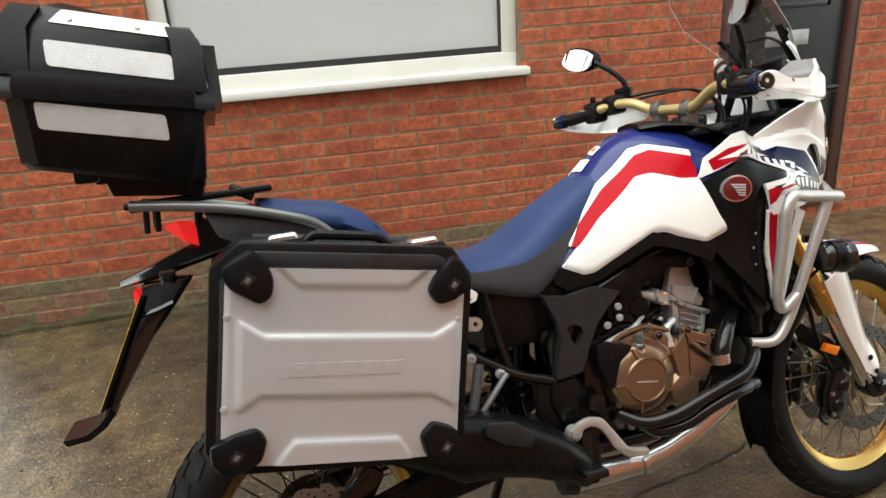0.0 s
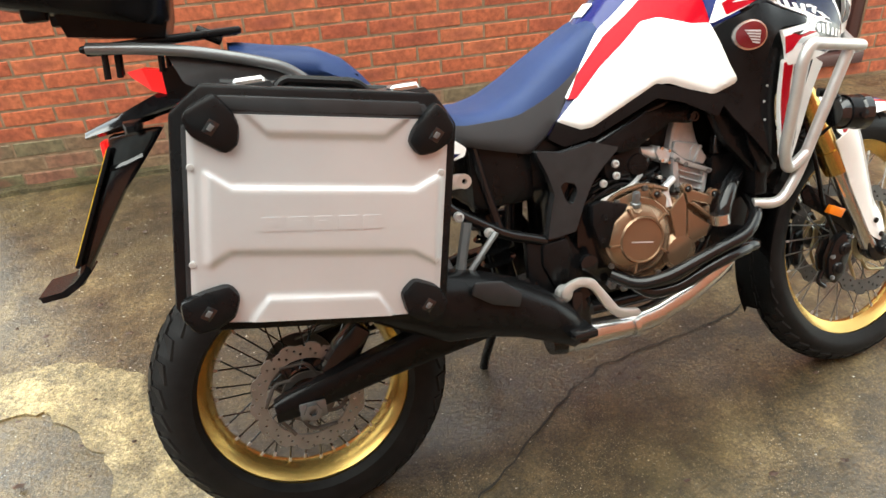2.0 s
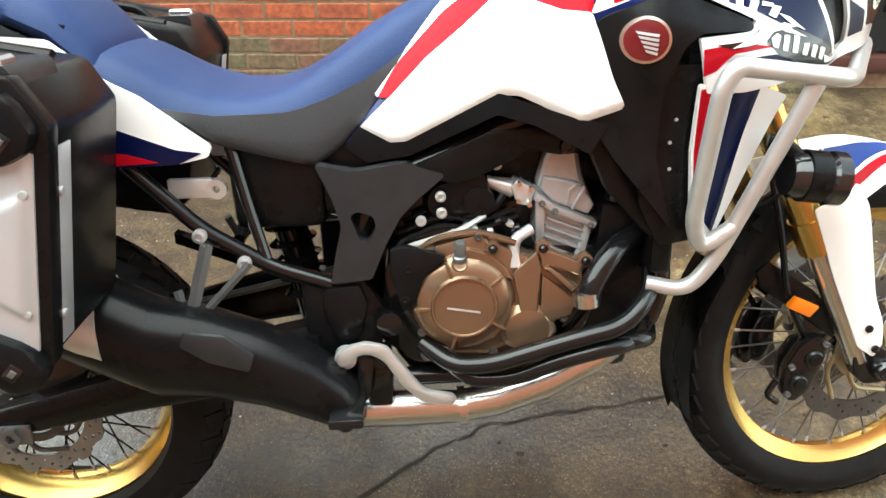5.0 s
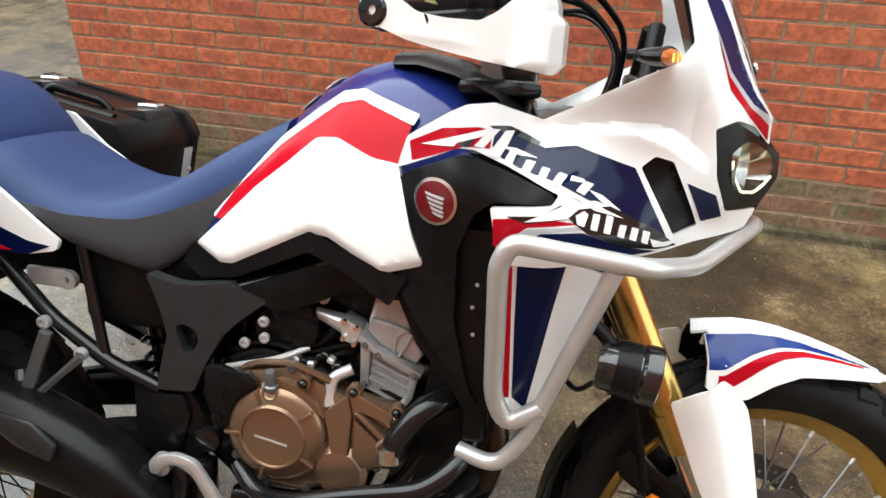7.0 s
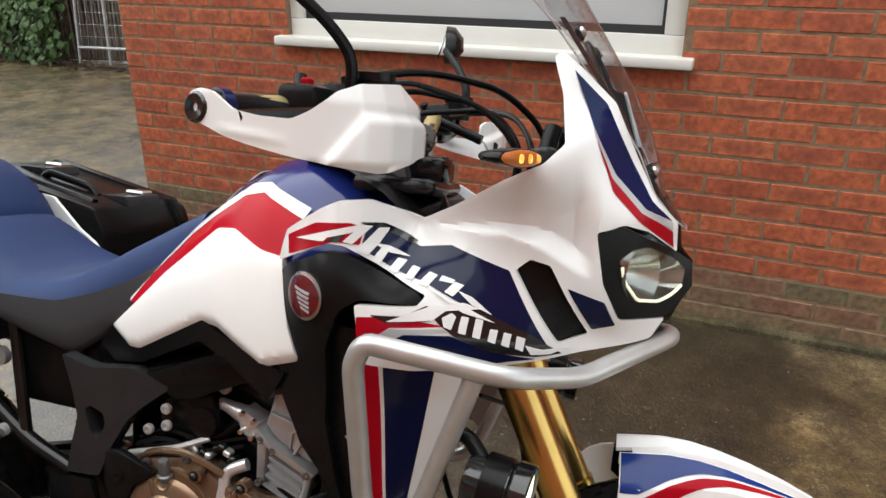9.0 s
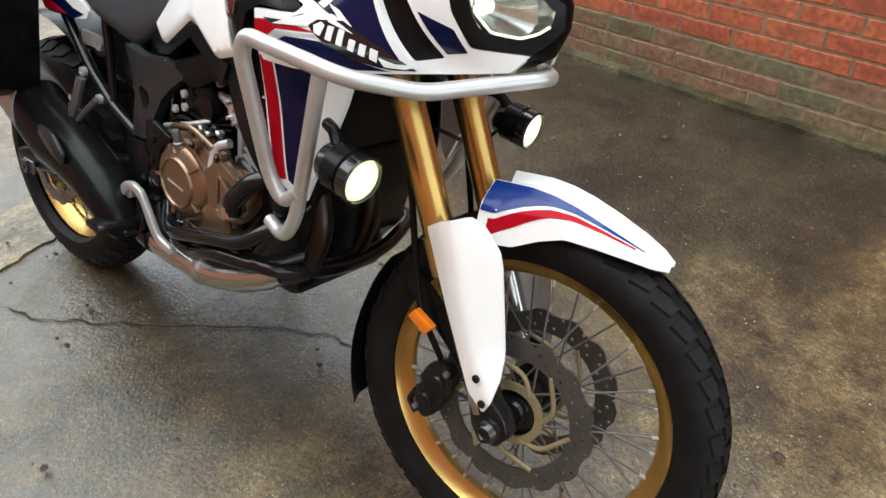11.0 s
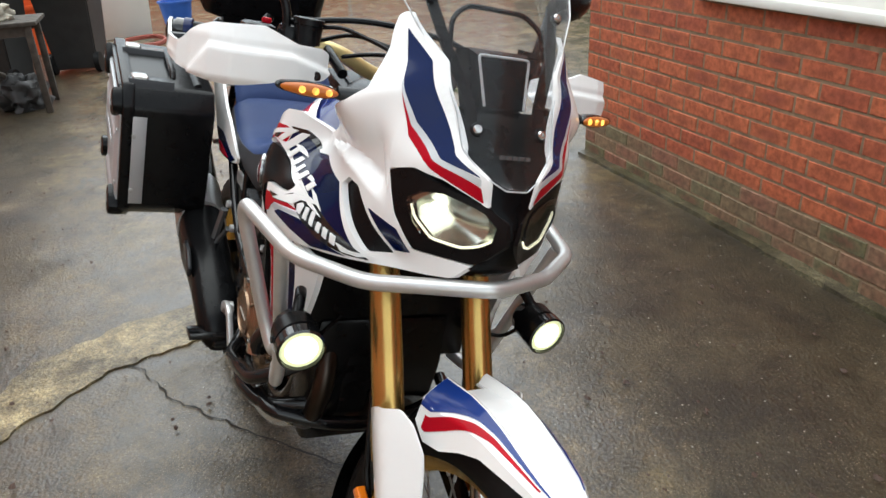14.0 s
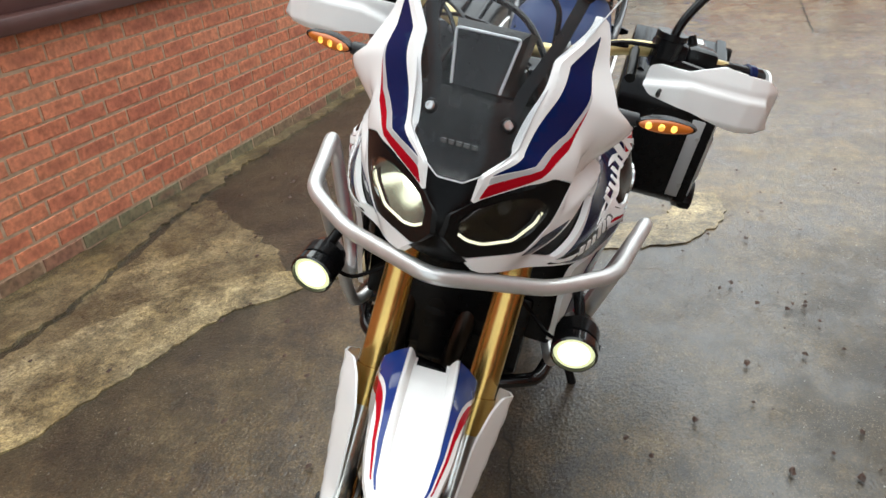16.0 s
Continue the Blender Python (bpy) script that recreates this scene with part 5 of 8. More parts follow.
def mudguard_point(x, q, lift=0.0):
    """q runs from 0 on the middle line over the ridge (1) and the shoulder (2) to the rim (3); minus on the right."""
    a = abs(q)
    rz, ry = np.interp(x, MX, M_RIDGE[0]), np.interp(x, MX, M_RIDGE[1])
    ez, ey = np.interp(x, MX, M_EDGE[0]), np.interp(x, MX, M_EDGE[1])
    bz, by = np.interp(x, MX, M_RIM[0]), np.interp(x, MX, M_RIM[1])
    sink = np.interp(x, [1.44, 1.50, 1.60, 1.72, 1.77], [.018, .016, .008, .002, 0])
    ys, zs = [0.0, ry * .70, ry * .86, ry, (ry + ey) / 2, ey, by], [rz - sink, rz - sink, rz - .15 * sink, rz, (rz + ez) / 2 + .003, ez, bz]
    at = [0, .7, .85, 1, 1.5, 2, 3]
    return Vector((x, math.copysign(float(np.interp(a, at, ys)) + lift * .7, q), float(np.interp(a, at, zs)) + lift * (.7 if a > 1 else 1)))


def mudguard_strip(q0, q1, x0, x1, lift, n=44, mq=12):
    """A piece of the mudguard's skin; q0 and q1 may change along x."""
    bm = bmesh.new()
    rows = []
    for k in range(n + 1):
        x = x0 + (x1 - x0) * k / n
        a, b = (q0(x) if callable(q0) else q0), (q1(x) if callable(q1) else q1)
        rows.append([bm.verts.new(mudguard_point(x, a + (b - a) * j / mq, lift)) for j in range(mq + 1)])
    for r0, r1 in zip(rows, rows[1:]):
        for j in range(mq):
            bm.faces.new((r0[j], r0[j + 1], r1[j + 1], r1[j]))
    return bm


def mudguard():
    start = len(MADE)
    bm = mudguard_strip(-3, 3, 1.462, 1.768, 0.0, 40, 60)
    bmesh.ops.delete(bm, geom=[f for f in bm.faces if f.calc_center_median().x < 1.488 and abs(f.calc_center_median().y) < .026], context="FACES")
    bmesh.ops.solidify(bm, geom=bm.faces[:], thickness=-0.004)
    g = part("front_mudguard", bm, WHITE, bike, "white front mudguard with blue and red stripes", 28)
    for s in (-1, 1):
        part("mudguard_liner", mudguard_strip(s * 1.2, s * 2.9, 1.4625, 1.755, -0.007, 30, 20), BLACKP, g, "black liner", 60)
    f = lambda *v: (lambda x: float(np.interp(x, [1.4635, 1.50, 1.53, 1.555, 1.58, 1.62, 1.73], v)))
    for s in (-1, 1):
        def band(lo, hi):
            return (lambda x: s * lo(x)), (lambda x: s * hi(x))
        q0, q1 = band(f(1.04, 1.04, 1.04, 1.04, 1.04, 1.06, 1.26), f(2.30, 2.02, 1.78, 1.62, 1.51, 1.43, 1.42))
        part("blue_stripe", mudguard_strip(q0, q1, 1.4635, 1.728, 0.0014, 60, 6), FENDERBLUE, g, "blue stripe", 60)
        q0, q1 = band(f(2.50, 2.18, 1.93, 1.77, 1.64, 1.55, 1.53), f(2.96, 2.64, 2.38, 2.16, 1.94, 1.76, 1.62))
        part("red_stripe", mudguard_strip(q0, q1, 1.4800, 1.715, 0.0014, 60, 6), RED, g, "red stripe", 60)
    flap = [(math.pi * (0.82 + 0.30 * k / 14)) for k in range(15)]
    bm = bmesh.new()
    rows = [[bm.verts.new((FRONT[0] + 0.355 * math.cos(a), y, FRONT[1] + 0.355 * math.sin(a) - (0.02 if abs(y) > 0.05 else 0))) for y in (-0.060, -0.05, -0.02, 0.02, 0.05, 0.060)] for a in flap]
    for r0, r1 in zip(rows, rows[1:]):
        for j in range(5):
            bm.faces.new((r0[j], r0[j + 1], r1[j + 1], r1[j]))
    bmesh.ops.solidify(bm, geom=bm.faces[:], thickness=0.004)
    part("rear_flap", bm, BLACKP, bike, "black flap behind the front wheel", 60)
    turned(start, STEER)


mudguard()


# -- fuel tank and seat
def tank():
    secs = []
    for x in TX:
        top = float(np.interp(x, TX, TZ))
        low = float(np.interp(x, [.62, .70, .78, .86, .92, 1.0, 1.12], [.81, .83, .865, .905, .91, .935, .99]))
        zs = [low + (top - low) * t for t in (0, .3, .55, .72, .84, .92, .97, .995)]
        right = [(x, -max(0.0, tank_half(x, z) - 0.003), z - 0.003) for z in zs]
        secs.append(right + [(a, -b, c) for a, b, c in reversed(right)])
    t = part("fuel_tank", loft(secs), TANKBLUE, bike, "blue fuel tank with red and white panels", 60)
    white = [(.668, .836), (.716, .812), (.74, .814), (.878, .889), (.905, .889), (.990, .850), (1.052, .870), (1.032, .912), (1.005, 1.0), (.965, 1.004), (.905, 1.025), (.872, 1.021), (.825, .980), (.775, .940), (.72, .885)]
    def tucked(x, z):
        low = float(np.interp(x, [.668, .716, .74, .878, .905, .99, 1.052], [.836, .812, .814, .889, .889, .850, .870]))
        return tank_half(x, z) - .7 * max(0, .013 - (z - low))
    panel("tank_panel", white, WHITE, t, tucked, 0.008, 0.012, 0.007, 0.006, "white side panel")
    red = [(.698, .882), (.730, .930), (.802, 1.003), (.894, 1.070), (.928, 1.078), (1.012, 1.052), (1.008, .998), (.965, 1.001), (.905, 1.022), (.872, 1.018), (.825, .977), (.775, .937), (.72, .882)]
    panel("red_band", red, RED, t, tank_half, 0.003, 0.005, 0.008, 0.002, "red band")
    line = [(.694, .890), (.735, .948), (.800, 1.014), (.893, 1.085), (.928, 1.091), (1.02, 1.064), (1.015, 1.050), (.930, 1.077), (.894, 1.069), (.802, 1.001), (.730, .928), (.700, .882)]
    panel("white_line", line, WHITE, t, tank_half, 0.0042, 0.004, 0.008, 0.002, "white line")
    part("filler_cover", joined(loft([[(x, y * w, z) for y, z in ((-1, z0 - .012), (-.8, z0), (0, z0 + .006), (.8, z0), (1, z0 - .012), (0, z0 - .03))] for x, w, z0 in ((.955, .055, 1.138), (1.0, .085, 1.141), (1.06, .118, 1.131), (1.12, .140, 1.108), (1.165, .146, 1.075))])), BLACKP, t, "black plastic cover", 50)
    def on_top(u, v, d):
        return Vector((u, v, float(np.interp(u, TX, TZ)) + .0006 - 1.2 * v * v - d))
    part("warning_label", sheet([(.838, -.020), (.862, -.022), (.866, .010), (.842, .012)], on_top, .0014, .008, .003), WHITE, t, "small white warning label")
    part("label_mark", sheet([(.846, -.012), (.857, -.013), (.858, .002), (.848, .004)], lambda u, v, d: on_top(u, v, d) + Vector((0, 0, .0008)), .001, .008, .001), ORANGE, t)
    part("warning_label", sheet([(.800, -.024), (.828, -.024), (.828, .024), (.800, .024)], on_top, .0014, .008, .003), UPVC, t, "small pale label")
    part("airbox", joined(box((.70, -.10, .72), (1.10, .10, .90), .02)), BLACKP, bike)
    part("engine_front", box((.99, -.13, .39), (1.115, .13, .63), .02), BLACKM, bike)
    part("engine_core", box((.66, -.085, .45), (1.05, .085, .74), .02), BLACKM, bike)


tank()


def seat_section(x):
    """Height of the top, half width, foot of the side, and the seam between the blue top and the grey side."""
    zt = float(np.interp(x, [.28, .32, .36, .41, .465, .523, .573, .624, .684, .74, .80], [.968, .958, .936, .908, .890, .889, .904, .932, .972, 1.004, 1.036]))
    w = float(np.interp(x, [.28, .36, .44, .52, .58, .66, .74, .80], [.150, .158, .160, .158, .150, .132, .113, .10]))
    zb = float(np.interp(x, [.28, .344, .414, .453, .524, .598, .631, .681, .733, .761, .80], [.905, .885, .850, .824, .803, .781, .800, .844, .920, .985, 1.01]))
    seam = float(np.interp(x, [.28, .342, .379, .459, .571, .631, .686, .746, .80], [.925, .903, .880, .866, .866, .884, .908, .946, .99]))
    return zt, w, zb, min(seam, zt - .014)


def seats():
    xs = [.28 + .02 * k for k in range(27)]
    blue, grey = [], []
    for x in xs:
        zt, w, zb, e = seat_section(x)
        zb = min(zb, e - .012)
        drop = zt - e
        half = [(x, -0.0, zt), (x, -w * .45, zt - .001), (x, -w * .74, zt - .14 * drop), (x, -w * .90, zt - .48 * drop), (x, -w * .97, e)]
        blue.append([(a, b, c) for a, b, c in reversed(half)] + [(a, -b, c) for a, b, c in half[1:]] + [(x, w * .8, e - .02), (x, -w * .8, e - .02)])
        side = [(x, -w * .971, e + .002), (x, -w * 1.0, (e + zb) / 2), (x, -w * .99, min(e - .004, zb + .012)), (x, -w * .93, zb), (x, -w * .6, zb + .01), (x, -w * .6, e - .004)]
        grey.append(side)
    s = part("rider_seat", loft(blue), SEATBLUE, bike, "blue vinyl stepped rider seat", 60)
    part("seat_side", loft(grey), SEATGREY, s, "dark grey vinyl side", 60)
    part("seat_side", loft([[(x, -y, z) for x, y, z in g] for g in grey]), SEATGREY, s, "dark grey vinyl side", 60)
    secs = []
    for x in [.03 + .015 * k for k in range(19)]:
        zt = float(np.interp(x, [-.06, .05, .116, .185, .24, .272, .30], [1.098, 1.090, 1.076, 1.064, 1.035, 1.002, .962]))
        w = float(np.interp(x, [-.06, .05, .2, .30], [.10, .125, .145, .14]))
        half = [(x, 0, zt), (x, -w * .5, zt - .001), (x, -w * .8, zt - .008), (x, -w * .95, zt - .024), (x, -w, zt - .044), (x, -w * .9, zt - .062)]
        secs.append([(a, b, c) for a, b, c in reversed(half)] + [(a, -b, c) for a, b, c in half[1:]])
    part("pillion_seat", loft(secs), SEATBLUE, bike, "blue vinyl pillion seat", 60)


seats()


# -- fairing
def fairing():
    vent = [(1.321, 1.023), (1.338, 1.038), (1.362, 1.032), (1.411, .941), (1.377, .931)]
    body = [(1.004, .998), (1.018, 1.042), (1.073, 1.077), (1.095, 1.088), (1.129, 1.092), (1.19, 1.071), (1.231, 1.092), (1.30, 1.132), (1.346, 1.155), (1.366, 1.18), (1.353, 1.24), (1.336, 1.285), (1.345, 1.293), (1.366, 1.277), (1.412, 1.236), (1.447, 1.167), (1.476, 1.117), (1.505, 1.088), (1.508, 1.048), (1.47, 1.078), (1.442, 1.086), (1.411, 1.075), (1.424, 1.01), (1.446, .962), (1.503, .957), (1.487, .931), (1.42, .918), (1.353, .909), (1.262, .895), (1.215, .89), (1.155, .892), (1.138, .966), (1.214, .972), (1.222, .985), (1.112, 1.034), (1.09, 1.035), (1.02, 1.005)]
    def beside(p, a, b):
        """Distance of p from the line a-b; plus above it."""
        a, b = Vector(a), Vector(b)
        d = (b - a).normalized()
        return d.x * (p[1] - a.y) - d.y * (p[0] - a.x)
    def scooped(x, z):
        """A shallow scoop between the cockpit's edge and the arrow-shaped panel below it."""
        up = -beside((x, z), (1.20, 1.064), (1.362, 1.164))
        low = max(beside((x, z), (1.20, 1.062), (1.302, 1.066)), beside((x, z), (1.302, 1.066), (1.350, 1.053)), beside((x, z), (1.350, 1.053), (1.400, 1.022)))
        fade = min(1.0, max(0.0, (1.412 - x) / .03))
        return cowl(x, z) - fade * min(.026, max(0.0, min(.42 * up, 1.4 * low)))
    f = panel("fairing", body, WHITE, bike, scooped, 0.0, 0.010, 0.005, 0.004, "white fairing side with blue and red graphics", [vent])
    for s, shell in zip((-1, 1), f):
        def deco(name, outline, material, off, label, r=0.002, thick=0.0016, step=0.010):
            return part(name, sheet(outline, skin(cowl, s, off), thick, step, r), material, shell, label)
        deco("vent", [(1.318, 1.026), (1.338, 1.043), (1.367, 1.036), (1.417, .940), (1.374, .926)], BLACKP, -0.012, "black air vent", 0.003, 0.006)
        deco("red_ground", [(1.022, 1.036), (1.068, 1.058), (1.114, 1.062), (1.130, 1.058), (1.130, 1.036), (1.099, 1.038), (1.028, 1.012)], RED, 0.0010, "red panel behind the script")
        deco("blue_panel", [(1.134, 1.062), (1.157, 1.053), (1.197, 1.038), (1.237, 1.044), (1.314, 1.022), (1.366, .932), (1.342, .940), (1.309, .957), (1.260, .980), (1.217, 1.000), (1.177, 1.011), (1.142, 1.027), (1.132, 1.039)], NAVY, 0.0010, "dark blue panel")
        deco("low_blue", [(1.190, .929), (1.203, .937), (1.256, .939), (1.299, .924), (1.355, .9125), (1.328, .910), (1.284, .902), (1.234, .914)], NAVY, 0.0010, "dark blue panel")
        deco("vent_blue", [(1.384, 1.004), (1.428, .986), (1.443, .954), (1.415, .947)], NAVY, 0.0010, "dark blue panel")
        deco("red_flash", [(1.143, .952), (1.193, .958), (1.251, .950), (1.187, .945), (1.174, .935), (1.163, .923), (1.146, .916)], RED, 0.0012, "red flash")
        deco("silver_edge", [(1.175, .935), (1.187, .943), (1.251, .947), (1.257, .943), (1.205, .938), (1.194, .932)], SILVERLINE, 0.0014, "pale grey line")
        deco("script_shadow", [(1.226, .970), (1.266, .979), (1.308, .964), (1.350, .945), (1.374, .925), (1.383, .917), (1.356, .9155), (1.305, .922), (1.262, .938), (1.243, .952)], BLACKG, 0.0016, "black edge of the script")
        deco("script_shadow", [(1.160, .957), (1.200, .960), (1.226, .974), (1.234, .956), (1.184, .950)], BLACKG, 0.0016, "black edge of the script")
        deco("script_shadow", [(1.126, 1.064), (1.150, 1.064), (1.192, 1.044), (1.186, 1.040), (1.158, 1.052), (1.132, 1.060)], BLACKG, 0.0018, "black edge of the script")
        deco("script_shadow", [(1.094, 1.043), (1.112, 1.049), (1.104, 1.037), (1.090, 1.038)], BLACKG, 0.0018, "black edge of the script")
        deco("side_stripe_blue", [(1.362, 1.270), (1.403, 1.233), (1.440, 1.165), (1.470, 1.116), (1.498, 1.090), (1.464, 1.106), (1.424, 1.147), (1.393, 1.203)], BLUE, 0.0010, "blue stripe")
        deco("side_stripe_silver", [(1.393, 1.203), (1.424, 1.147), (1.464, 1.106), (1.499, 1.088), (1.500, 1.078), (1.459, 1.102), (1.421, 1.142), (1.395, 1.196)], SILVERLINE, 0.0014, "silver stripe")
        deco("side_stripe_red", [(1.396, 1.195), (1.422, 1.143), (1.459, 1.104), (1.500, 1.076), (1.503, 1.054), (1.459, 1.090), (1.424, 1.126)], RED, 0.0010, "red stripe")
        # the slanting white brush script, kept as plain slanted strokes
        def strokes(*outlines):
            for outline in outlines:
                deco("lettering_stroke", outline, WHITE, 0.0028, "white slanted stroke", 0.0012, 0.0014, 0.008)
        strokes([(1.039, 1.035), (1.091, 1.051), (1.127, 1.061), (1.136, 1.060), (1.117, 1.050), (1.089, 1.042), (1.085, 1.037)], [(1.128, 1.060), (1.140, 1.060), (1.122, 1.037), (1.110, 1.039)], [(1.146, 1.058), (1.157, 1.058), (1.150, 1.039), (1.142, 1.025), (1.128, 1.029)])
        strokes([(1.142, 1.040), (1.161, 1.037), (1.190, 1.026), (1.165, 1.029)], [(1.154, 1.034), (1.163, 1.032), (1.158, 1.015), (1.147, 1.019)], [(1.176, 1.024), (1.188, 1.022), (1.181, 1.007), (1.170, 1.011)], [(1.197, 1.017), (1.207, 1.015), (1.202, 1.001), (1.192, 1.004)])
        strokes([(1.219, 1.012), (1.230, 1.009), (1.221, .995), (1.210, .999)], [(1.235, 1.009), (1.252, 1.005), (1.250, 1.001), (1.233, 1.003)], [(1.252, 1.003), (1.264, 1.000), (1.253, .986), (1.242, .991)], [(1.258, .993), (1.276, .987), (1.302, .968), (1.277, .978)], [(1.230, .990), (1.256, .981), (1.306, .959), (1.268, .968)])
        strokes([(1.182, .952), (1.205, .963), (1.231, .974), (1.267, .980), (1.287, .974), (1.248, .969), (1.235, .957)], [(1.245, .961), (1.255, .967), (1.261, .963), (1.257, .947), (1.248, .950)], [(1.267, .964), (1.276, .963), (1.274, .942), (1.265, .944)], [(1.284, .963), (1.293, .961), (1.291, .938), (1.282, .940)])
        strokes([(1.302, .951), (1.311, .950), (1.309, .933), (1.300, .936)], [(1.318, .948), (1.327, .946), (1.325, .929), (1.316, .932)], [(1.333, .944), (1.343, .941), (1.341, .924), (1.332, .928)], [(1.343, .932), (1.362, .925), (1.392, .926), (1.371, .918), (1.350, .919)])
    # black shroud with the round emblem
    shroud = [(1.003, .980), (1.021, .996), (1.092, 1.026), (1.114, 1.025), (1.214, .986), (1.219, .973), (1.142, .972), (1.118, .955), (1.098, .90), (1.098, .80), (1.125, .70), (1.140, .675), (1.109, .713), (1.042, .794), (1.002, .853), (1.05, .87), (1.035, .91)]
    sh = panel("radiator_shroud", shroud, BLACKP, bike, cowl, -0.003, 0.012, 0.014, 0.006, "black plastic radiator shroud")
    for s, shell in zip((-1, 1), sh):
        ring = [(1.066 + 0.031 * math.cos(a), .966 + 0.031 * math.sin(a)) for a in [2 * math.pi * k / 36 for k in range(36)]]
        disc = [(1.066 + 0.027 * math.cos(a), .966 + 0.027 * math.sin(a)) for a in [2 * math.pi * k / 36 for k in range(36)]]
        e = part("emblem", sheet(ring, skin(cowl, s, 0.001), 0.004, 0.01, 0), CHROME, shell, "round emblem with a silver rim")
        e2 = part("emblem_face", sheet(disc, skin(cowl, s, 0.0022), 0.002, 0.01, 0), REDEMB, shell, "dark red emblem face with plain silver bars")
        for k in range(5):
            a, b = 1.052 + 0.003 * k, .978 - 0.006 * k
            part("emblem_bar", sheet([(a, b), (a + 0.028 - 0.003 * k, b - 0.004), (a + 0.027 - 0.003 * k, b - 0.0075), (a + 0.002, b - 0.0035)], skin(cowl, s, 0.0032), 0.001, 0.01, 0), SILVERLINE, shell)
    lower = panel("wing_white", [(1.145, .905), (1.24, .898), (1.296, .876), (1.252, .768), (1.205, .652), (1.18, .672), (1.16, .69), (1.148, .80)], WHITE, bike, cowl, -0.002, 0.010, 0.014, 0.005, "white lower fairing wing")
    for s, shell in zip((-1, 1), lower):
        part("wing_red", sheet([(1.147, .898), (1.172, .899), (1.175, .816), (1.181, .692), (1.165, .692), (1.152, .80)], skin(cowl, s, -0.0008), 0.0015, 0.012, 0.002), RED, shell, "red stripe")
        part("wing_blue", sheet([(1.178, .900), (1.240, .893), (1.229, .831), (1.204, .670), (1.185, .692), (1.180, .816)], skin(cowl, s, -0.0008), 0.0015, 0.012, 0.002), NAVY, shell, "dark blue stripe")
    # inner black core so that nothing shows through
    core = []
    for x, w, z0, z1 in ((1.06, .15, .88, 1.06), (1.15, .19, .80, 1.06), (1.25, .165, .86, 1.07), (1.34, .135, .92, 1.12), (1.385, .11, .94, 1.12), (1.405, .04, .95, 1.06)):
        core.append([(x, -w, z0), (x, -w, z1 - .04), (x, -w * .6, z1), (x, w * .6, z1), (x, w, z1 - .04), (x, w, z0)])
    part("inner_cowl", loft(core), BLACKP, bike)


fairing()


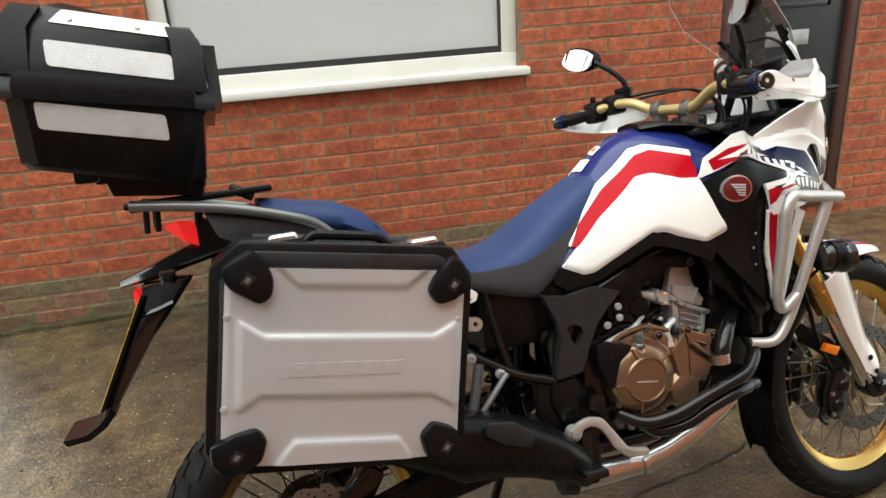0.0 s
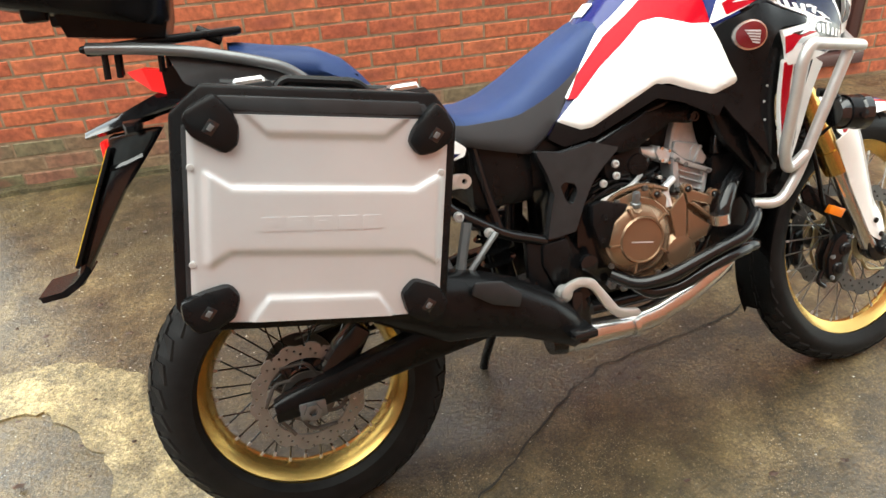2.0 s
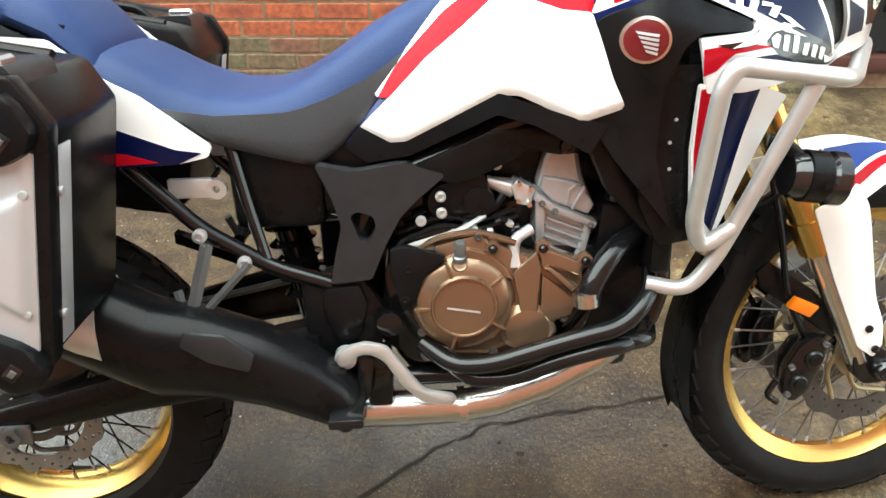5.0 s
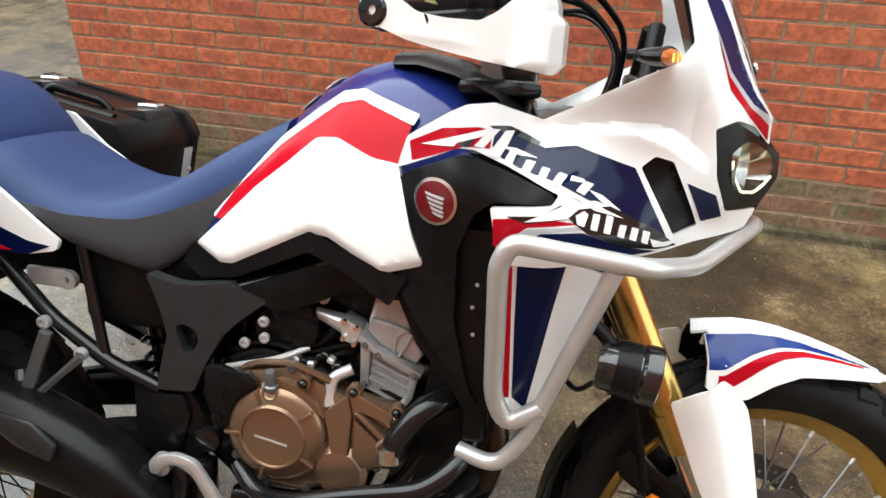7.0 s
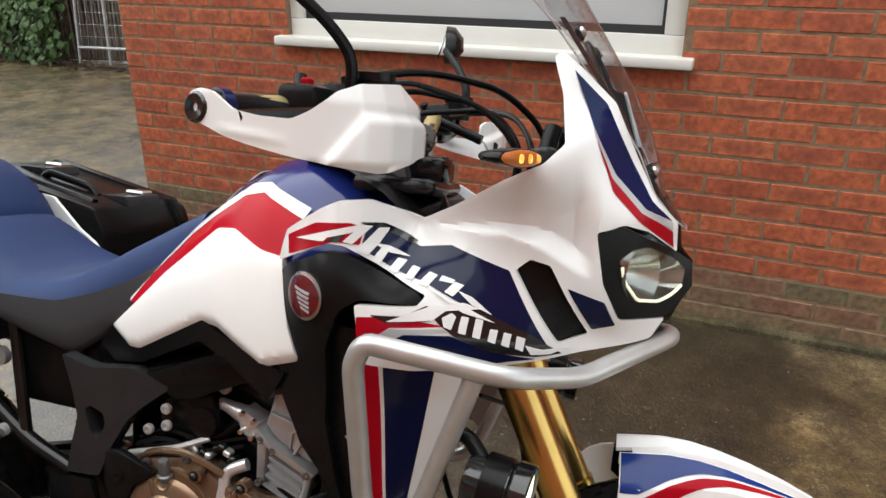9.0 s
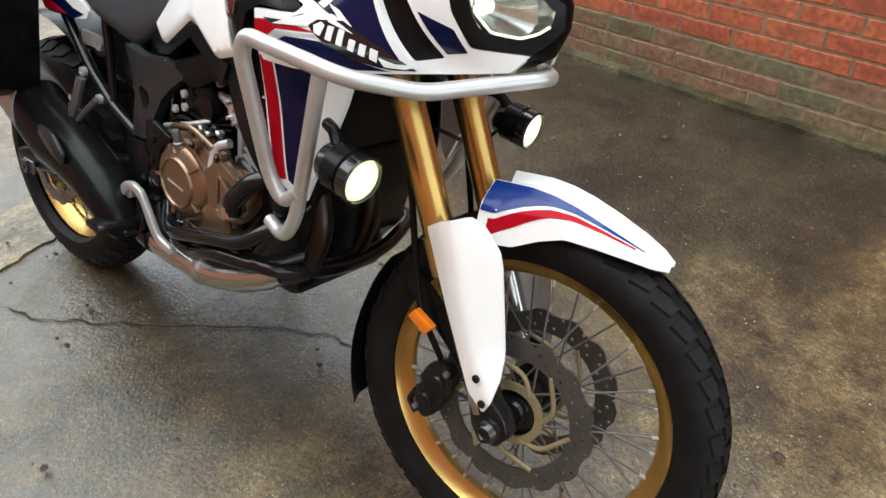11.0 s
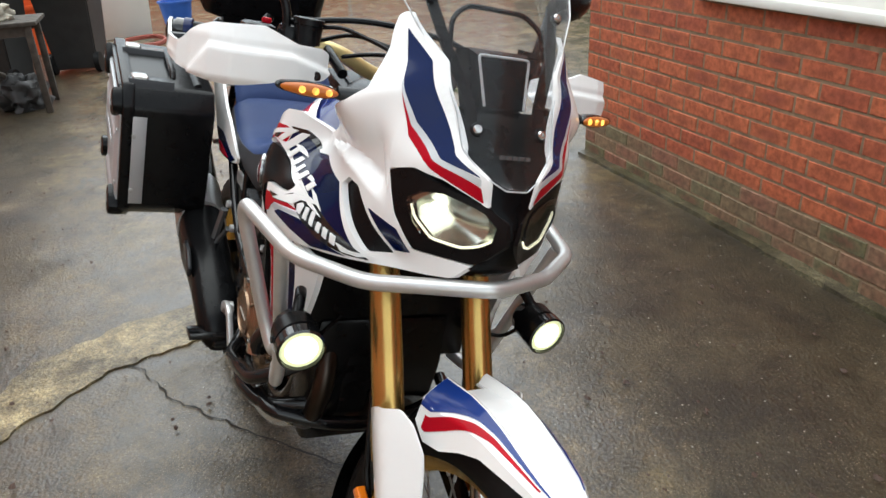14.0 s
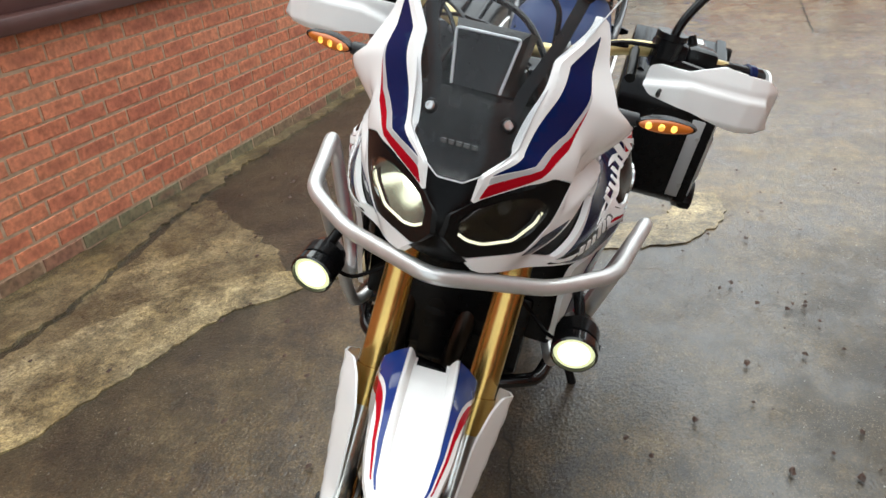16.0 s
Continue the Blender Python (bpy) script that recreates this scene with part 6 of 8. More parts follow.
def front_face():
    """Headlamps, the dark keel between them, the instrument panel and the screen."""
    frame_o = [(1.411, 1.073), (1.440, 1.084), (1.506, 1.050), (1.530, 1.034), (1.534, 1.0), (1.516, .972), (1.503, .959), (1.447, .963), (1.424, 1.010)]
    lens_o = [(1.441, 1.042), (1.456, 1.055), (1.473, 1.057), (1.506, 1.040), (1.522, 1.024), (1.520, 1.0), (1.492, .980), (1.465, .986), (1.446, 1.014)]
    for s in (-1, 1):
        h = part("headlamp", sheet(frame_o, skin(cowl, s, -0.001), 0.010, 0.010, 0.003, [lens_o]), BLACKP, bike, "headlamp in a black surround, lit")
        # a bowl turned about the way ahead, with its bulb near the focus
        lit = s < 0
        c = Vector((1.412, s * .072, 1.016))
        bowl = []
        for j in range(9):
            k = .16 + .84 * j / 8
            bowl.append([c + Vector((.058 * k * k - .020 * s * math.cos(a) * k * s, s * .056 * k * math.cos(a), .041 * k * math.sin(a) + .006 * k * math.cos(a))) for a in [math.tau * i / 36 for i in range(36)]])
        # a bezel from the lens's edge to the rim of the bowl closes the lamp
        mid = Vector((1.482, 1.018))
        edge = []
        for i in range(36):
            a = math.tau * i / 36
            ahead = -s * math.cos(a) * s
            d = Vector((ahead, math.sin(a))).normalized()
            reach = .004
            while inside((mid.x + d.x * reach, mid.y + d.y * reach), lens_o) and reach < .2:
                reach += .001
            u, v = mid.x + d.x * (reach + .002), mid.y + d.y * (reach + .002)
            edge.append(Vector((u, s * max(.004, cowl(u, v) - .006), v)))
        part("bezel", loft([bowl[-1], edge], False), LAMPCHROME if lit else BLACKM, h, "bright bezel round the bowl" if lit else "dark bezel", 40)
        part("reflector", loft(bowl, False), BOWL if lit else BLACKG, h, "bright lit reflector bowl" if lit else "dark lamp bowl", 20)
        part("bulb", lathe([(0, .016), (.008, .014), (.012, .006), (.012, -.010), (0, -.010)], 20, along(c + Vector((.016, 0, .002)), (1, 0, .02))), LEDWHITE if lit else GREYP, h, "lit bulb" if lit else "")
        strip = [Vector((u, s * (cowl(u, v) - .001), v)) for u, v in ((1.444, 1.032), (1.448, 1.014), (1.466, .987), (1.492, .982), (1.508, .990), (1.519, 1.002))]
        part("light_strip", tube(strip, .0022, .008, 8), DRL, h, "lit daytime strip")
        lens = part("lens", sheet(lens_o, lambda u, v, d: skin(cowl, s, 0.004)(u, v, d), 0.002, 0.010, 0), LENS, h, "clear lens")
        lens.visible_shadow = False
    def across(rows, material, name, label, n=8):
        """A panel from one side to the other; rows of (x middle, x edge, half width, z)."""
        bm = bmesh.new()
        grid = [[bm.verts.new((xm + (xe - xm) * (k / n) ** 2, k / n * hw, z)) for k in range(-n, n + 1)] for xm, xe, hw, z in rows]
        for a, b in zip(grid, grid[1:]):
            for k in range(2 * n):
                bm.faces.new((a[k], a[k + 1], b[k + 1], b[k]))
        bmesh.ops.solidify(bm, geom=bm.faces[:], thickness=0.004)
        return part(name, bm, material, bike, label, 60)
    def hem(x, z, ahead, inset=0.002):
        return (x + ahead, x, max(.012, cowl(x, z) - inset), z)
    across([(1.440, 1.425, .058, .915), (1.480, 1.462, .058, .930), hem(1.500, .952, .012), hem(1.514, .972, .006), hem(1.530, 1.0, .004), hem(1.527, 1.034, .004), hem(1.506, 1.052, .008), hem(1.503, 1.088, .006), hem(1.474, 1.118, .008), hem(1.452, 1.152, .006), hem(1.435, 1.178, .004)], BLACKP, "nose_panel", "black nose panel below the screen")
    rows = [(1.518, 1.516, .018, 1.078), (1.506, 1.496, .050, 1.094), (1.484, 1.470, .076, 1.125), (1.468, 1.446, .084, 1.175), (1.452, 1.418, .096, 1.215), (1.424, 1.378, .122, 1.265), (1.384, 1.330, .156, 1.325), (1.346, 1.272, .178, 1.38), (1.302, 1.226, .168, 1.45), (1.278, 1.206, .135, 1.485)]
    scr = across(rows, SCREEN, "windscreen", "clear plastic windscreen", 10)
    scr.visible_shadow = False
    rim = [(xe + .001, -hw, z) for xm, xe, hw, z in reversed(rows)] + [(xe + .001, hw, z) for xm, xe, hw, z in rows]
    part("screen_edge", tube(rim, .0011, .004, 6), REFLECT, scr, "pale cut edge")
    for s in (-1, 1):
        for x, y, z in ((1.456, .055, 1.154), (1.350, .110, 1.320)):
            part("screen_bolt", lathe([(0, -0.006), (0.0065, -0.006), (0.0072, 0.000), (0.0055, 0.003), (0.0035, 0.003), (0.003, 0.0), (0, 0.0)], 16, along((x + .012, s * y, z), (0.85, s * 0.2, 0.4))), CHROME, bike, "bright screen bolt")
            part("bolt_washer", lathe([(0, -.007), (.0110, -.007), (.0110, -.003), (.009, -.001), (0, -.001)], 20, along((x + .012, s * y, z), (0.85, s * 0.2, 0.4))), BLACKP, bike, "black rubber washer")
        part("screen_bracket", joined(loft([[(x - .014, s * (y - .009), z), (x - .014, s * (y + .009), z), (x - .021, s * (y + .009), z), (x - .021, s * (y - .009), z)] for x, y, z in ((1.474, .052, 1.135), (1.452, .062, 1.19), (1.412, .090, 1.255), (1.354, .112, 1.335))])), BLACKP, bike, "black windscreen bracket")
    part("screen_hoop", tube([(1.40, -.085, 1.235), (1.372, -.078, 1.295), (1.36, -.05, 1.315), (1.36, .05, 1.315), (1.372, .078, 1.295), (1.40, .085, 1.235)], .004, .015, 8), BLACKP, bike, "black hoop behind the screen")
    dash = part("instrument_panel", joined(loft([[(1.418, -.047, 1.250), (1.414, .040, 1.251), (1.442, .030, 1.182), (1.440, -.037, 1.182)], [(1.391, -.054, 1.258), (1.391, .050, 1.259), (1.418, .040, 1.175), (1.418, -.045, 1.175)], [(1.356, -.056, 1.25), (1.356, .056, 1.25), (1.386, .045, 1.165), (1.386, -.045, 1.165)]])), BLACKP, bike, "black back of the instrument panel", 0)
    part("panel_rim", tube([(1.442, -.037, 1.183), (1.418, -.048, 1.252), (1.414, .041, 1.253), (1.442, .031, 1.183)], .0022, .006, 6), SILVERLINE, dash, "thin silver rim")
    part("instrument_stay", joined(tube([(1.33, -.06, 1.20), (1.32, -.1, 1.12)], 0.012, 0), tube([(1.33, .06, 1.20), (1.32, .1, 1.12)], 0.012, 0), box((1.30, -.12, 1.10), (1.42, .12, 1.13), 0.01)), BLACKP, bike)
    for k in range(5):
        part("badge_bar", box((1.4925, -.026 + .0108 * k, 1.119), (1.4965, -.0185 + .0108 * k, 1.1245)), RAIL, bike)


front_face()


# -- cockpit
def cockpit():
    half = [Vector((1.104, -.07, 1.160)), Vector((1.100, -.145, 1.196)), Vector((1.092, -.20, 1.204)), Vector((1.026, -.405, 1.190))]
    other = [BAR_LEFT @ Vector((p.x, -p.y, p.z)) for p in half]
    part("handlebar", tube(other[::-1] + half, 0.0135, 0.04, 16), GOLDBAR, bike, "champagne-gold tapered handlebar")
    for s in (-1, 1):
        start = len(MADE)
        part("bar_clamp", joined(lathe([(.012, -.014), (.0215, -.014), (.0225, -.011), (.0225, .011), (.0215, .014), (.012, .014)], 24, along((1.104, s * .048, 1.160), (0, 1, 0)), True), loft([[(1.104 + dx * k, s * .048 + dy, z) for dx, dy in ((-.018, -.013), (.018, -.013), (.018, .013), (-.018, .013))] for z, k in ((1.105, 1.15), (1.130, .8), (1.150, .9))]), *[lathe([(0, 0), (.004, 0), (.004, .006), (0, .006)], 8, along((1.104 + dx, s * .048, 1.178), (0, 0, 1))) for dx in (-.014, .014)]), RAIL, bike, "grey handlebar clamp", 30)
        g = part("grip", lathe([(0.0135, 0), (0.018, 0.004), (0.0165, 0.012), (0.0165, 0.125), (0.019, 0.13), (0, 0.13)], 20, along((1.0275, s * .400, 1.1902), (0.295, -s * 0.95, 0.02))), BLACKP, bike, "black rubber grip with a blue ring")
        part("grip_ring", lathe([(0.0175, -0.008), (0.021, -0.006), (0.021, 0.006), (0.0175, 0.008)], 20, along((1.031, s * .389, 1.1902), (0.295, -s * 0.95, 0.02))), BLUE, g)
        part("bar_end", lathe([(0, -0.004), (0.008, -0.004), (0.010, -0.002), (0.019, 0), (0.019, 0.016), (0, 0.016)], 20, along((1.026, s * .408, 1.1898), (0.295, -s * 0.95, 0.02))), BLACKG, bike)
        part("switch_block", joined(box((1.050, s * .285 - .028, 1.165), (1.10, s * .285 + .028, 1.225), 0.01), box((1.072, s * .225 - .03, 1.178), (1.125, s * .225 + .03, 1.232), 0.012), tube([(1.06, s * .27, 1.222), (1.055, s * .262, 1.235)], 0.008, 0)), BLACKP, bike, "black switch cluster")
        part("reservoir", lathe([(0, 0), (0.022, 0), (0.024, 0.03), (0.026, 0.032), (0.026, 0.042), (0, 0.042)], 20, along((1.13, s * .215, 1.205), (0, 0, 1))), BLACKP, bike)
        part("control_lever", tube([(1.125, s * .235, 1.20), (1.125, s * .30, 1.195), (1.075, s * .425, 1.182)], 0.0075, 0.05, 8), BLACKM, bike, "black lever")
        # hand guard: an arm from the bar's end that widens into a shell before the grip; u is the way along it in plan
        shell = [(0, 1.186), (.006, 1.204), (.022, 1.209), (.040, 1.206), (.066, 1.190), (.097, 1.1855), (.133, 1.1845), (.150, 1.193), (.179, 1.215), (.205, 1.224), (.288, 1.230), (.341, 1.209), (.388, 1.206), (.404, 1.198), (.404, 1.168), (.388, 1.156), (.315, 1.150), (.256, 1.137), (.230, 1.135), (.195, 1.139), (.139, 1.147), (.099, 1.154), (.056, 1.163), (.030, 1.172), (.006, 1.177)]
        GX, GY = [1.007, 1.036, 1.082, 1.13, 1.163, 1.190, 1.203, 1.206, 1.203, 1.193, 1.180], [.414, .423, .427, .420, .406, .383, .350, .300, .250, .217, .190]
        GS = [0, .031, .081, .132, .168, .204, .239, .289, .339, .374, .404]
        def ramp01(t):
            t = min(1.0, max(0.0, t))
            return t * t * (3 - 2 * t)
        def guard_at(u, v, d):
            x, y = float(np.interp(u, GS, GX)), float(np.interp(u, GS, GY))
            t = (float(np.interp(u + .012, GS, GX)) - float(np.interp(u - .012, GS, GX)), float(np.interp(u + .012, GS, GY)) - float(np.interp(u - .012, GS, GY)))
            ln = math.hypot(*t) or 1
            nx, ny = -t[1] / ln, t[0] / ln
            crest = min((u - .166 - .80 * (v - 1.150)), (1.198 - v) * 1.2 if u < .33 else (1.198 - v - .3 * (u - .33)) * 1.2)
            ridge = .0022 * math.exp(-((v - (1.170 - .10 * (u - .05))) / .0035) ** 2) * min(1, max(0, (u - .045) / .02)) * min(1, max(0, (.135 - u) / .03))
            out = .009 * ramp01(crest / .012) + ridge - .35 * max(0, v - 1.205) - .7 * max(0, 1.146 - v) - .010 * max(0, .012 - abs(v - 1.19)) - d
            return Vector((x + nx * out, s * (y + ny * out), v))
        part("hand_guard", sheet(shell, guard_at, 0.005, 0.0042, 0.005), WHITE, bike, "white plastic hand guard", 50)
        part("guard_bolt", lathe([(0, 0), (.0075, 0), (.0075, .003), (.004, .004), (0, .002)], 12, along(guard_at(.374, 1.164, -.001), (.6, s * .8, 0))), BLACKM, bike, "dark guard bolt")
        part("bar_end_cap", lathe([(0, .001), (.004, .001), (.005, .005), (.0135, .006), (.0165, .003), (.0165, -.012), (0, -.012)], 20, along((1.024, s * .417, 1.189), (-.25, s, .05))), BLACKG, bike, "black bar end")
        part("guard_mount", tube([(1.185, s * .165, 1.17), (1.10, s * .17, 1.20)], 0.009, 0), BLACKP, bike)
        if s > 0:
            turned(start, BAR_LEFT)
        part("mirror", joined(tube([(1.112, s * .246, 1.215), (1.116, s * .250, 1.262), (1.09, s * .272, 1.300), (1.052, s * .305, 1.335)], 0.0075, 0.03, 10)), BLACKP, bike, "black stalked mirror")
        secs = []
        for t, k in ((-.9, .45), (-.6, .78), (-.2, .97), (.2, 1.0), (.6, .9), (.9, .62), (1.0, .3)):
            c = Vector((1.045 - .018 * t, s * (.352 + .058 * t), 1.352 + .012 * t))
            secs.append([c + Vector((dx, 0, dz * k)) for dx, dz in ((-.010, .034), (.008, .032), (.026 * k, .012), (.028 * k, -.012), (.008, -.036), (-.010, -.038))])
        part("mirror_shell", loft(secs), BLACKP, bike, "", 60)
        part("mirror_glass", loft([[p + Vector((-.0012 * (i + 1), 0, 0)) for p in (q[0] * .94 + q[5] * .06, q[5] * .94 + q[0] * .06 + Vector((-.012, 0, 0)))] for i, q in [(0, z) for z in secs]], False, False), MIRROR, bike, "mirror glass", 0)
        # indicators
        ind = part("indicator_stem", lathe([(.017, 0), (.015, .030), (.0085, .048), (.0080, .072), (.010, .080)], 20, along((1.340, s * .142, 1.158), (-.12, s, .04)), True), GREYP, bike, "black rubber indicator stem", 50)
        def oval(k, x):
            ring = [(.260 + .040 * k * math.cos(a) + (.006 * k if math.cos(a) > .8 else 0), 1.161 + .0105 * k * math.sin(a)) for a in [math.tau * i / 20 for i in range(20)]]
            return [(x - .34 * (y - .235), s * y, z) for y, z in ring]
        part("indicator_body", loft([oval(.3, 1.305), oval(.75, 1.309), oval(1, 1.322), oval(1.05, 1.334), oval(1.0, 1.339)]), BLACKP, ind, "black indicator housing", 50)
        part("indicator_lens", loft([oval(.92, 1.3392), oval(.88, 1.342), oval(.6, 1.3455), oval(.2, 1.3465)]), SMOKED, ind, "lit amber lens", 50)
        for y, r in ((.238, .0056), (.256, .0064), (.274, .0060)):
            part("indicator_light", lathe([(0, -.002), (r, -.002), (r * .8, .0012), (0, .0020)], 12, along((1.3455 - .34 * (y - .235), s * y, 1.161), (1, s * .34, 0))), AMBERLIT, ind, "lit amber lamp")
    for k, (y0, z0) in enumerate(((-.19, 1.21), (-.16, 1.20), (.19, 1.21), (.15, 1.20), (-.12, 1.18))):
        sgn = 1 if y0 > 0 else -1
        part("control_cable", tube([(1.11, y0 * 1.2, z0 + .01), (1.15, y0 * .9, 1.245 - .01 * k), (1.24, y0 * .5 + .01 * k, 1.22), (1.29, y0 * .3, 1.16), (1.26, y0 * .25, 1.06)], 0.0038, 0.08, 8), BLACKP, bike, "black control cable")
    part("hose_arch", tube([(1.10, -.24, 1.235), (1.16, -.12, 1.262), (1.24, .02, 1.25), (1.30, .08, 1.19), (1.29, .09, 1.10)], 0.0052, 0.06, 8), BLACKP, bike, "black brake hose")
    part("ignition_switch", joined(box((1.10, -.035, 1.10), (1.17, .035, 1.145), 0.012), lathe([(0, 0), (.014, 0), (.014, .012), (0, .012)], 16, along((1.12, 0, 1.142), (0, 0, 1)))), BLACKM, bike)
    part("start_switch", box((1.062, -.278, 1.224), (1.074, -.262, 1.234), 0.003), RED, bike, "red stop switch")


cockpit()


# -- engine and frame
def engine():
    e = part("crankcase", joined(slab([(.68, .47), (.70, .64), (.74, .665), (.84, .68), (.93, .635), (1.02, .628), (1.03, .56), (.99, .50), (.94, .46), (.84, .42), (.74, .42)], -.135, .16, 0.012)), BLACKM, bike, "engine with bronze covers and grey cylinders")
    part("side_cover", slab([(.735, .60), (.76, .652), (.845, .672), (.93, .628), (1.015, .618), (1.018, .56), (.985, .515), (.93, .49), (.86, .455), (.80, .46), (.75, .50)], -.175, -.13, 0.010), BRONZE, e, "bronze engine cover")
    c = (.821, -.17, .557)
    part("clutch_cover", lathe([(.084, -.03), (.085, .004), (.081, .012), (.072, .021), (.055, .026), (.052, .031), (.0495, .031), (.048, .0275), (.030, .0285), (0, .0285)], 56, along(c, (0, -1, 0))), BRONZE, e, "round bronze clutch cover")
    for k in range(5):
        a = math.radians(72 * k + 38)
        part("cover_rib", box((.049, -.003, .016), (.080, .003, .0275), 0.002, along(c, (0, -1, 0)) @ pose(0, 0, 0, 0, 0, math.degrees(a))), BRONZE, e)
    part("badge_bar", slab([(.793, .556), (.846, .546), (.8465, .549), (.7935, .559)], -.2, -.1988, 0), BOLT, e, "thin raised line of a badge")
    part("water_pump", lathe([(.044, -.02), (.045, .012), (.036, .022), (.016, .025), (0, .025)], 32, along((.925, -.165, .505), (0, -1, 0))), BRONZE, e, "small round bronze cover")
    for x, z in ((.742, .60), (.775, .648), (.846, .668), (.93, .628), (1.008, .61), (1.01, .56), (.985, .52), (.87, .462), (.80, .465), (.752, .505)):
        part("bolt", lathe([(0, 0), (.007, 0), (.007, .006), (.004, .007), (0, .004)], 8, along((x, -.174, z), (0, -1, 0))), STEEL, e)
    # cylinders, leaning ahead
    part("cylinder_block", slab([(.944, .714), (.972, .694), (1.033, .667), (1.026, .632), (1.010, .600), (.943, .628)], -.128, .13, .006), ENGINE, e, "grey ribbed cylinder block", 20)
    for x0, z0, x1, z1 in ((.962, .678, 1.022, .653), (.960, .663, 1.020, .638), (.957, .648, 1.016, .623), (.953, .633, 1.011, .609)):
        part("cooling_fin", slab([(x0, z0), (x1, z1), (x1, z1 + .0045), (x0, z0 + .0045)], -.139, -.124, .0015), ENGINE, e)
    part("block_post", slab([(.942, .712), (.958, .700), (.957, .640), (.943, .630)], -.140, -.120, .003), ENGINE, e)
    part("block_post", slab([(1.022, .670), (1.036, .664), (1.027, .622), (1.010, .598), (1.006, .612), (1.018, .634)], -.138, -.120, .003), ENGINE, e)
    head = part("cylinder_head", slab([(.945, .730), (.956, .775), (.968, .800), (1.010, .800), (1.022, .740), (1.042, .696), (1.030, .676), (.968, .703)], -.120, .125, .009), ENGINE, e, "grey cylinder head", 20)
    part("head_step", slab([(.950, .728), (.956, .748), (.978, .744), (1.016, .734), (1.040, .697), (1.030, .680), (.969, .706)], -.130, -.116, .004), ENGINE, head, "", 20)
    part("head_rib", slab([(1.000, .692), (1.004, .690), (1.024, .726), (1.020, .730)], -.136, -.126, .0015), ENGINE, head)
    part("head_rib", slab([(.992, .698), (.9955, .697), (.998, .722), (1.012, .731), (1.009, .734), (.995, .725)], -.134, -.126, .001), ENGINE, head)
    part("head_flange", slab([(.938, .714), (.969, .692), (1.037, .661), (1.043, .671), (.971, .704), (.942, .727)], -.146, .13, .003), ENGINE, head)
    for x, z in ((.951, .708), (.972, .694), (1.030, .668), (.950, .640), (1.012, .610)):
        part("bolt", lathe([(0, 0), (.006, 0), (.006, .007), (.003, .008), (0, .005)], 8, along((x, -.140, z), (0, -1, 0))), RAIL, e)
    part("throttle_body", joined(tube([(.862, -.118, .743), (.908, -.112, .726)], .0075, 0, 16, .0165), lathe([(0, .004), (.008, .004), (.0095, 0), (.0095, -.008), (0, -.008)], 16, along((.866, -.118, .7415), (-.93, 0, .36))), slab([(.903, .733), (.911, .746), (.943, .730), (.935, .700), (.912, .706)], -.136, -.090, .004), tube([(.925, -.11, .722), (.962, -.10, .708)], .014, 0)), CASTBRIGHT, e, "bright intake stub", 25)
    for x, z in ((.915, .740), (.934, .731), (.914, .712), (.932, .705)):
        part("clamp_screw", lathe([(0, 0), (.004, 0), (.004, .008), (0, .008)], 8, along((x, -.135, z), (0, -1, 0))), CHROME, e)
    part("intake_hose", tube([(.934, -.150, .668), (.903, -.160, .654), (.906, -.172, .612)], .0095, .018, 14), CASTBRIGHT, e, "silver water hose elbow")
    part("starter_motor", joined(lathe([(0, 0), (.036, 0), (.038, .01), (.038, .11), (.03, .12), (0, .12)], 24, along((.80, -.02, .715), (0, -1, 0))), box((.775, -.125, .675), (.86, -.05, .76), .015)), BLACKP, e)
    for x, z in ((.880, .772),):
        part("frame_bolt", lathe([(0, 0), (.009, 0), (.009, .008), (.005, .010), (0, .006)], 10, along((x, -.128, z), (0, -1, 0))), BOLT, e)
    part("breather_hose", tube([(.72, -.12, .66), (.79, -.135, .690), (.87, -.125, .685), (.905, -.11, .73)], .008, .03, 10), BLACKP, e)
    part("clutch_cable", tube([(.73, -.16, .648), (.82, -.165, .676), (.86, -.14, .69)], .005, .02, 8), SILVER, e)
    part("heel_plate", joined(slab([(.706, .612), (.708, .658), (.733, .663), (.795, .643), (.790, .632), (.760, .611), (.742, .556), (.722, .552), (.716, .580)], -.192, -.176, .004), *[lathe([(0, 0), (.0085, 0), (.0085, .004), (.004, .005), (0, .002)], 12, along((x, -.192, z), (0, -1, 0))) for x, z in ((.735, .625), (.727, .574))]), BLACKP, e, "black engine bracket")
    part("sump", slab([(.70, .43), (.95, .43), (.93, .36), (.75, .36)], -.10, .11, .012), BLACKM, e)
    # the side cover's raised planes, plugs, clips and wiring
    part("cover_step", slab([(.900, .606), (.938, .643), (.945, .612), (.941, .532), (.915, .520), (.908, .566)], -.187, -.170, .003), BRONZE, e, "", 20)
    part("cover_step", slab([(.941, .644), (.958, .645), (1.012, .620), (1.006, .598), (.990, .606), (.956, .618), (.947, .612)], -.190, -.170, .003), BRONZE, e, "", 20)
    part("cover_step", slab([(.947, .602), (1.006, .553), (.996, .528), (.946, .514)], -.185, -.170, .003), BRONZE, e, "", 20)
    part("cover_ridge", slab([(.948, .616), (.958, .618), (1.018, .568), (1.010, .558)], -.194, -.172, .003), BRONZE, e, "", 20)
    part("cover_step", slab([(.812, .648), (.832, .652), (.862, .642), (.888, .618), (.905, .592), (.880, .600), (.850, .628), (.820, .634)], -.184, -.165, .003), BRONZE, e, "", 20)
    part("filler_pocket", lathe([(0, -.004), (.013, -.004), (.014, 0), (.014, .004), (.011, .006), (0, .001)], 20, along((.816, -.186, .628), (0, -1, .35))), BRONZE, e)
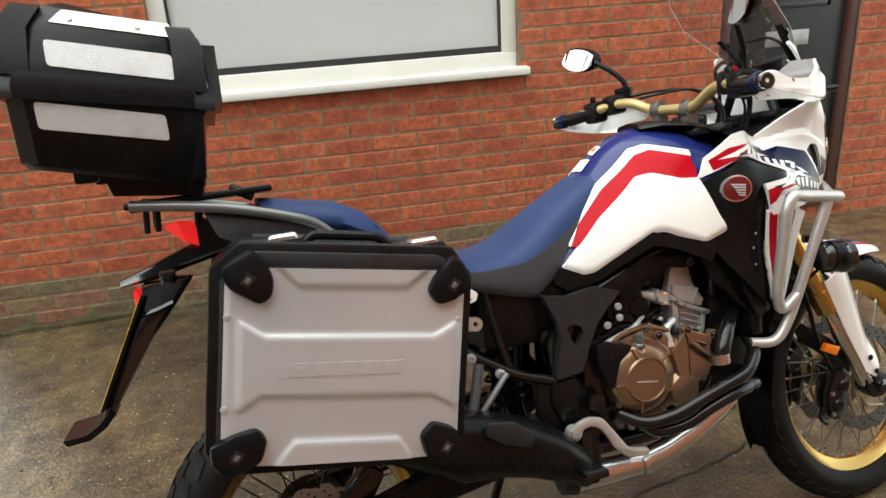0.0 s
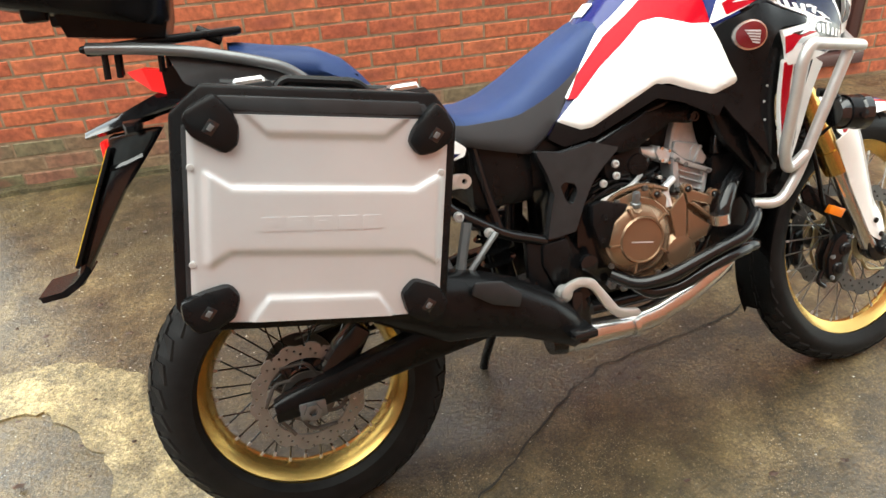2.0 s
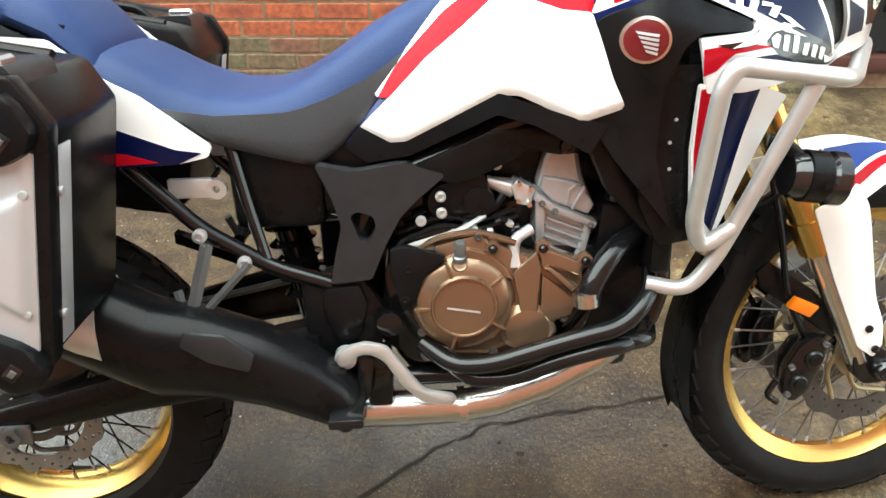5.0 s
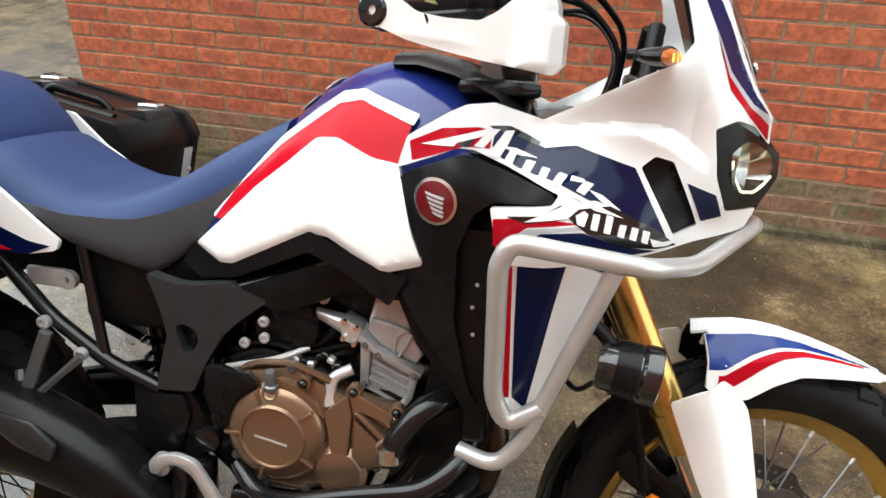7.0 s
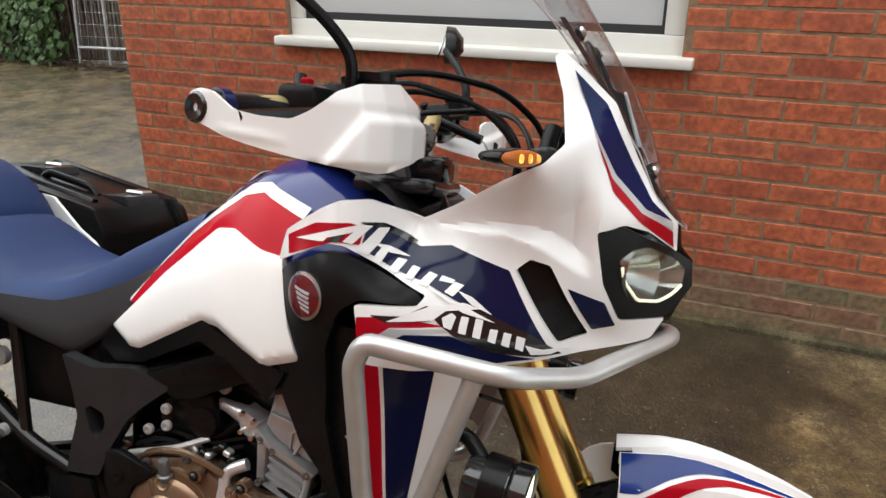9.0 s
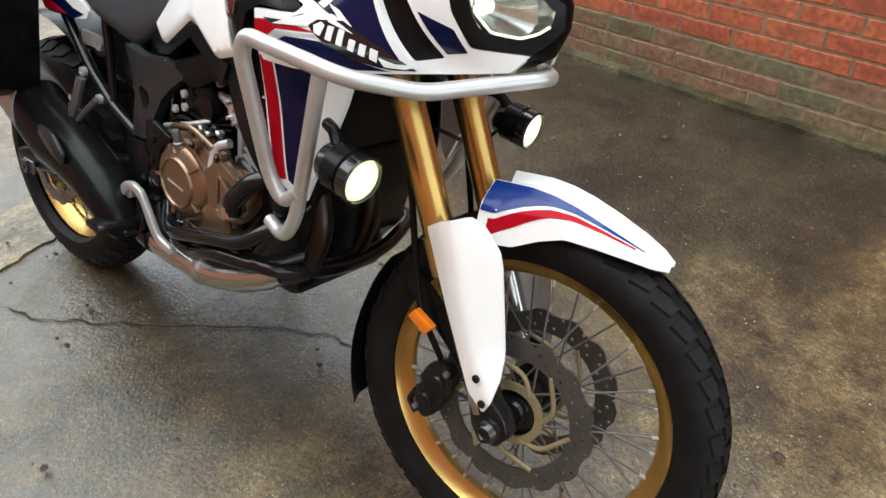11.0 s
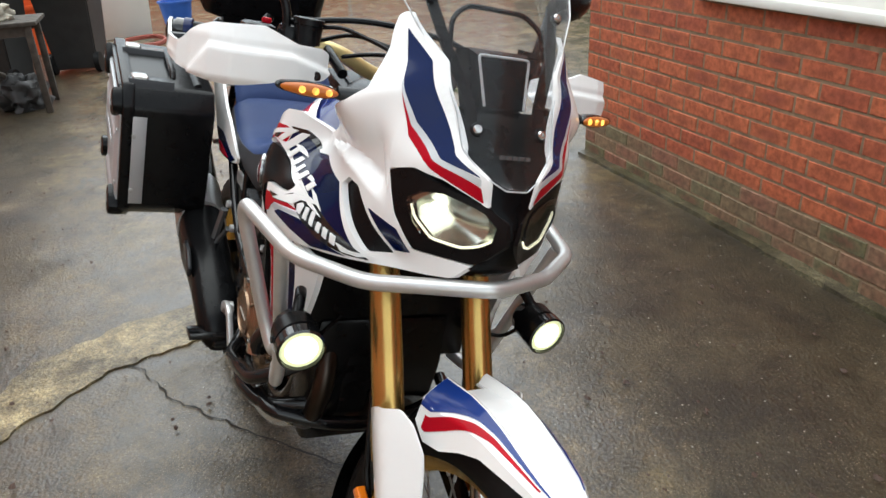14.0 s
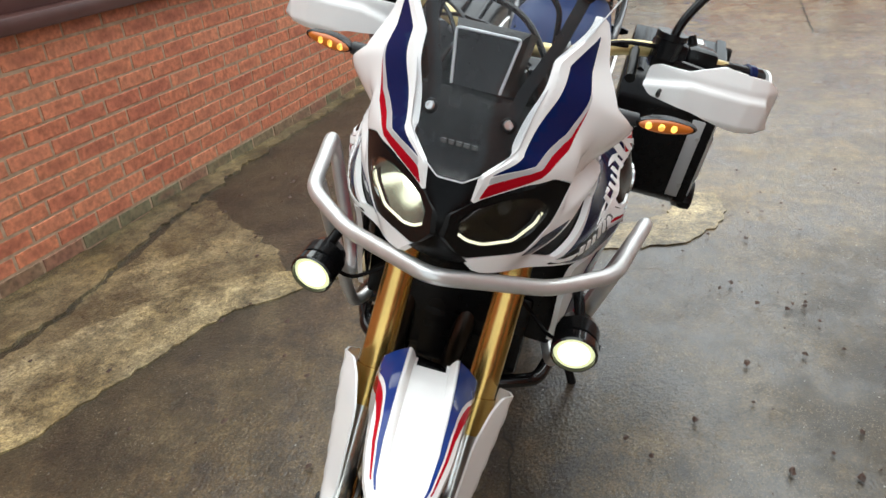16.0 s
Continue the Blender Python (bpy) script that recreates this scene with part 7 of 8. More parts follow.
    part("cover_lip", tube([(.742, -.160, .640), (.785, -.170, .668), (.845, -.172, .676), (.905, -.168, .652)], .006, .02, 8), BRONZE, e)
    part("filler_cap", lathe([(0, .034), (.007, .034), (.009, .030), (.009, .010), (.012, .008), (.012, 0), (0, -.004)], 14, along((.816, -.184, .634), (0, -.25, .97))), RAIL, e, "grey filler plug")
    for x, z, r in ((.790, .729, .0085), (.791, .702, .0085), (.758, .690, .0085), (.834, .678, .006)):
        part("bolt", lathe([(0, 0), (r, 0), (r, .006), (r * .6, .0075), (r * .5, .004), (0, .004)], 12, along((x, -.150 if z > .66 else -.178, z), (0, -1, 0))), BOLT, e, "bright bolt")
    for x, z in ((.868, .651), (.947, .648), (1.015, .624)):
        part("bolt_boss", lathe([(.0115, -.01), (.0115, .006), (.008, .007), (.008, .003), (0, .003)], 16, along((x, -.182, z), (0, -1, 0))), BRONZE, e)
        part("bolt", lathe([(0, .009), (.004, .009), (.0065, .006), (.0065, 0), (0, 0)], 12, along((x, -.186, z), (0, -1, 0))), BLACKM, e)
    rng = random.Random(31)
    for k in range(12):
        x, z = .815 + .009 * k + rng.uniform(-.004, .004), .672 + rng.uniform(-.010, .014)
        part("wiring_clip", box((x - .006, -.156, z - .004), (x + .006, -.142 + rng.uniform(0, .01), z + .005), .002, Matrix.Translation((x, 0, z)) @ pose(0, 0, 0, 0, rng.uniform(-40, 40), 0) @ Matrix.Translation((-x, 0, -z)), 1), (SILVER, BLACKP, BLACKM)[k % 3], e)
    for k, (z, y) in enumerate(((.700, -.118), (.690, -.140), (.680, -.150))):
        part("wiring_loom", tube([(.735, y, z - .02), (.79, y - .006, z + .006), (.85, y, z - .012), (.915, y + .02, z + .004)], .0042, .03, 8), BLACKP, e)
    part("coil_cover", joined(box((.795, -.142, .690), (.872, -.118, .755), .012, Matrix.Translation((.83, 0, .72)) @ pose(0, 0, 0, 0, -14, 0) @ Matrix.Translation((-.83, 0, -.72))), lathe([(0, 0), (.026, 0), (.024, .008), (0, .010)], 24, along((.850, -.138, .715), (0, -1, 0)))), BLACKP, e, "black intake cover")
    part("knock_boss", lathe([(0, 0), (.022, 0), (.021, .010), (.012, .013), (0, .013)], 24, along((.700, -.165, .520), (0, -1, 0))), BLACKM, e)
    for x, z in ((.760, .452), (.79, .44), (.665, .455)):
        part("case_plug", lathe([(0, 0), (.012, 0), (.012, .010), (.006, .012), (0, .008)], 6, along((x, -.150, z), (0, -1, 0))), RAIL, e)
    part("alternator_cover", lathe([(.095, -.02), (.095, .02), (.08, .035), (0, .037)], 36, along((.86, .16, .545), (0, 1, 0))), BRONZE, e)


engine()


def exhaust():
    x = part("exhaust_shield", loft([[(px + 0.0, -.135 + r * math.cos(a) * .9, pz + r * math.sin(a)) for a in [2 * math.pi * k / 14 for k in range(14)]] for px, pz, r in ((.635, .335, .032), (.70, .335, .034), (.81, .332, .030), (.88, .343, .031), (.97, .375, .032), (1.055, .42, .030), (1.09, .445, .027))]), CHROME, bike, "polished steel exhaust pipe")
    part("shield_band", tube([(.812, -.135, .332), (.825, -.135, .333)], .035, 0, 16), CHROME, x)
    part("pipe_collar", loft([[(px, -.135 + r * math.cos(a), pz + r * math.sin(a)) for a in [2 * math.pi * k / 12 for k in range(12)]] for px, pz, r in ((.600, .345, .036), (.636, .338, .036))]), BLACKM, x)
    for y in (-.10, .03):
        part("header_pipe", tube([(1.03, y, .66), (1.125, y, .652), (1.168, y - .01, .57), (1.140, y - .02, .46), (1.02, -.09 + .3 * y, .40)], .021, .07, 14), HEADER, x, "scorched header pipe")
    secs = []
    for px, pz, ry, rz in ((.648, .392, .018, .020), (.642, .396, .036, .038), (.622, .408, .048, .052), (.575, .440, .055, .062), (.50, .478, .057, .067), (.42, .505, .060, .072), (.34, .520, .064, .078), (.24, .575, .066, .080), (.12, .64, .064, .076), (.02, .70, .062, .072), (-.06, .745, .055, .062)):
        secs.append([(px, -.205 + ry * math.copysign(abs(math.cos(a)) ** .8, math.cos(a)), pz + rz * math.copysign(abs(math.sin(a)) ** .8, math.sin(a))) for a in [2 * math.pi * k / 28 for k in range(28)]])
    m = part("muffler", loft(secs), BLACKP, bike, "black shielded muffler under the pannier", 50)
    part("muffler_sleeve", loft([[(px, -.205 + ry * math.cos(a), pz + rz * math.sin(a)) for a in [2 * math.pi * k / 24 for k in range(24)]] for px, pz, ry, rz in ((.275, .562, .069, .084), (.24, .580, .070, .084), (.16, .625, .069, .080))]), SILVER, m, "silver muffler sleeve")
    part("muffler_shield", joined(slab([(.40, .575), (.46, .565), (.50, .53), (.49, .50), (.43, .52), (.39, .55)], -.274, -.262, .006)), GREYP, m, "black heat shield")


exhaust()


def frame_parts():
    f = part("side_plate", sheet([(.600, .790), (.66, .778), (.735, .788), (.80, .765), (.753, .728), (.726, .701), (.70, .655), (.676, .600), (.610, .594), (.622, .647), (.634, .692), (.622, .737)], lambda u, v, d: Vector((u, -.168 + d + .10 * max(0, abs(u - .665) - .03) , v)), .024, .014, .006, [[(.648, .708), (.660, .715), (.684, .706), (.688, .688), (.674, .662), (.661, .667)]]), GREYP, bike, "dark grey frame side plate")
    part("lower_plate", slab([(.595, .585), (.656, .590), (.668, .555), (.652, .494), (.62, .470), (.592, .535)], -.166, -.150, .008), BLACKP, bike)
    part("tank_trim", joined(sheet([(.645, .806), (.672, .842), (.722, .824), (.745, .826), (.876, .893), (.992, .855), (1.03, .850), (1.005, .805), (.93, .846), (.875, .862), (.745, .797), (.68, .783)], skin(tank_half, -1, .002), .014, .014, .006)), BLACKP, bike, "black trim under the tank")
    part("tank_trim", joined(sheet([(.645, .806), (.672, .842), (.722, .824), (.745, .826), (.876, .893), (.992, .855), (1.03, .850), (1.005, .805), (.93, .846), (.875, .862), (.745, .797), (.68, .783)], skin(tank_half, 1, .002), .014, .014, .006)), BLACKP, bike, "black trim under the tank")
    for s in (-1, 1):
        part("main_frame", tube([(.63, s * .12, .50), (.66, s * .125, .70), (.74, s * .130, .765), (.90, s * .135, .83), (1.05, s * .11, .93), (1.16, s * .05, 1.02)], .024, .08, 14), BLACKM, bike, "black steel frame tube")
        part("down_tube", tube([(1.15, s * .06, .95), (1.08, s * .11, .72), (1.04, s * .12, .50), (.95, s * .12, .39), (.72, s * .12, .39)], .017, .08, 12), BLACKM, bike, "black steel frame tube")
        part("subframe_tube", tube([(.29, s * .145, .83), (.335, s * .145, .775), (.415, s * .148, .690), (.517, s * .15, .622), (.61, s * .15, .588)], .0125, .03, 12), BLACKM, bike, "grey-black subframe tube")
        part("subframe_tube", tube([(.472, s * .135, .82), (.490, s * .14, .72), (.510, s * .148, .632)], .0095, .02, 10), BLACKM, bike, "grey-black subframe tube")
        for x, z in ((.415, .685), (.478, .637)):
            part("subframe_bolt", lathe([(0, 0), (.011, 0), (.011, .010), (.006, .012), (.005, .008), (0, .008)], 12, along((x, s * .160, z), (0, s, 0))), BOLT, bike, "bright bolt")
        for (x0, z0), (x1, z1), w in (((.427, .674), (.388, .552), .011), ((.488, .640), (.395, .550), .007), ((.372, .600), (.386, .550), .008)):
            part("peg_link", tube([(x0, s * .178, z0), (x1, s * .196, z1)], w, 0, 6), RAIL, bike, "grey footrest link")
        part("peg_pivot", lathe([(0, -.02), (.013, -.02), (.013, .02), (0, .02)], 16, along((.386, s * .20, .545), (0, s, 0))), BLACKM, bike)
        part("pillion_peg", loft([[(x, s * .205 - .014, z - .010), (x, s * .205 + .014, z - .010), (x, s * .205 + .014, z + .012), (x, s * .205 - .014, z + .012)] for x, z in ((.255, .552), (.30, .533), (.375, .500))]), BLACKP, bike, "folded footrest")
        part("pillion_peg_plate", loft([[(x, s * .222 - .004, z - .010), (x, s * .222 + .004, z - .010), (x, s * .222 + .004, z + .008), (x, s * .222 - .004, z + .008)] for x, z in ((.262, .548), (.30, .526), (.382, .492))]), SILVER, bike, "silver footrest edge")
        part("rider_peg", joined(tube([(.63, s * .16, .395), (.625, s * .275, .40)], .013, 0), box((.60, s * .235 - .05, .398), (.655, s * .235 + .05, .415), .004)), BLACKM, bike, "black footrest")
        part("tail_panel", sheet([(.06, .985), (.14, .995), (.25, .985), (.32, .925), (.36, .902), (.452, .824), (.445, .808), (.40, .80), (.30, .80), (.16, .90), (.05, .97)], lambda u, v, d: Vector((u, s * (.155 + .02 * math.sin((u + .02) * 6) - d), v)), .008, .016, .006), WHITE, bike, "white tail panel")
        part("tail_side", sheet([(-.08, 1.084), (.06, 1.058), (.15, 1.020), (.235, .975), (.14, .980), (.02, .990), (-.06, 1.03)], lambda u, v, d: Vector((u, s * (.150 - d - .25 * max(0, v - 1.03)), v)), .008, .016, .006), GREYP, bike, "dark grey tail side")
        part("tail_panel_dark", sheet([(.30, .80), (.22, .86), (.31, .862), (.40, .822), (.437, .815), (.40, .80)], lambda u, v, d: Vector((u, s * (.1565 + .02 * math.sin((u + .02) * 6) - d), v)), .002, .016, .003), NAVY, bike, "dark blue and red tail graphic")
        part("tail_panel_red", sheet([(.29, .803), (.27, .83), (.33, .82), (.375, .805)], lambda u, v, d: Vector((u, s * (.1580 + .02 * math.sin((u + .02) * 6) - d), v)), .002, .016, .003), RED, bike, "red tail graphic")
        part("grab_rail", tube([(-.21, s * .115, 1.112), (-.123, s * .145, 1.101), (-.04, s * .152, 1.085), (.046, s * .154, 1.061), (.122, s * .153, 1.034), (.158, s * .15, 1.004), (.172, s * .147, .968)], .0110, .06, 12), RAIL, bike, "silver grab rail")
        part("hanger_bracket", joined(box((.37, s * .135 - .006, .738), (.44, s * .135 + .006, .77), .004), lathe([(.006, 0), (.016, 0), (.016, .012), (.006, .012)], 16, along((.444, s * .13, .752), (0, s, 0)), True)), SILVER, bike, "silver pannier bracket")
        part("rear_foot_bracket", slab([(.56, .60), (.66, .60), (.70, .53), (.67, .42), (.61, .38), (.56, .45)], s * .13, s * .155, .008), BLACKP, bike, "black footrest plate")
        part("plate_bolt", lathe([(0, 0), (.013, 0), (.013, .007), (.007, .009), (0, .006)], 12, along((.622, s * .157, .546), (0, s, 0))), BLACKM, bike)
    for s in (-1, 1):
        beam = part("frame_beam", slab([(.742, .778), (.795, .800), (.864, .830), (.932, .838), (.985, .832), (1.013, .790), (.974, .788), (.932, .797), (.898, .782), (.845, .755), (.806, .748)], s * .142, s * .158, .006), BLACKP, bike, "black frame beam under the tank", 25)
        part("beam_bolt", lathe([(0, .004), (.006, .004), (.007, .007), (.011, .007), (.013, 0), (0, 0)], 16, along((.986, s * .158, .803), (0, s, 0))), BLACKM, beam)
        cover = part("radiator_side", sheet([(1.085, .930), (1.150, .930), (1.150, .80), (1.168, .690), (1.175, .655), (1.120, .655), (1.085, .72), (1.070, .80)], skin(cowl, s, -.020), .006, .016, .006), BLACKP, bike, "black radiator side panel")
        for x, z in ((1.126, .852), (1.121, .818), (1.124, .778)):
            part("panel_screw", lathe([(0, .002), (.0022, .002), (.003, 0), (0, 0)], 10, along((x, s * (cowl(x, z) - .020), z), (0, s, 0))), BOLT, cover)
    part("side_filler", box((.555, -.118, .69), (.72, .118, .825), .02), BLACKP, bike, "black panel under the seat")
    part("battery_box", box((.46, -.13, .675), (.61, .13, .84), .02), BLACKP, bike)
    part("inner_mudguard", loft([[(REAR[0] + .39 * math.cos(a), y, REAR[1] + .39 * math.sin(a) + .02) for y in (-.09, -.05, .05, .09)] for a in [math.radians(62 + 6 * k) for k in range(10)]], False, False), BLACKP, bike, "black rear hugger")
    part("shock", joined(tube([(.50, 0, .78), (.56, 0, .46)], .03, 0), *[lathe([(.034, -.005), (.044, 0), (.034, .005)], 20, along((.505 + .006 * k, 0, .74 - .032 * k), (.18, 0, -.98))) for k in range(8)]), BLACKM, bike)
    part("brake_pedal", slab(rounded2d([(.612, .482), (.630, .498), (.660, .505), (.694, .496), (.726, .449), (.752, .410), (.800, .399), (.806, .388), (.796, .380), (.745, .389), (.714, .424), (.688, .470), (.664, .485), (.642, .480), (.628, .461), (.614, .463)], .010), -.206, -.192, .004), SILVER, bike, "silver brake pedal", 40)
    part("peg_hanger", joined(slab([(.645, .470), (.672, .468), (.664, .400), (.640, .362), (.625, .372), (.640, .42)], -.19, -.172, .005), box((.628, -.225, .372), (.655, -.190, .390), .005, seg=1)), BLACKM, bike, "black footrest hanger")
    part("pedal_pivot", lathe([(0, 0), (.018, 0), (.018, .018), (.009, .022), (0, .018)], 16, along((.626, -.178, .472), (0, -1, 0))), SILVER, bike)
    part("linkage", joined(box((.655, -.17, .36), (.70, -.13, .47), .01), lathe([(0, 0), (.014, 0), (.014, .012), (0, .012)], 16, along((.678, -.172, .46), (0, -1, 0)))), BLACKM, bike)
    for s in (-1, 1):
        secs = []
        for px, pz, h, w, y in ((.64, .47, .052, .024, .125), (.52, .455, .050, .026, .135), (.38, .43, .044, .026, .138), (.22, .395, .034, .024, .135), (.10, .365, .030, .022, .130), (0.0, .345, .028, .020, .130), (-.03, .338, .022, .018, .130)):
            secs.append([(px, s * y + dy * w, pz + dz * h) for dy, dz in ((-1, -.7), (-.7, -1), (.7, -1), (1, -.7), (1, .7), (.7, 1), (-.7, 1), (-1, .7))])
        part("swingarm", loft(secs), BLACKP, bike, "black swingarm", 50)
        part("axle_plate", joined(box((.018, s * .155 - .004, .314), (.076, s * .155 + .004, .352), .006, pose(0, 0, 0)), lathe([(.009, 0), (.019, 0), (.019, .012), (.009, .012)], 6, along((REAR[0], s * .157, REAR[1]), (0, s, 0)), True)), RAIL, bike, "grey chain adjuster plate")
    part("rear_caliper", joined(slab([(.10, .36), (.16, .40), (.20, .46), (.17, .49), (.12, .45), (.08, .40)], -.125, -.075, .008)), BLACKM, bike, "black rear brake caliper")
    part("chain_guard", slab([(.05, .40), (.50, .52), (.52, .50), (.06, .375)], .10, .125, .005), BLACKP, bike)
    part("chain", joined(tube([(.62, .085, .52), (REAR[0], .085, .40)], .008, 0, 6), tube([(.62, .085, .42), (REAR[0], .085, .27)], .008, 0, 6)), STEEL, bike)
    part("sprocket", lathe([(.03, -.003), (.085, -.003), (.085, .003), (.03, .003)], 42, along((REAR[0], .085, REAR[1]), (0, 1, 0)), True), STEEL, bike)
    part("side_stand", joined(tube([(.62, .13, .42), (.575, .30, .12), (.565, .395, -.075)], .013, .02), box((.53, .36, -.105), (.61, .43, -.088), .006)), BLACKM, bike, "black side stand resting on the ground")
    part("guard_pipe", tube([(1.115, -.14, .655), (1.055, -.19, .640), (1.020, -.21, .590), (1.018, -.21, .565)], .019, .05, 14), BLACKM, bike, "black engine guard pipe")
    part("guard_pipe", tube([(1.14, -.12, .61), (1.118, -.205, .566), (1.070, -.232, .528), (.98, -.236, .508), (.86, -.228, .468), (.80, -.205, .456), (.752, -.17, .482)], .0150, .05, 14), BLACKM, bike, "black engine guard pipe")
    part("guard_pipe", tube([(1.135, -.12, .50), (1.100, -.205, .484), (1.03, -.232, .488), (.96, -.230, .468), (.90, -.215, .434), (.83, -.205, .430), (.80, -.19, .452)], .0150, .05, 14), BLACKM, bike, "black engine guard pipe")
    part("guard_pipe", tube([(1.115, .14, .655), (1.055, .19, .640), (1.020, .21, .565), (.98, .215, .512), (.86, .215, .470), (.752, .17, .482)], .0155, .05, 14), BLACKM, bike, "black engine guard pipe")
    part("guard_pipe", tube([(1.060, -.212, .490), (1.120, -.200, .484), (1.152, -.10, .462), (1.157, .0, .452), (1.152, .10, .462), (1.120, .200, .484), (1.060, .212, .490)], .0150, .05, 14), BLACKM, bike, "black engine guard pipe")
    part("hose_clamp", tube([(1.012, -.21, .583), (1.014, -.21, .560)], .022, 0, 16), CHROME, bike)
    part("radiator", joined(box((1.115, -.20, .60), (1.15, .20, .93), .008)), BLACKP, bike)
    for s in (-1, 1):
        part("radiator_stay", slab([(.99, .85), (1.04, .86), (1.08, .76), (1.14, .69), (1.15, .64), (1.12, .65), (1.04, .74)], s * .165, s * .195, .006), BLACKP, bike, "black radiator stay")
    part("engine_shroud", slab([(1.05, .70), (1.160, .70), (1.158, .58), (1.140, .50), (1.090, .44), (1.02, .42)], -.135, .150, .012), BLACKP, bike, "black cover before the engine")
    part("front_skid", slab([(1.10, .62), (1.16, .62), (1.15, .48), (1.05, .39), (.95, .35), (.95, .37), (1.04, .41), (1.09, .50)], -.07, .07, .008), BLACKP, bike)


frame_parts()


# -- crash bars and the lamps on them
def crash_bars():
    right = [(1.228, -.231, .688), (1.180, -.226, .652), (1.160, -.240, .70), (1.158, -.296, .905), (1.172, -.300, .935), (1.342, -.262, .909), (1.412, -.169, .894)]
    part("crash_bar", tube(right + [(1.522, 0.0, .925)] + [(x, -y, z) for x, y, z in reversed(right)], .0132, .028, 16), SILVER, bike, "silver-painted crash bar round the front")
    for s in (-1, 1):
        part("crash_bar", tube([(1.112, s * .195, .584), (1.172, s * .213, .576), (1.208, s * .220, .630), (1.300, s * .268, .905)], .0125, .03, 16), SILVER, bike, "silver-painted crash bar")
        lamp = part("auxiliary_lamp", lathe([(0, -.075), (.030, -.075), (.034, -.068), (.036, -.02), (.040, -.015), (.040, .004), (.036, .006), (.036, -.004), (.0, -.006)], 32, along((1.368, s * .238, .758), (.985, s * .05, -.12))), BLACKG, bike, "black auxiliary lamp, lit")
        part("lamp_halo", lathe([(.027, .0016), (.0335, .0005), (.0355, -.003), (.027, -.003)], 32, along((1.369, s * .238, .758), (.985, s * .05, -.12)), True), LAMPRIM, lamp, "bright lens rim")
        part("lamp_face", lathe([(0, .004), (.018, .003), (.0272, .0), (.0272, -.004), (0, -.004)], 32, along((1.369, s * .238, .758), (.985, s * .05, -.12))), LEDWHITE, lamp, "lit round lens")
        part("lamp_band", tube([(1.315, s * .236, .765), (1.345, s * .237, .761)], .0385, 0, 24), BLACKP, lamp)
        part("lamp_bracket", tube([(1.318, s * .236, .785), (1.290, s * .224, .812), (1.268, s * .217, .815)], .010, .01), BLACKP, lamp)
        part("lamp_bolt", lathe([(0, 0), (.006, 0), (.006, .004), (0, .004)], 8, along((1.335, s * .275, .760), (0, s, 0))), BLACKP, lamp)
        part("lamp_cable", tube([(1.30, s * .235, .745), (1.27, s * .20, .70), (1.22, s * .12, .74)], .004, .03, 6), BLACKP, bike)


crash_bars()


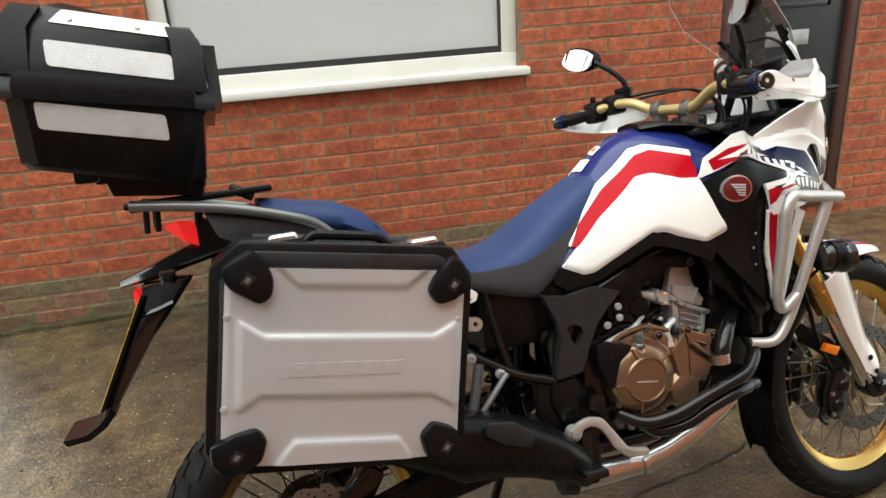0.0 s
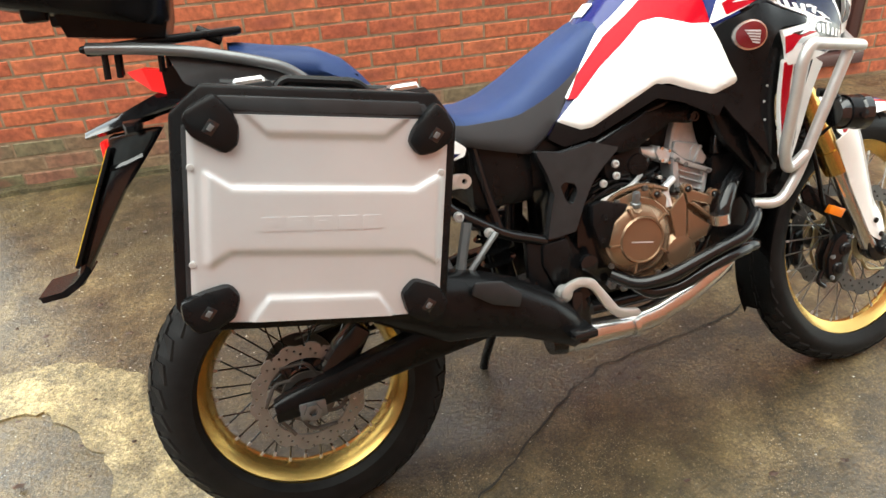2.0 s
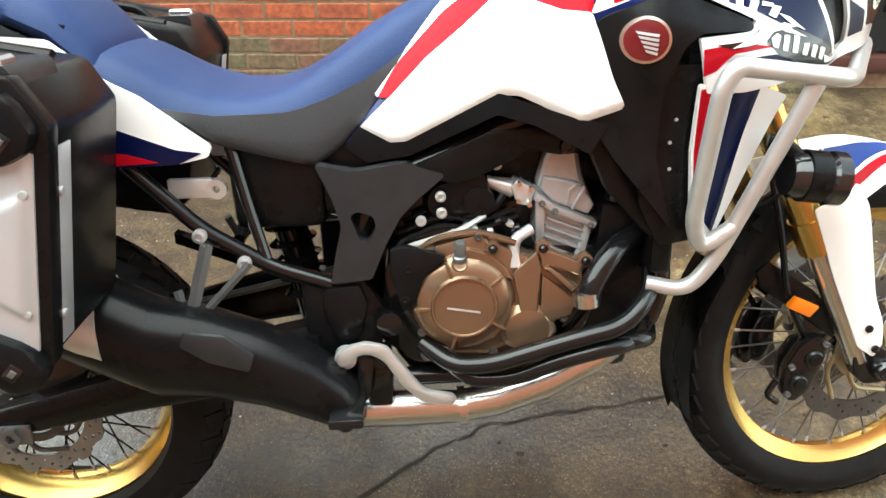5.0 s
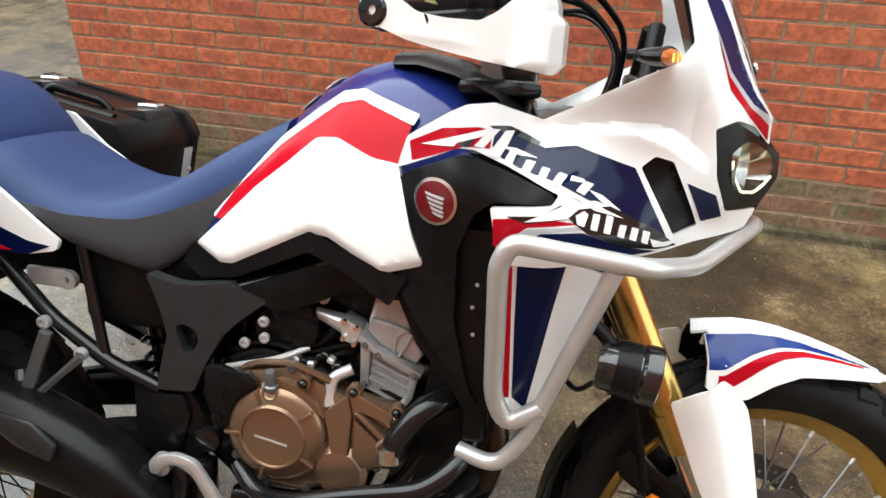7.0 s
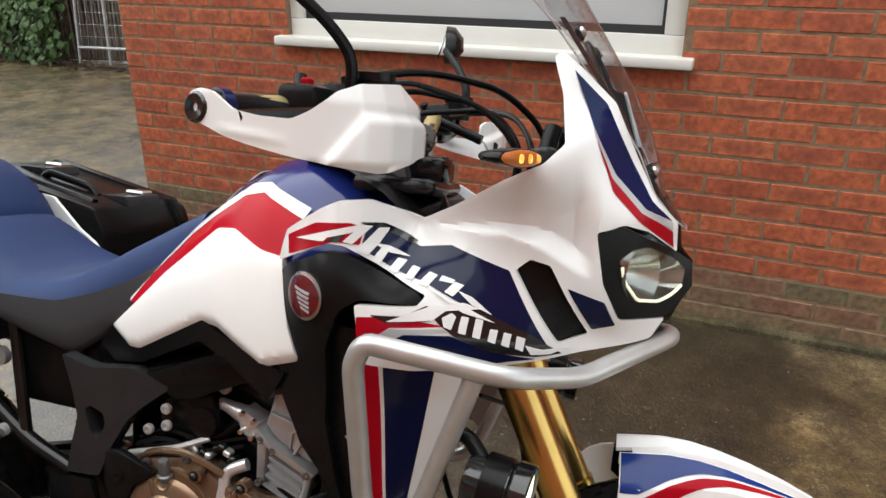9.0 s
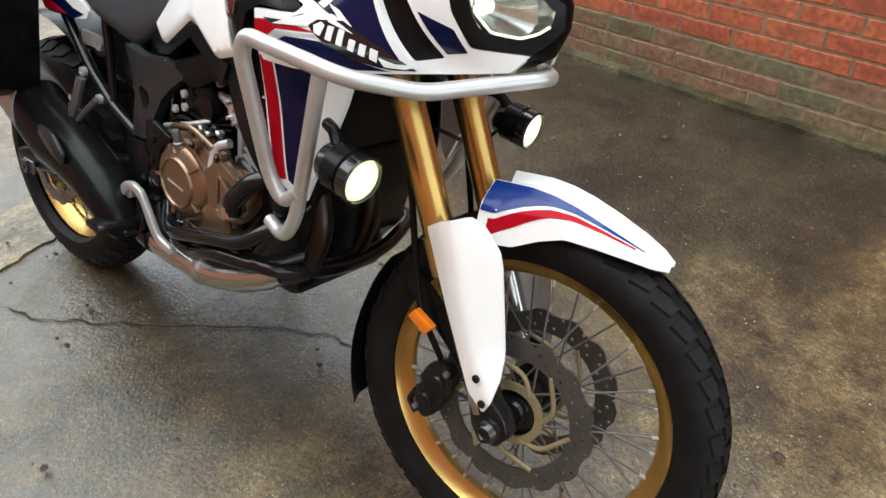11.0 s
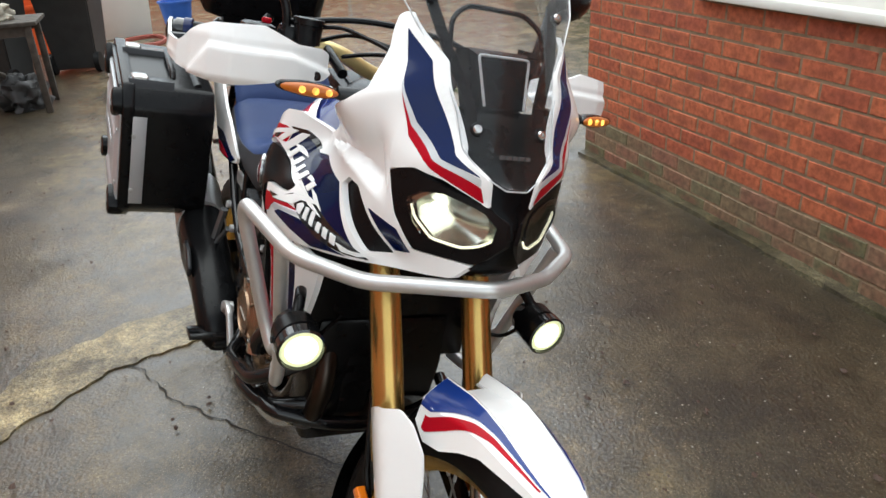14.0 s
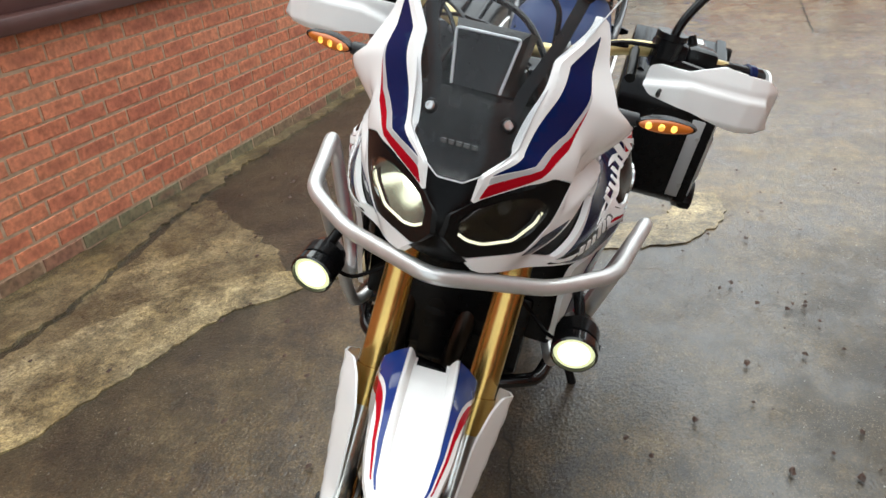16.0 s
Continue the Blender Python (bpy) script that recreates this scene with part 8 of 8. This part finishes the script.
# -- tail
def tail():
    part("luggage_rack", joined(box((-.225, -.115, 1.104), (.06, .115, 1.118), .006), box((-.215, -.12, 1.098), (-.11, .12, 1.110), .005), tube([(-.02, -.09, 1.12), (.02, -.10, 1.098)], .010, 0), tube([(-.02, .09, 1.12), (.02, .10, 1.098)], .010, 0)), BLACKP, bike, "black luggage rack")
    for x, y in ((-.185, -.11), (-.165, -.10), (-.09, -.11), (-.185, .11), (-.09, .11)):
        part("rack_peg", tube([(x, y, 1.10), (x - .004, y, 1.055)], .006, 0, 8), BLACKP, bike)
    t = part("tail_light", loft([[(-.165, -.018, 1.062), (-.165, .018, 1.062), (-.158, .018, 1.050), (-.158, -.018, 1.050)], [(-.135, -.05, 1.066), (-.135, .05, 1.066), (-.125, .05, 1.022), (-.125, -.05, 1.022)], [(-.10, -.055, 1.058), (-.10, .055, 1.058), (-.095, .055, 1.010), (-.095, -.055, 1.010)]]), REDLENS, bike, "red tail light")
    part("tail_under", loft([[(-.10, -.06, 1.06), (-.10, .06, 1.06), (-.10, .06, 1.0), (-.10, -.06, 1.0)], [(.02, -.12, 1.08), (.02, .12, 1.08), (.02, .10, 1.0), (.02, -.10, 1.0)], [(.26, -.13, 1.0), (.26, .13, 1.0), (.26, .12, .86), (.26, -.12, .86)]]), BLACKP, bike)
    hang = loft([[(x, -w, z0), (x, -w * .6, z0 + h), (x, w * .6, z0 + h), (x, w, z0), (x, w * .7, z0 - h * .5), (x, -w * .7, z0 - h * .5)] for x, z0, h, w in ((-.265, .953, .010, .045), (-.20, .965, .020, .06), (-.12, .988, .028, .07), (-.03, 1.008, .032, .07), (.06, 1.015, .03, .06))])
    part("plate_hanger", hang, BLACKG, bike, "black number-plate hanger")
    part("plate_bracket", slab([(-.227, .950), (-.121, .952), (-.165, .900), (-.224, .834), (-.261, .782), (-.318, .700), (-.345, .662), (-.355, .668), (-.329, .736), (-.236, .897)], -.036, .036, .008), BLACKG, bike, "black plate bracket", 25)
    part("bracket_ridge", loft([[(x, y, z - .004), (x, y - .004 * math.copysign(1, -y), z), (x, y, z + .006)] for x, y, z in ((-.236, -.038, .886), (-.205, -.040, .892), (-.172, -.038, .902))]), BLACKG, bike)
    part("mud_flap", loft([[(x, -w, z), (x, w, z), (x + .006, w, z - .012), (x + .006, -w, z - .012)] for x, w, z in ((-.325, .036, .705), (-.350, .060, .684), (-.375, .070, .672), (-.420, .066, .668))]), BLACKP, bike, "black mud flap")
    part("plate_backing", box((-.005, -.052, -.125), (.003, .052, .125), .002, Matrix.Translation((-.283, 0, .818)) @ pose(0, 0, 0, 0, 27.5, 0)), BLACKP, bike, "black plate backing")
    plate = part("number_plate", box((-.0062, -.050, -.12), (-.005, .050, .12), 0, Matrix.Translation((-.283, 0, .818)) @ pose(0, 0, 0, 0, 27.5, 0)), YELLOW, bike, "yellow number plate with its characters left as plain bars")
    for k in range(6):
        part("plate_bar", box((-.0074, -.046 + .016 * k, .02), (-.0060, -.036 + .016 * k, .085), 0, Matrix.Translation((-.283, 0, .818)) @ pose(0, 0, 0, 0, 27.5, 0)), BLACKP, plate)
    part("plate_reflector", box((-.245, -.03, .905), (-.235, .03, .940), .003), REDLENS, bike, "red reflector")
    for s in (-1, 1):
        part("rear_indicator", joined(loft([[(-.165 + dx * k, s * y, .968 + dz * k) for dx, dz in ((-.014, -.012), (.014, -.012), (.016, 0), (.014, .012), (-.014, .012))] for y, k in ((.06, .7), (.10, .8), (.13, 1), (.17, .9), (.19, .4))])), BLACKP, bike, "rear indicator")


tail()


# -- luggage: hard cases on their racks
def pannier(side, label, outer):
    """A hard case with a pressed aluminium lid; outer is the distance of the lid from the middle of the bike."""
    p = thing("pannier", BIKE, label, "pannier", "panniers")
    y = lambda a: side * (a + outer)
    ang = math.radians(-10.8)
    org = Vector((-.138, 0, .672))
    def P(u, v):
        """The face's own axes: u ahead along its foot, v up."""
        return (org.x + u * math.cos(ang) - v * math.sin(ang), org.z + u * math.sin(ang) + v * math.cos(ang))
    W, H = .433, .374
    outline = [(0.0, .040), (.034, 0.0), (W - .034, 0.0), (W, .040), (W, H - .048), (W - .040, H), (.044, H), (0.0, H - .045)]
    grown = [(u + (-.005 if u < W / 2 else .005), v + (-.006 if v < H / 2 else .006)) for u, v in outline]
    part("case_body", slab([P(u, v) for u, v in outline], side * .205, y(-.020), .010), BLACKP, p, "black plastic case body")
    part("case_frame", slab([P(u, v) for u, v in grown], y(-.034), y(-.004), .006), BLACKP, p, "black frame round the lid")
    inner = [(u + (.012 if u < W / 2 else -.012), v + (.012 if v < H / 2 else -.012)) for u, v in outline]
    part("lid_seal", slab([P(u, v) for u, v in inner], y(-.010), y(.001), .003), GREYP, p, "dark grey inner lid frame")
    lid = [(.016, .052), (.050, .012), (W - .056, .011), (W - .011, .052), (W - .011, .300), (W - .058, .338), (.084, .338), (.016, .312)]
    def ramp(t):
        t = min(1.0, max(0.0, t))
        return t * t * (3 - 2 * t)
    def line(u, pts):
        return float(np.interp(u, [a for a, b in pts], [b for a, b in pts]))
    R1, R2 = [(.097, .338), (.137, .302), (.317, .302), (.360, .338)], [(.047, .257), (.083, .235), (.370, .233), (.410, .257)]
    R3, R4 = [(.049, .098), (.079, .120), (.371, .114), (.408, .095)], [(.109, .020), (.137, .058), (.314, .055), (.341, .020)]
    def face(u, v, d):
        """Flat blocks stand proud of the sheet above, across the middle and below."""
        swell = .004 * ramp(min(u - .016, W - .011 - u) / .012)
        middle = ramp((line(u, R2) - v) / .013) * ramp((v - line(u, R3)) / .013) * ramp((u - .036) / .016) * ramp((.421 - u) / .016)
        above = ramp((v - line(u, R1)) / .013) * ramp((u - .092) / .01) * ramp((.366 - u) / .01)
        below = ramp((line(u, R4) - v) / .013) * ramp((u - .104) / .01) * ramp((.346 - u) / .01)
        return Vector((P(u, v)[0], y(swell + .0060 * max(middle, above, below) - d), P(u, v)[1]))
    lid_part = part("lid_panel", sheet(lid, face, .010, .0045, .004), ALU, p, "brushed aluminium lid panel with pressed ribs", 60)
    for k in range(5):
        u0 = .126 + .0395 * k
        part("badge_bar", sheet([(u0, .160 + .0005 * k), (u0 + .030, .1605 + .0005 * k), (u0 + .030, .183 + .0005 * k), (u0, .1825 + .0005 * k)], lambda u, v, d: face(u, v, d - .0012), .002, .008, .002), ALU, lid_part, "raised block")
        part("badge_dent", sheet([(u0 + .009, .167 + .0005 * k), (u0 + .021, .167 + .0005 * k), (u0 + .021, .176 + .0005 * k), (u0 + .009, .176 + .0005 * k)], lambda u, v, d: face(u, v, d - .0016), .001, .008, .001), ALU, lid_part)
    guards = ([(.012, .330), (.020, .345), (.059, .370), (.086, .342), (.096, .322), (.094, .292), (.075, .278), (.026, .303)], [(.352, .302), (.362, .328), (.395, .368), (.412, .356), (.431, .328), (.424, .304), (.400, .286), (.372, .279)],
              [(.002, .050), (.040, .068), (.076, .078), (.094, .058), (.086, .022), (.060, .004), (.028, -.004), (.006, .020)], [(.350, .050), (.372, .076), (.412, .064), (.436, .036), (.428, .008), (.398, -.006), (.364, .012)])
    for pts in guards:
        cu, cv = sum(a for a, b in pts) / len(pts), sum(b for a, b in pts) / len(pts)
        away = 1 if cu < W / 2 else -1
        part("corner_guard", slab([P(u, v) for u, v in pts], y(-.020), y(.020), .009), BLACKP, p, "black rubber corner guard", 25)
        for r, lift in ((.0135, .0012), (.0065, .0024)):
            q = cu - .004 * away, cv - .004
            part("corner_recess", slab([P(q[0] - r, q[1] - r * .4), P(q[0] + r * .1, q[1] - r), P(q[0] + r, q[1] + r * .4), P(q[0] - r * .1, q[1] + r)], y(.016), y(.020 + lift), .001), BLACKG if r > .01 else RAIL, p)
    for u, v in ((.024, .258), (.023, .108), (W - .020, .253), (W - .021, .104)):
        part("rivet", lathe([(0, 0), (.0058, 0), (.005, .003), (0, .004)], 12, along((P(u, v)[0], y(.004), P(u, v)[1]), (0, side, 0))), BOLT, p)
    part("top_band", slab([P(.062, .343), P(W - .052, .343), P(W - .062, .365), P(.064, .365)], y(-.02), y(.004), .003), GREYP, p, "grey band along the top of the lid")
    for u in (.112, W - .077):
        a = P(u, H + .008)
        part("latch", box((a[0] - .024, side * .392 - .02, a[1] - .006), (a[0] + .024, side * .392 + .02, a[1] + .009), .004, seg=1), CHROME, p, "chrome latch")
        part("latch_housing", loft([[(a[0] + sx * w, side * .365 + sy * .055, a[1] + dz) for sx, sy in ((-1, -1), (1, -1), (1, 1), (-1, 1))] for w, dz in ((.042, -.05), (.036, -.008), (.030, 0.0))]), GREYP, p, "dark grey latch block")
    a, b = P(.17, H + .012), P(W - .14, H + .012)
    part("carry_handle", tube([(a[0] - .02, side * .305, a[1] - .02), (a[0], side * .305, a[1]), (b[0], side * .305, b[1]), (b[0] + .02, side * .305, b[1] - .02)], .009, .015, 10), BLACKP, p, "black carrying handle")
    part("lid_hinge", tube([(*P(.07, H - .004)[:1], side * .245, P(.07, H - .004)[1]), (*P(W - .07, H - .004)[:1], side * .245, P(W - .07, H - .004)[1])], .012, 0, 10), BLACKP, p, "black lid roll")
    part("edge_strip", slab([P(W + .001, .05), P(W + .004, .05), P(W + .004, H - .07), P(W + .001, H - .07)], y(-.065), y(-.008), .001), ALU, p, "aluminium edge strip")
    for v in (.09, .25):
        c = P(W + .004, v)
        part("rivet", lathe([(0, 0), (.0065, 0), (.006, .003), (0, .004)], 12, along((c[0], y(-.035), c[1]), (1, 0, -.2))), BOLT, p)
    part("case_foot", slab([P(W - .10, -.02), P(W - .07, -.005), P(W - .16, -.005), P(W - .13, -.02)], side * .26, side * .30, .004), BLACKP, p)
    return p


pannier(-1, "silver aluminium-faced pannier case with black corners hung beside the rear wheel", .440)
pannier(1, "aluminium-faced pannier case with black corners on the side-stand side", .485)


def top_box():
    t = thing("top_box", BIKE @ Matrix.Translation((.004, 0, 0)), "black plastic top box with pale reflective strips on the luggage rack", "top box")
    def ring(x0, x1, w, z0, z1, k=.035):
        """One level of the box; it slopes down ahead."""
        return [(x0, -w + k, z0), (x0 + k, -w, z0 + (z1 - z0) * .1), (x1 - k, -w, z0 + (z1 - z0) * .9), (x1, -w + k, z1), (x1, w - k, z1), (x1 - k, w, z0 + (z1 - z0) * .9), (x0 + k, w, z0 + (z1 - z0) * .1), (x0, w - k, z0)]
    base = loft([ring(-.368, -.078, .176, 1.203, 1.135), ring(-.378, -.068, .186, 1.216, 1.148), ring(-.380, -.052, .195, 1.325, 1.262), ring(-.382, -.045, .198, 1.335, 1.272)])
    part("box_base", base, BLACKP, t, "black lower half", 40)
    part("box_seam", loft([ring(-.392, -.030, .206, 1.330, 1.268), ring(-.394, -.026, .208, 1.352, 1.290), ring(-.386, -.032, .203, 1.378, 1.312)]), BLACKP, t, "black overlapping rim", 40)
    part("box_lid", loft([ring(-.378, -.036, .198, 1.376, 1.310), ring(-.356, -.040, .185, 1.455, 1.385), ring(-.335, -.052, .165, 1.490, 1.425), ring(-.30, -.09, .13, 1.502, 1.44)]), BLACKP, t, "black domed lid", 40)
    def plaque(outline, half, r):
        return sheet(outline, lambda u, v, d: Vector((u, -half(u, v) - .003 + d, v)), .006, .02, r)
    lower = lambda u, v: .186 + .083 * (v - 1.216 + .2194 * (u + .378))
    upper = lambda u, v: .198 - .169 * (v - 1.376 + .193 * (u + .378))
    crown = lambda u, v: .185 - .571 * (v - 1.455 + .222 * (u + .356))
    for s in (-1, 1):
        m = Matrix.Diagonal((1, -s, 1, 1))
        for (x0, x1, z0, z1, dz, half) in ((-.297, -.090, 1.375, 1.422, -.046, upper), (-.330, -.118, 1.269, 1.316, -.047, lower)):
            bm = plaque([(x0, z0), (x1, z0 + dz), (x1, z1 + dz), (x0, z1)], half, .008)
            bmesh.ops.transform(bm, matrix=m, verts=bm.verts)
            part("reflective_strip", bm, REFLECT, t, "pale grey reflective strip")
        bm = plaque([(-.285, 1.453), (-.080, 1.408), (-.086, 1.437), (-.262, 1.476)], crown, .004)
        bmesh.ops.transform(bm, matrix=m, verts=bm.verts)
        part("lid_plate", bm, UPVC, t, "white lid plate")
        for x, z in ((-.25, 1.455), (-.14, 1.432)):
            part("lid_screw", lathe([(0, 0), (.005, 0), (.004, .003), (0, .003)], 10, along((x, s * (crown(x, z) + .004), z), (0, s, .5))), STEELG, t)
        part("lid_pillar", loft([[(x - w, s * yy, z), (x + w, s * yy, z - .01), (x + w, s * (yy - .03), z), (x - w, s * (yy - .03), z)] for x, w, yy, z in ((-.065, .028, .204, 1.31), (-.062, .026, .192, 1.40), (-.072, .022, .170, 1.432))]), BLACKP, t, "ribbed corner pillar")
        part("lid_pillar", loft([[(x - w, s * yy, z), (x + w, s * yy, z - .01), (x + w, s * (yy - .03), z), (x - w, s * (yy - .03), z)] for x, w, yy, z in ((-.355, .028, .204, 1.37), (-.345, .026, .192, 1.455), (-.318, .022, .170, 1.492))]), BLACKP, t, "ribbed corner pillar")
    part("backrest_pad", loft([[(-.03, -.13, 1.29), (-.012, -.11, 1.29), (-.012, .11, 1.29), (-.03, .13, 1.29)], [(-.035, -.13, 1.40), (-.010, -.11, 1.40), (-.010, .11, 1.40), (-.035, .13, 1.40)]]), BLACKP, t, "black backrest")
    for y in (-.14, .10):
        part("box_foot", box((-.30, y, 1.165), (-.26, y + .04, 1.21), .006), BLACKP, t)
    part("mount_plate", loft([[(-.24, -.12, 1.135), (-.24, .12, 1.135), (-.08, .12, 1.115), (-.08, -.12, 1.115)], [(-.25, -.13, 1.175), (-.25, .13, 1.175), (-.07, .13, 1.14), (-.07, -.13, 1.14)]]), BLACKP, t, "black mounting plate")
    part("rear_lock", box((-.40, -.04, 1.29), (-.385, .04, 1.36), .006), BLACKP, t)


top_box()


# ---- brickwork, last ----
brick_wall("wall_north", -1.45, 5.2, 3.0, FACE_A, 1, [WIN_A, DOOR_A], lambda x, z: -1.5 < x < 2.6 and z < 1.02, (BRICK, BRICK_J, BRICK_M), MORTAR, "red brick wall with sandy mortar and a mossy foot", moss_courses=3)
brick_wall("wall_south", -4.35, 5.2, 3.0, FACE_B, -1, [WIN_B, DOOR_B], lambda x, z: -2.9 < x < 1.6 and z < 0.98, (BRICK_B, BRICK_BJ, BRICK_M), MORTAR_B, "weathered orange-red brick house wall with pale mortar", moss_courses=1)


def end_wall(name, x, y0, y1, top, mats, mortar, label, sign):
    """A wall across the yard: the long wall's pattern turned by a quarter."""
    w = brick_wall(name, 0, y1 - y0, top, 0, 1, [], lambda a, z: False, mats, mortar, label)
    w.matrix_world = pose(x, y0 if sign > 0 else y1, 0, 0, 0, 90 if sign > 0 else -90)
    return w


# sign > 0 faces +x
end_wall("wall_return", -1.456, 2.226, 6.2, 3.0, (BRICK, BRICK_J, BRICK_M), MORTAR, "red brick end wall of the house", -1)
end_wall("wall_outhouse", -6.9, -5.0, -1.55, 2.6, (BRICK_B, BRICK_BJ, BRICK_M), MORTAR_B, "orange-red brick outhouse wall", 1)
end_wall("wall_recess", -4.35, -6.0, -1.92, 3.0, (BRICK_B, BRICK_BJ, BRICK_M), MORTAR_B, "brick side of the house", -1)
end_wall("wall_far", -14.0, -6.0, 12.0, 3.0, (BRICK_B, BRICK_BJ, BRICK_M), MORTAR_B, "brick wall beyond the gate", 1)
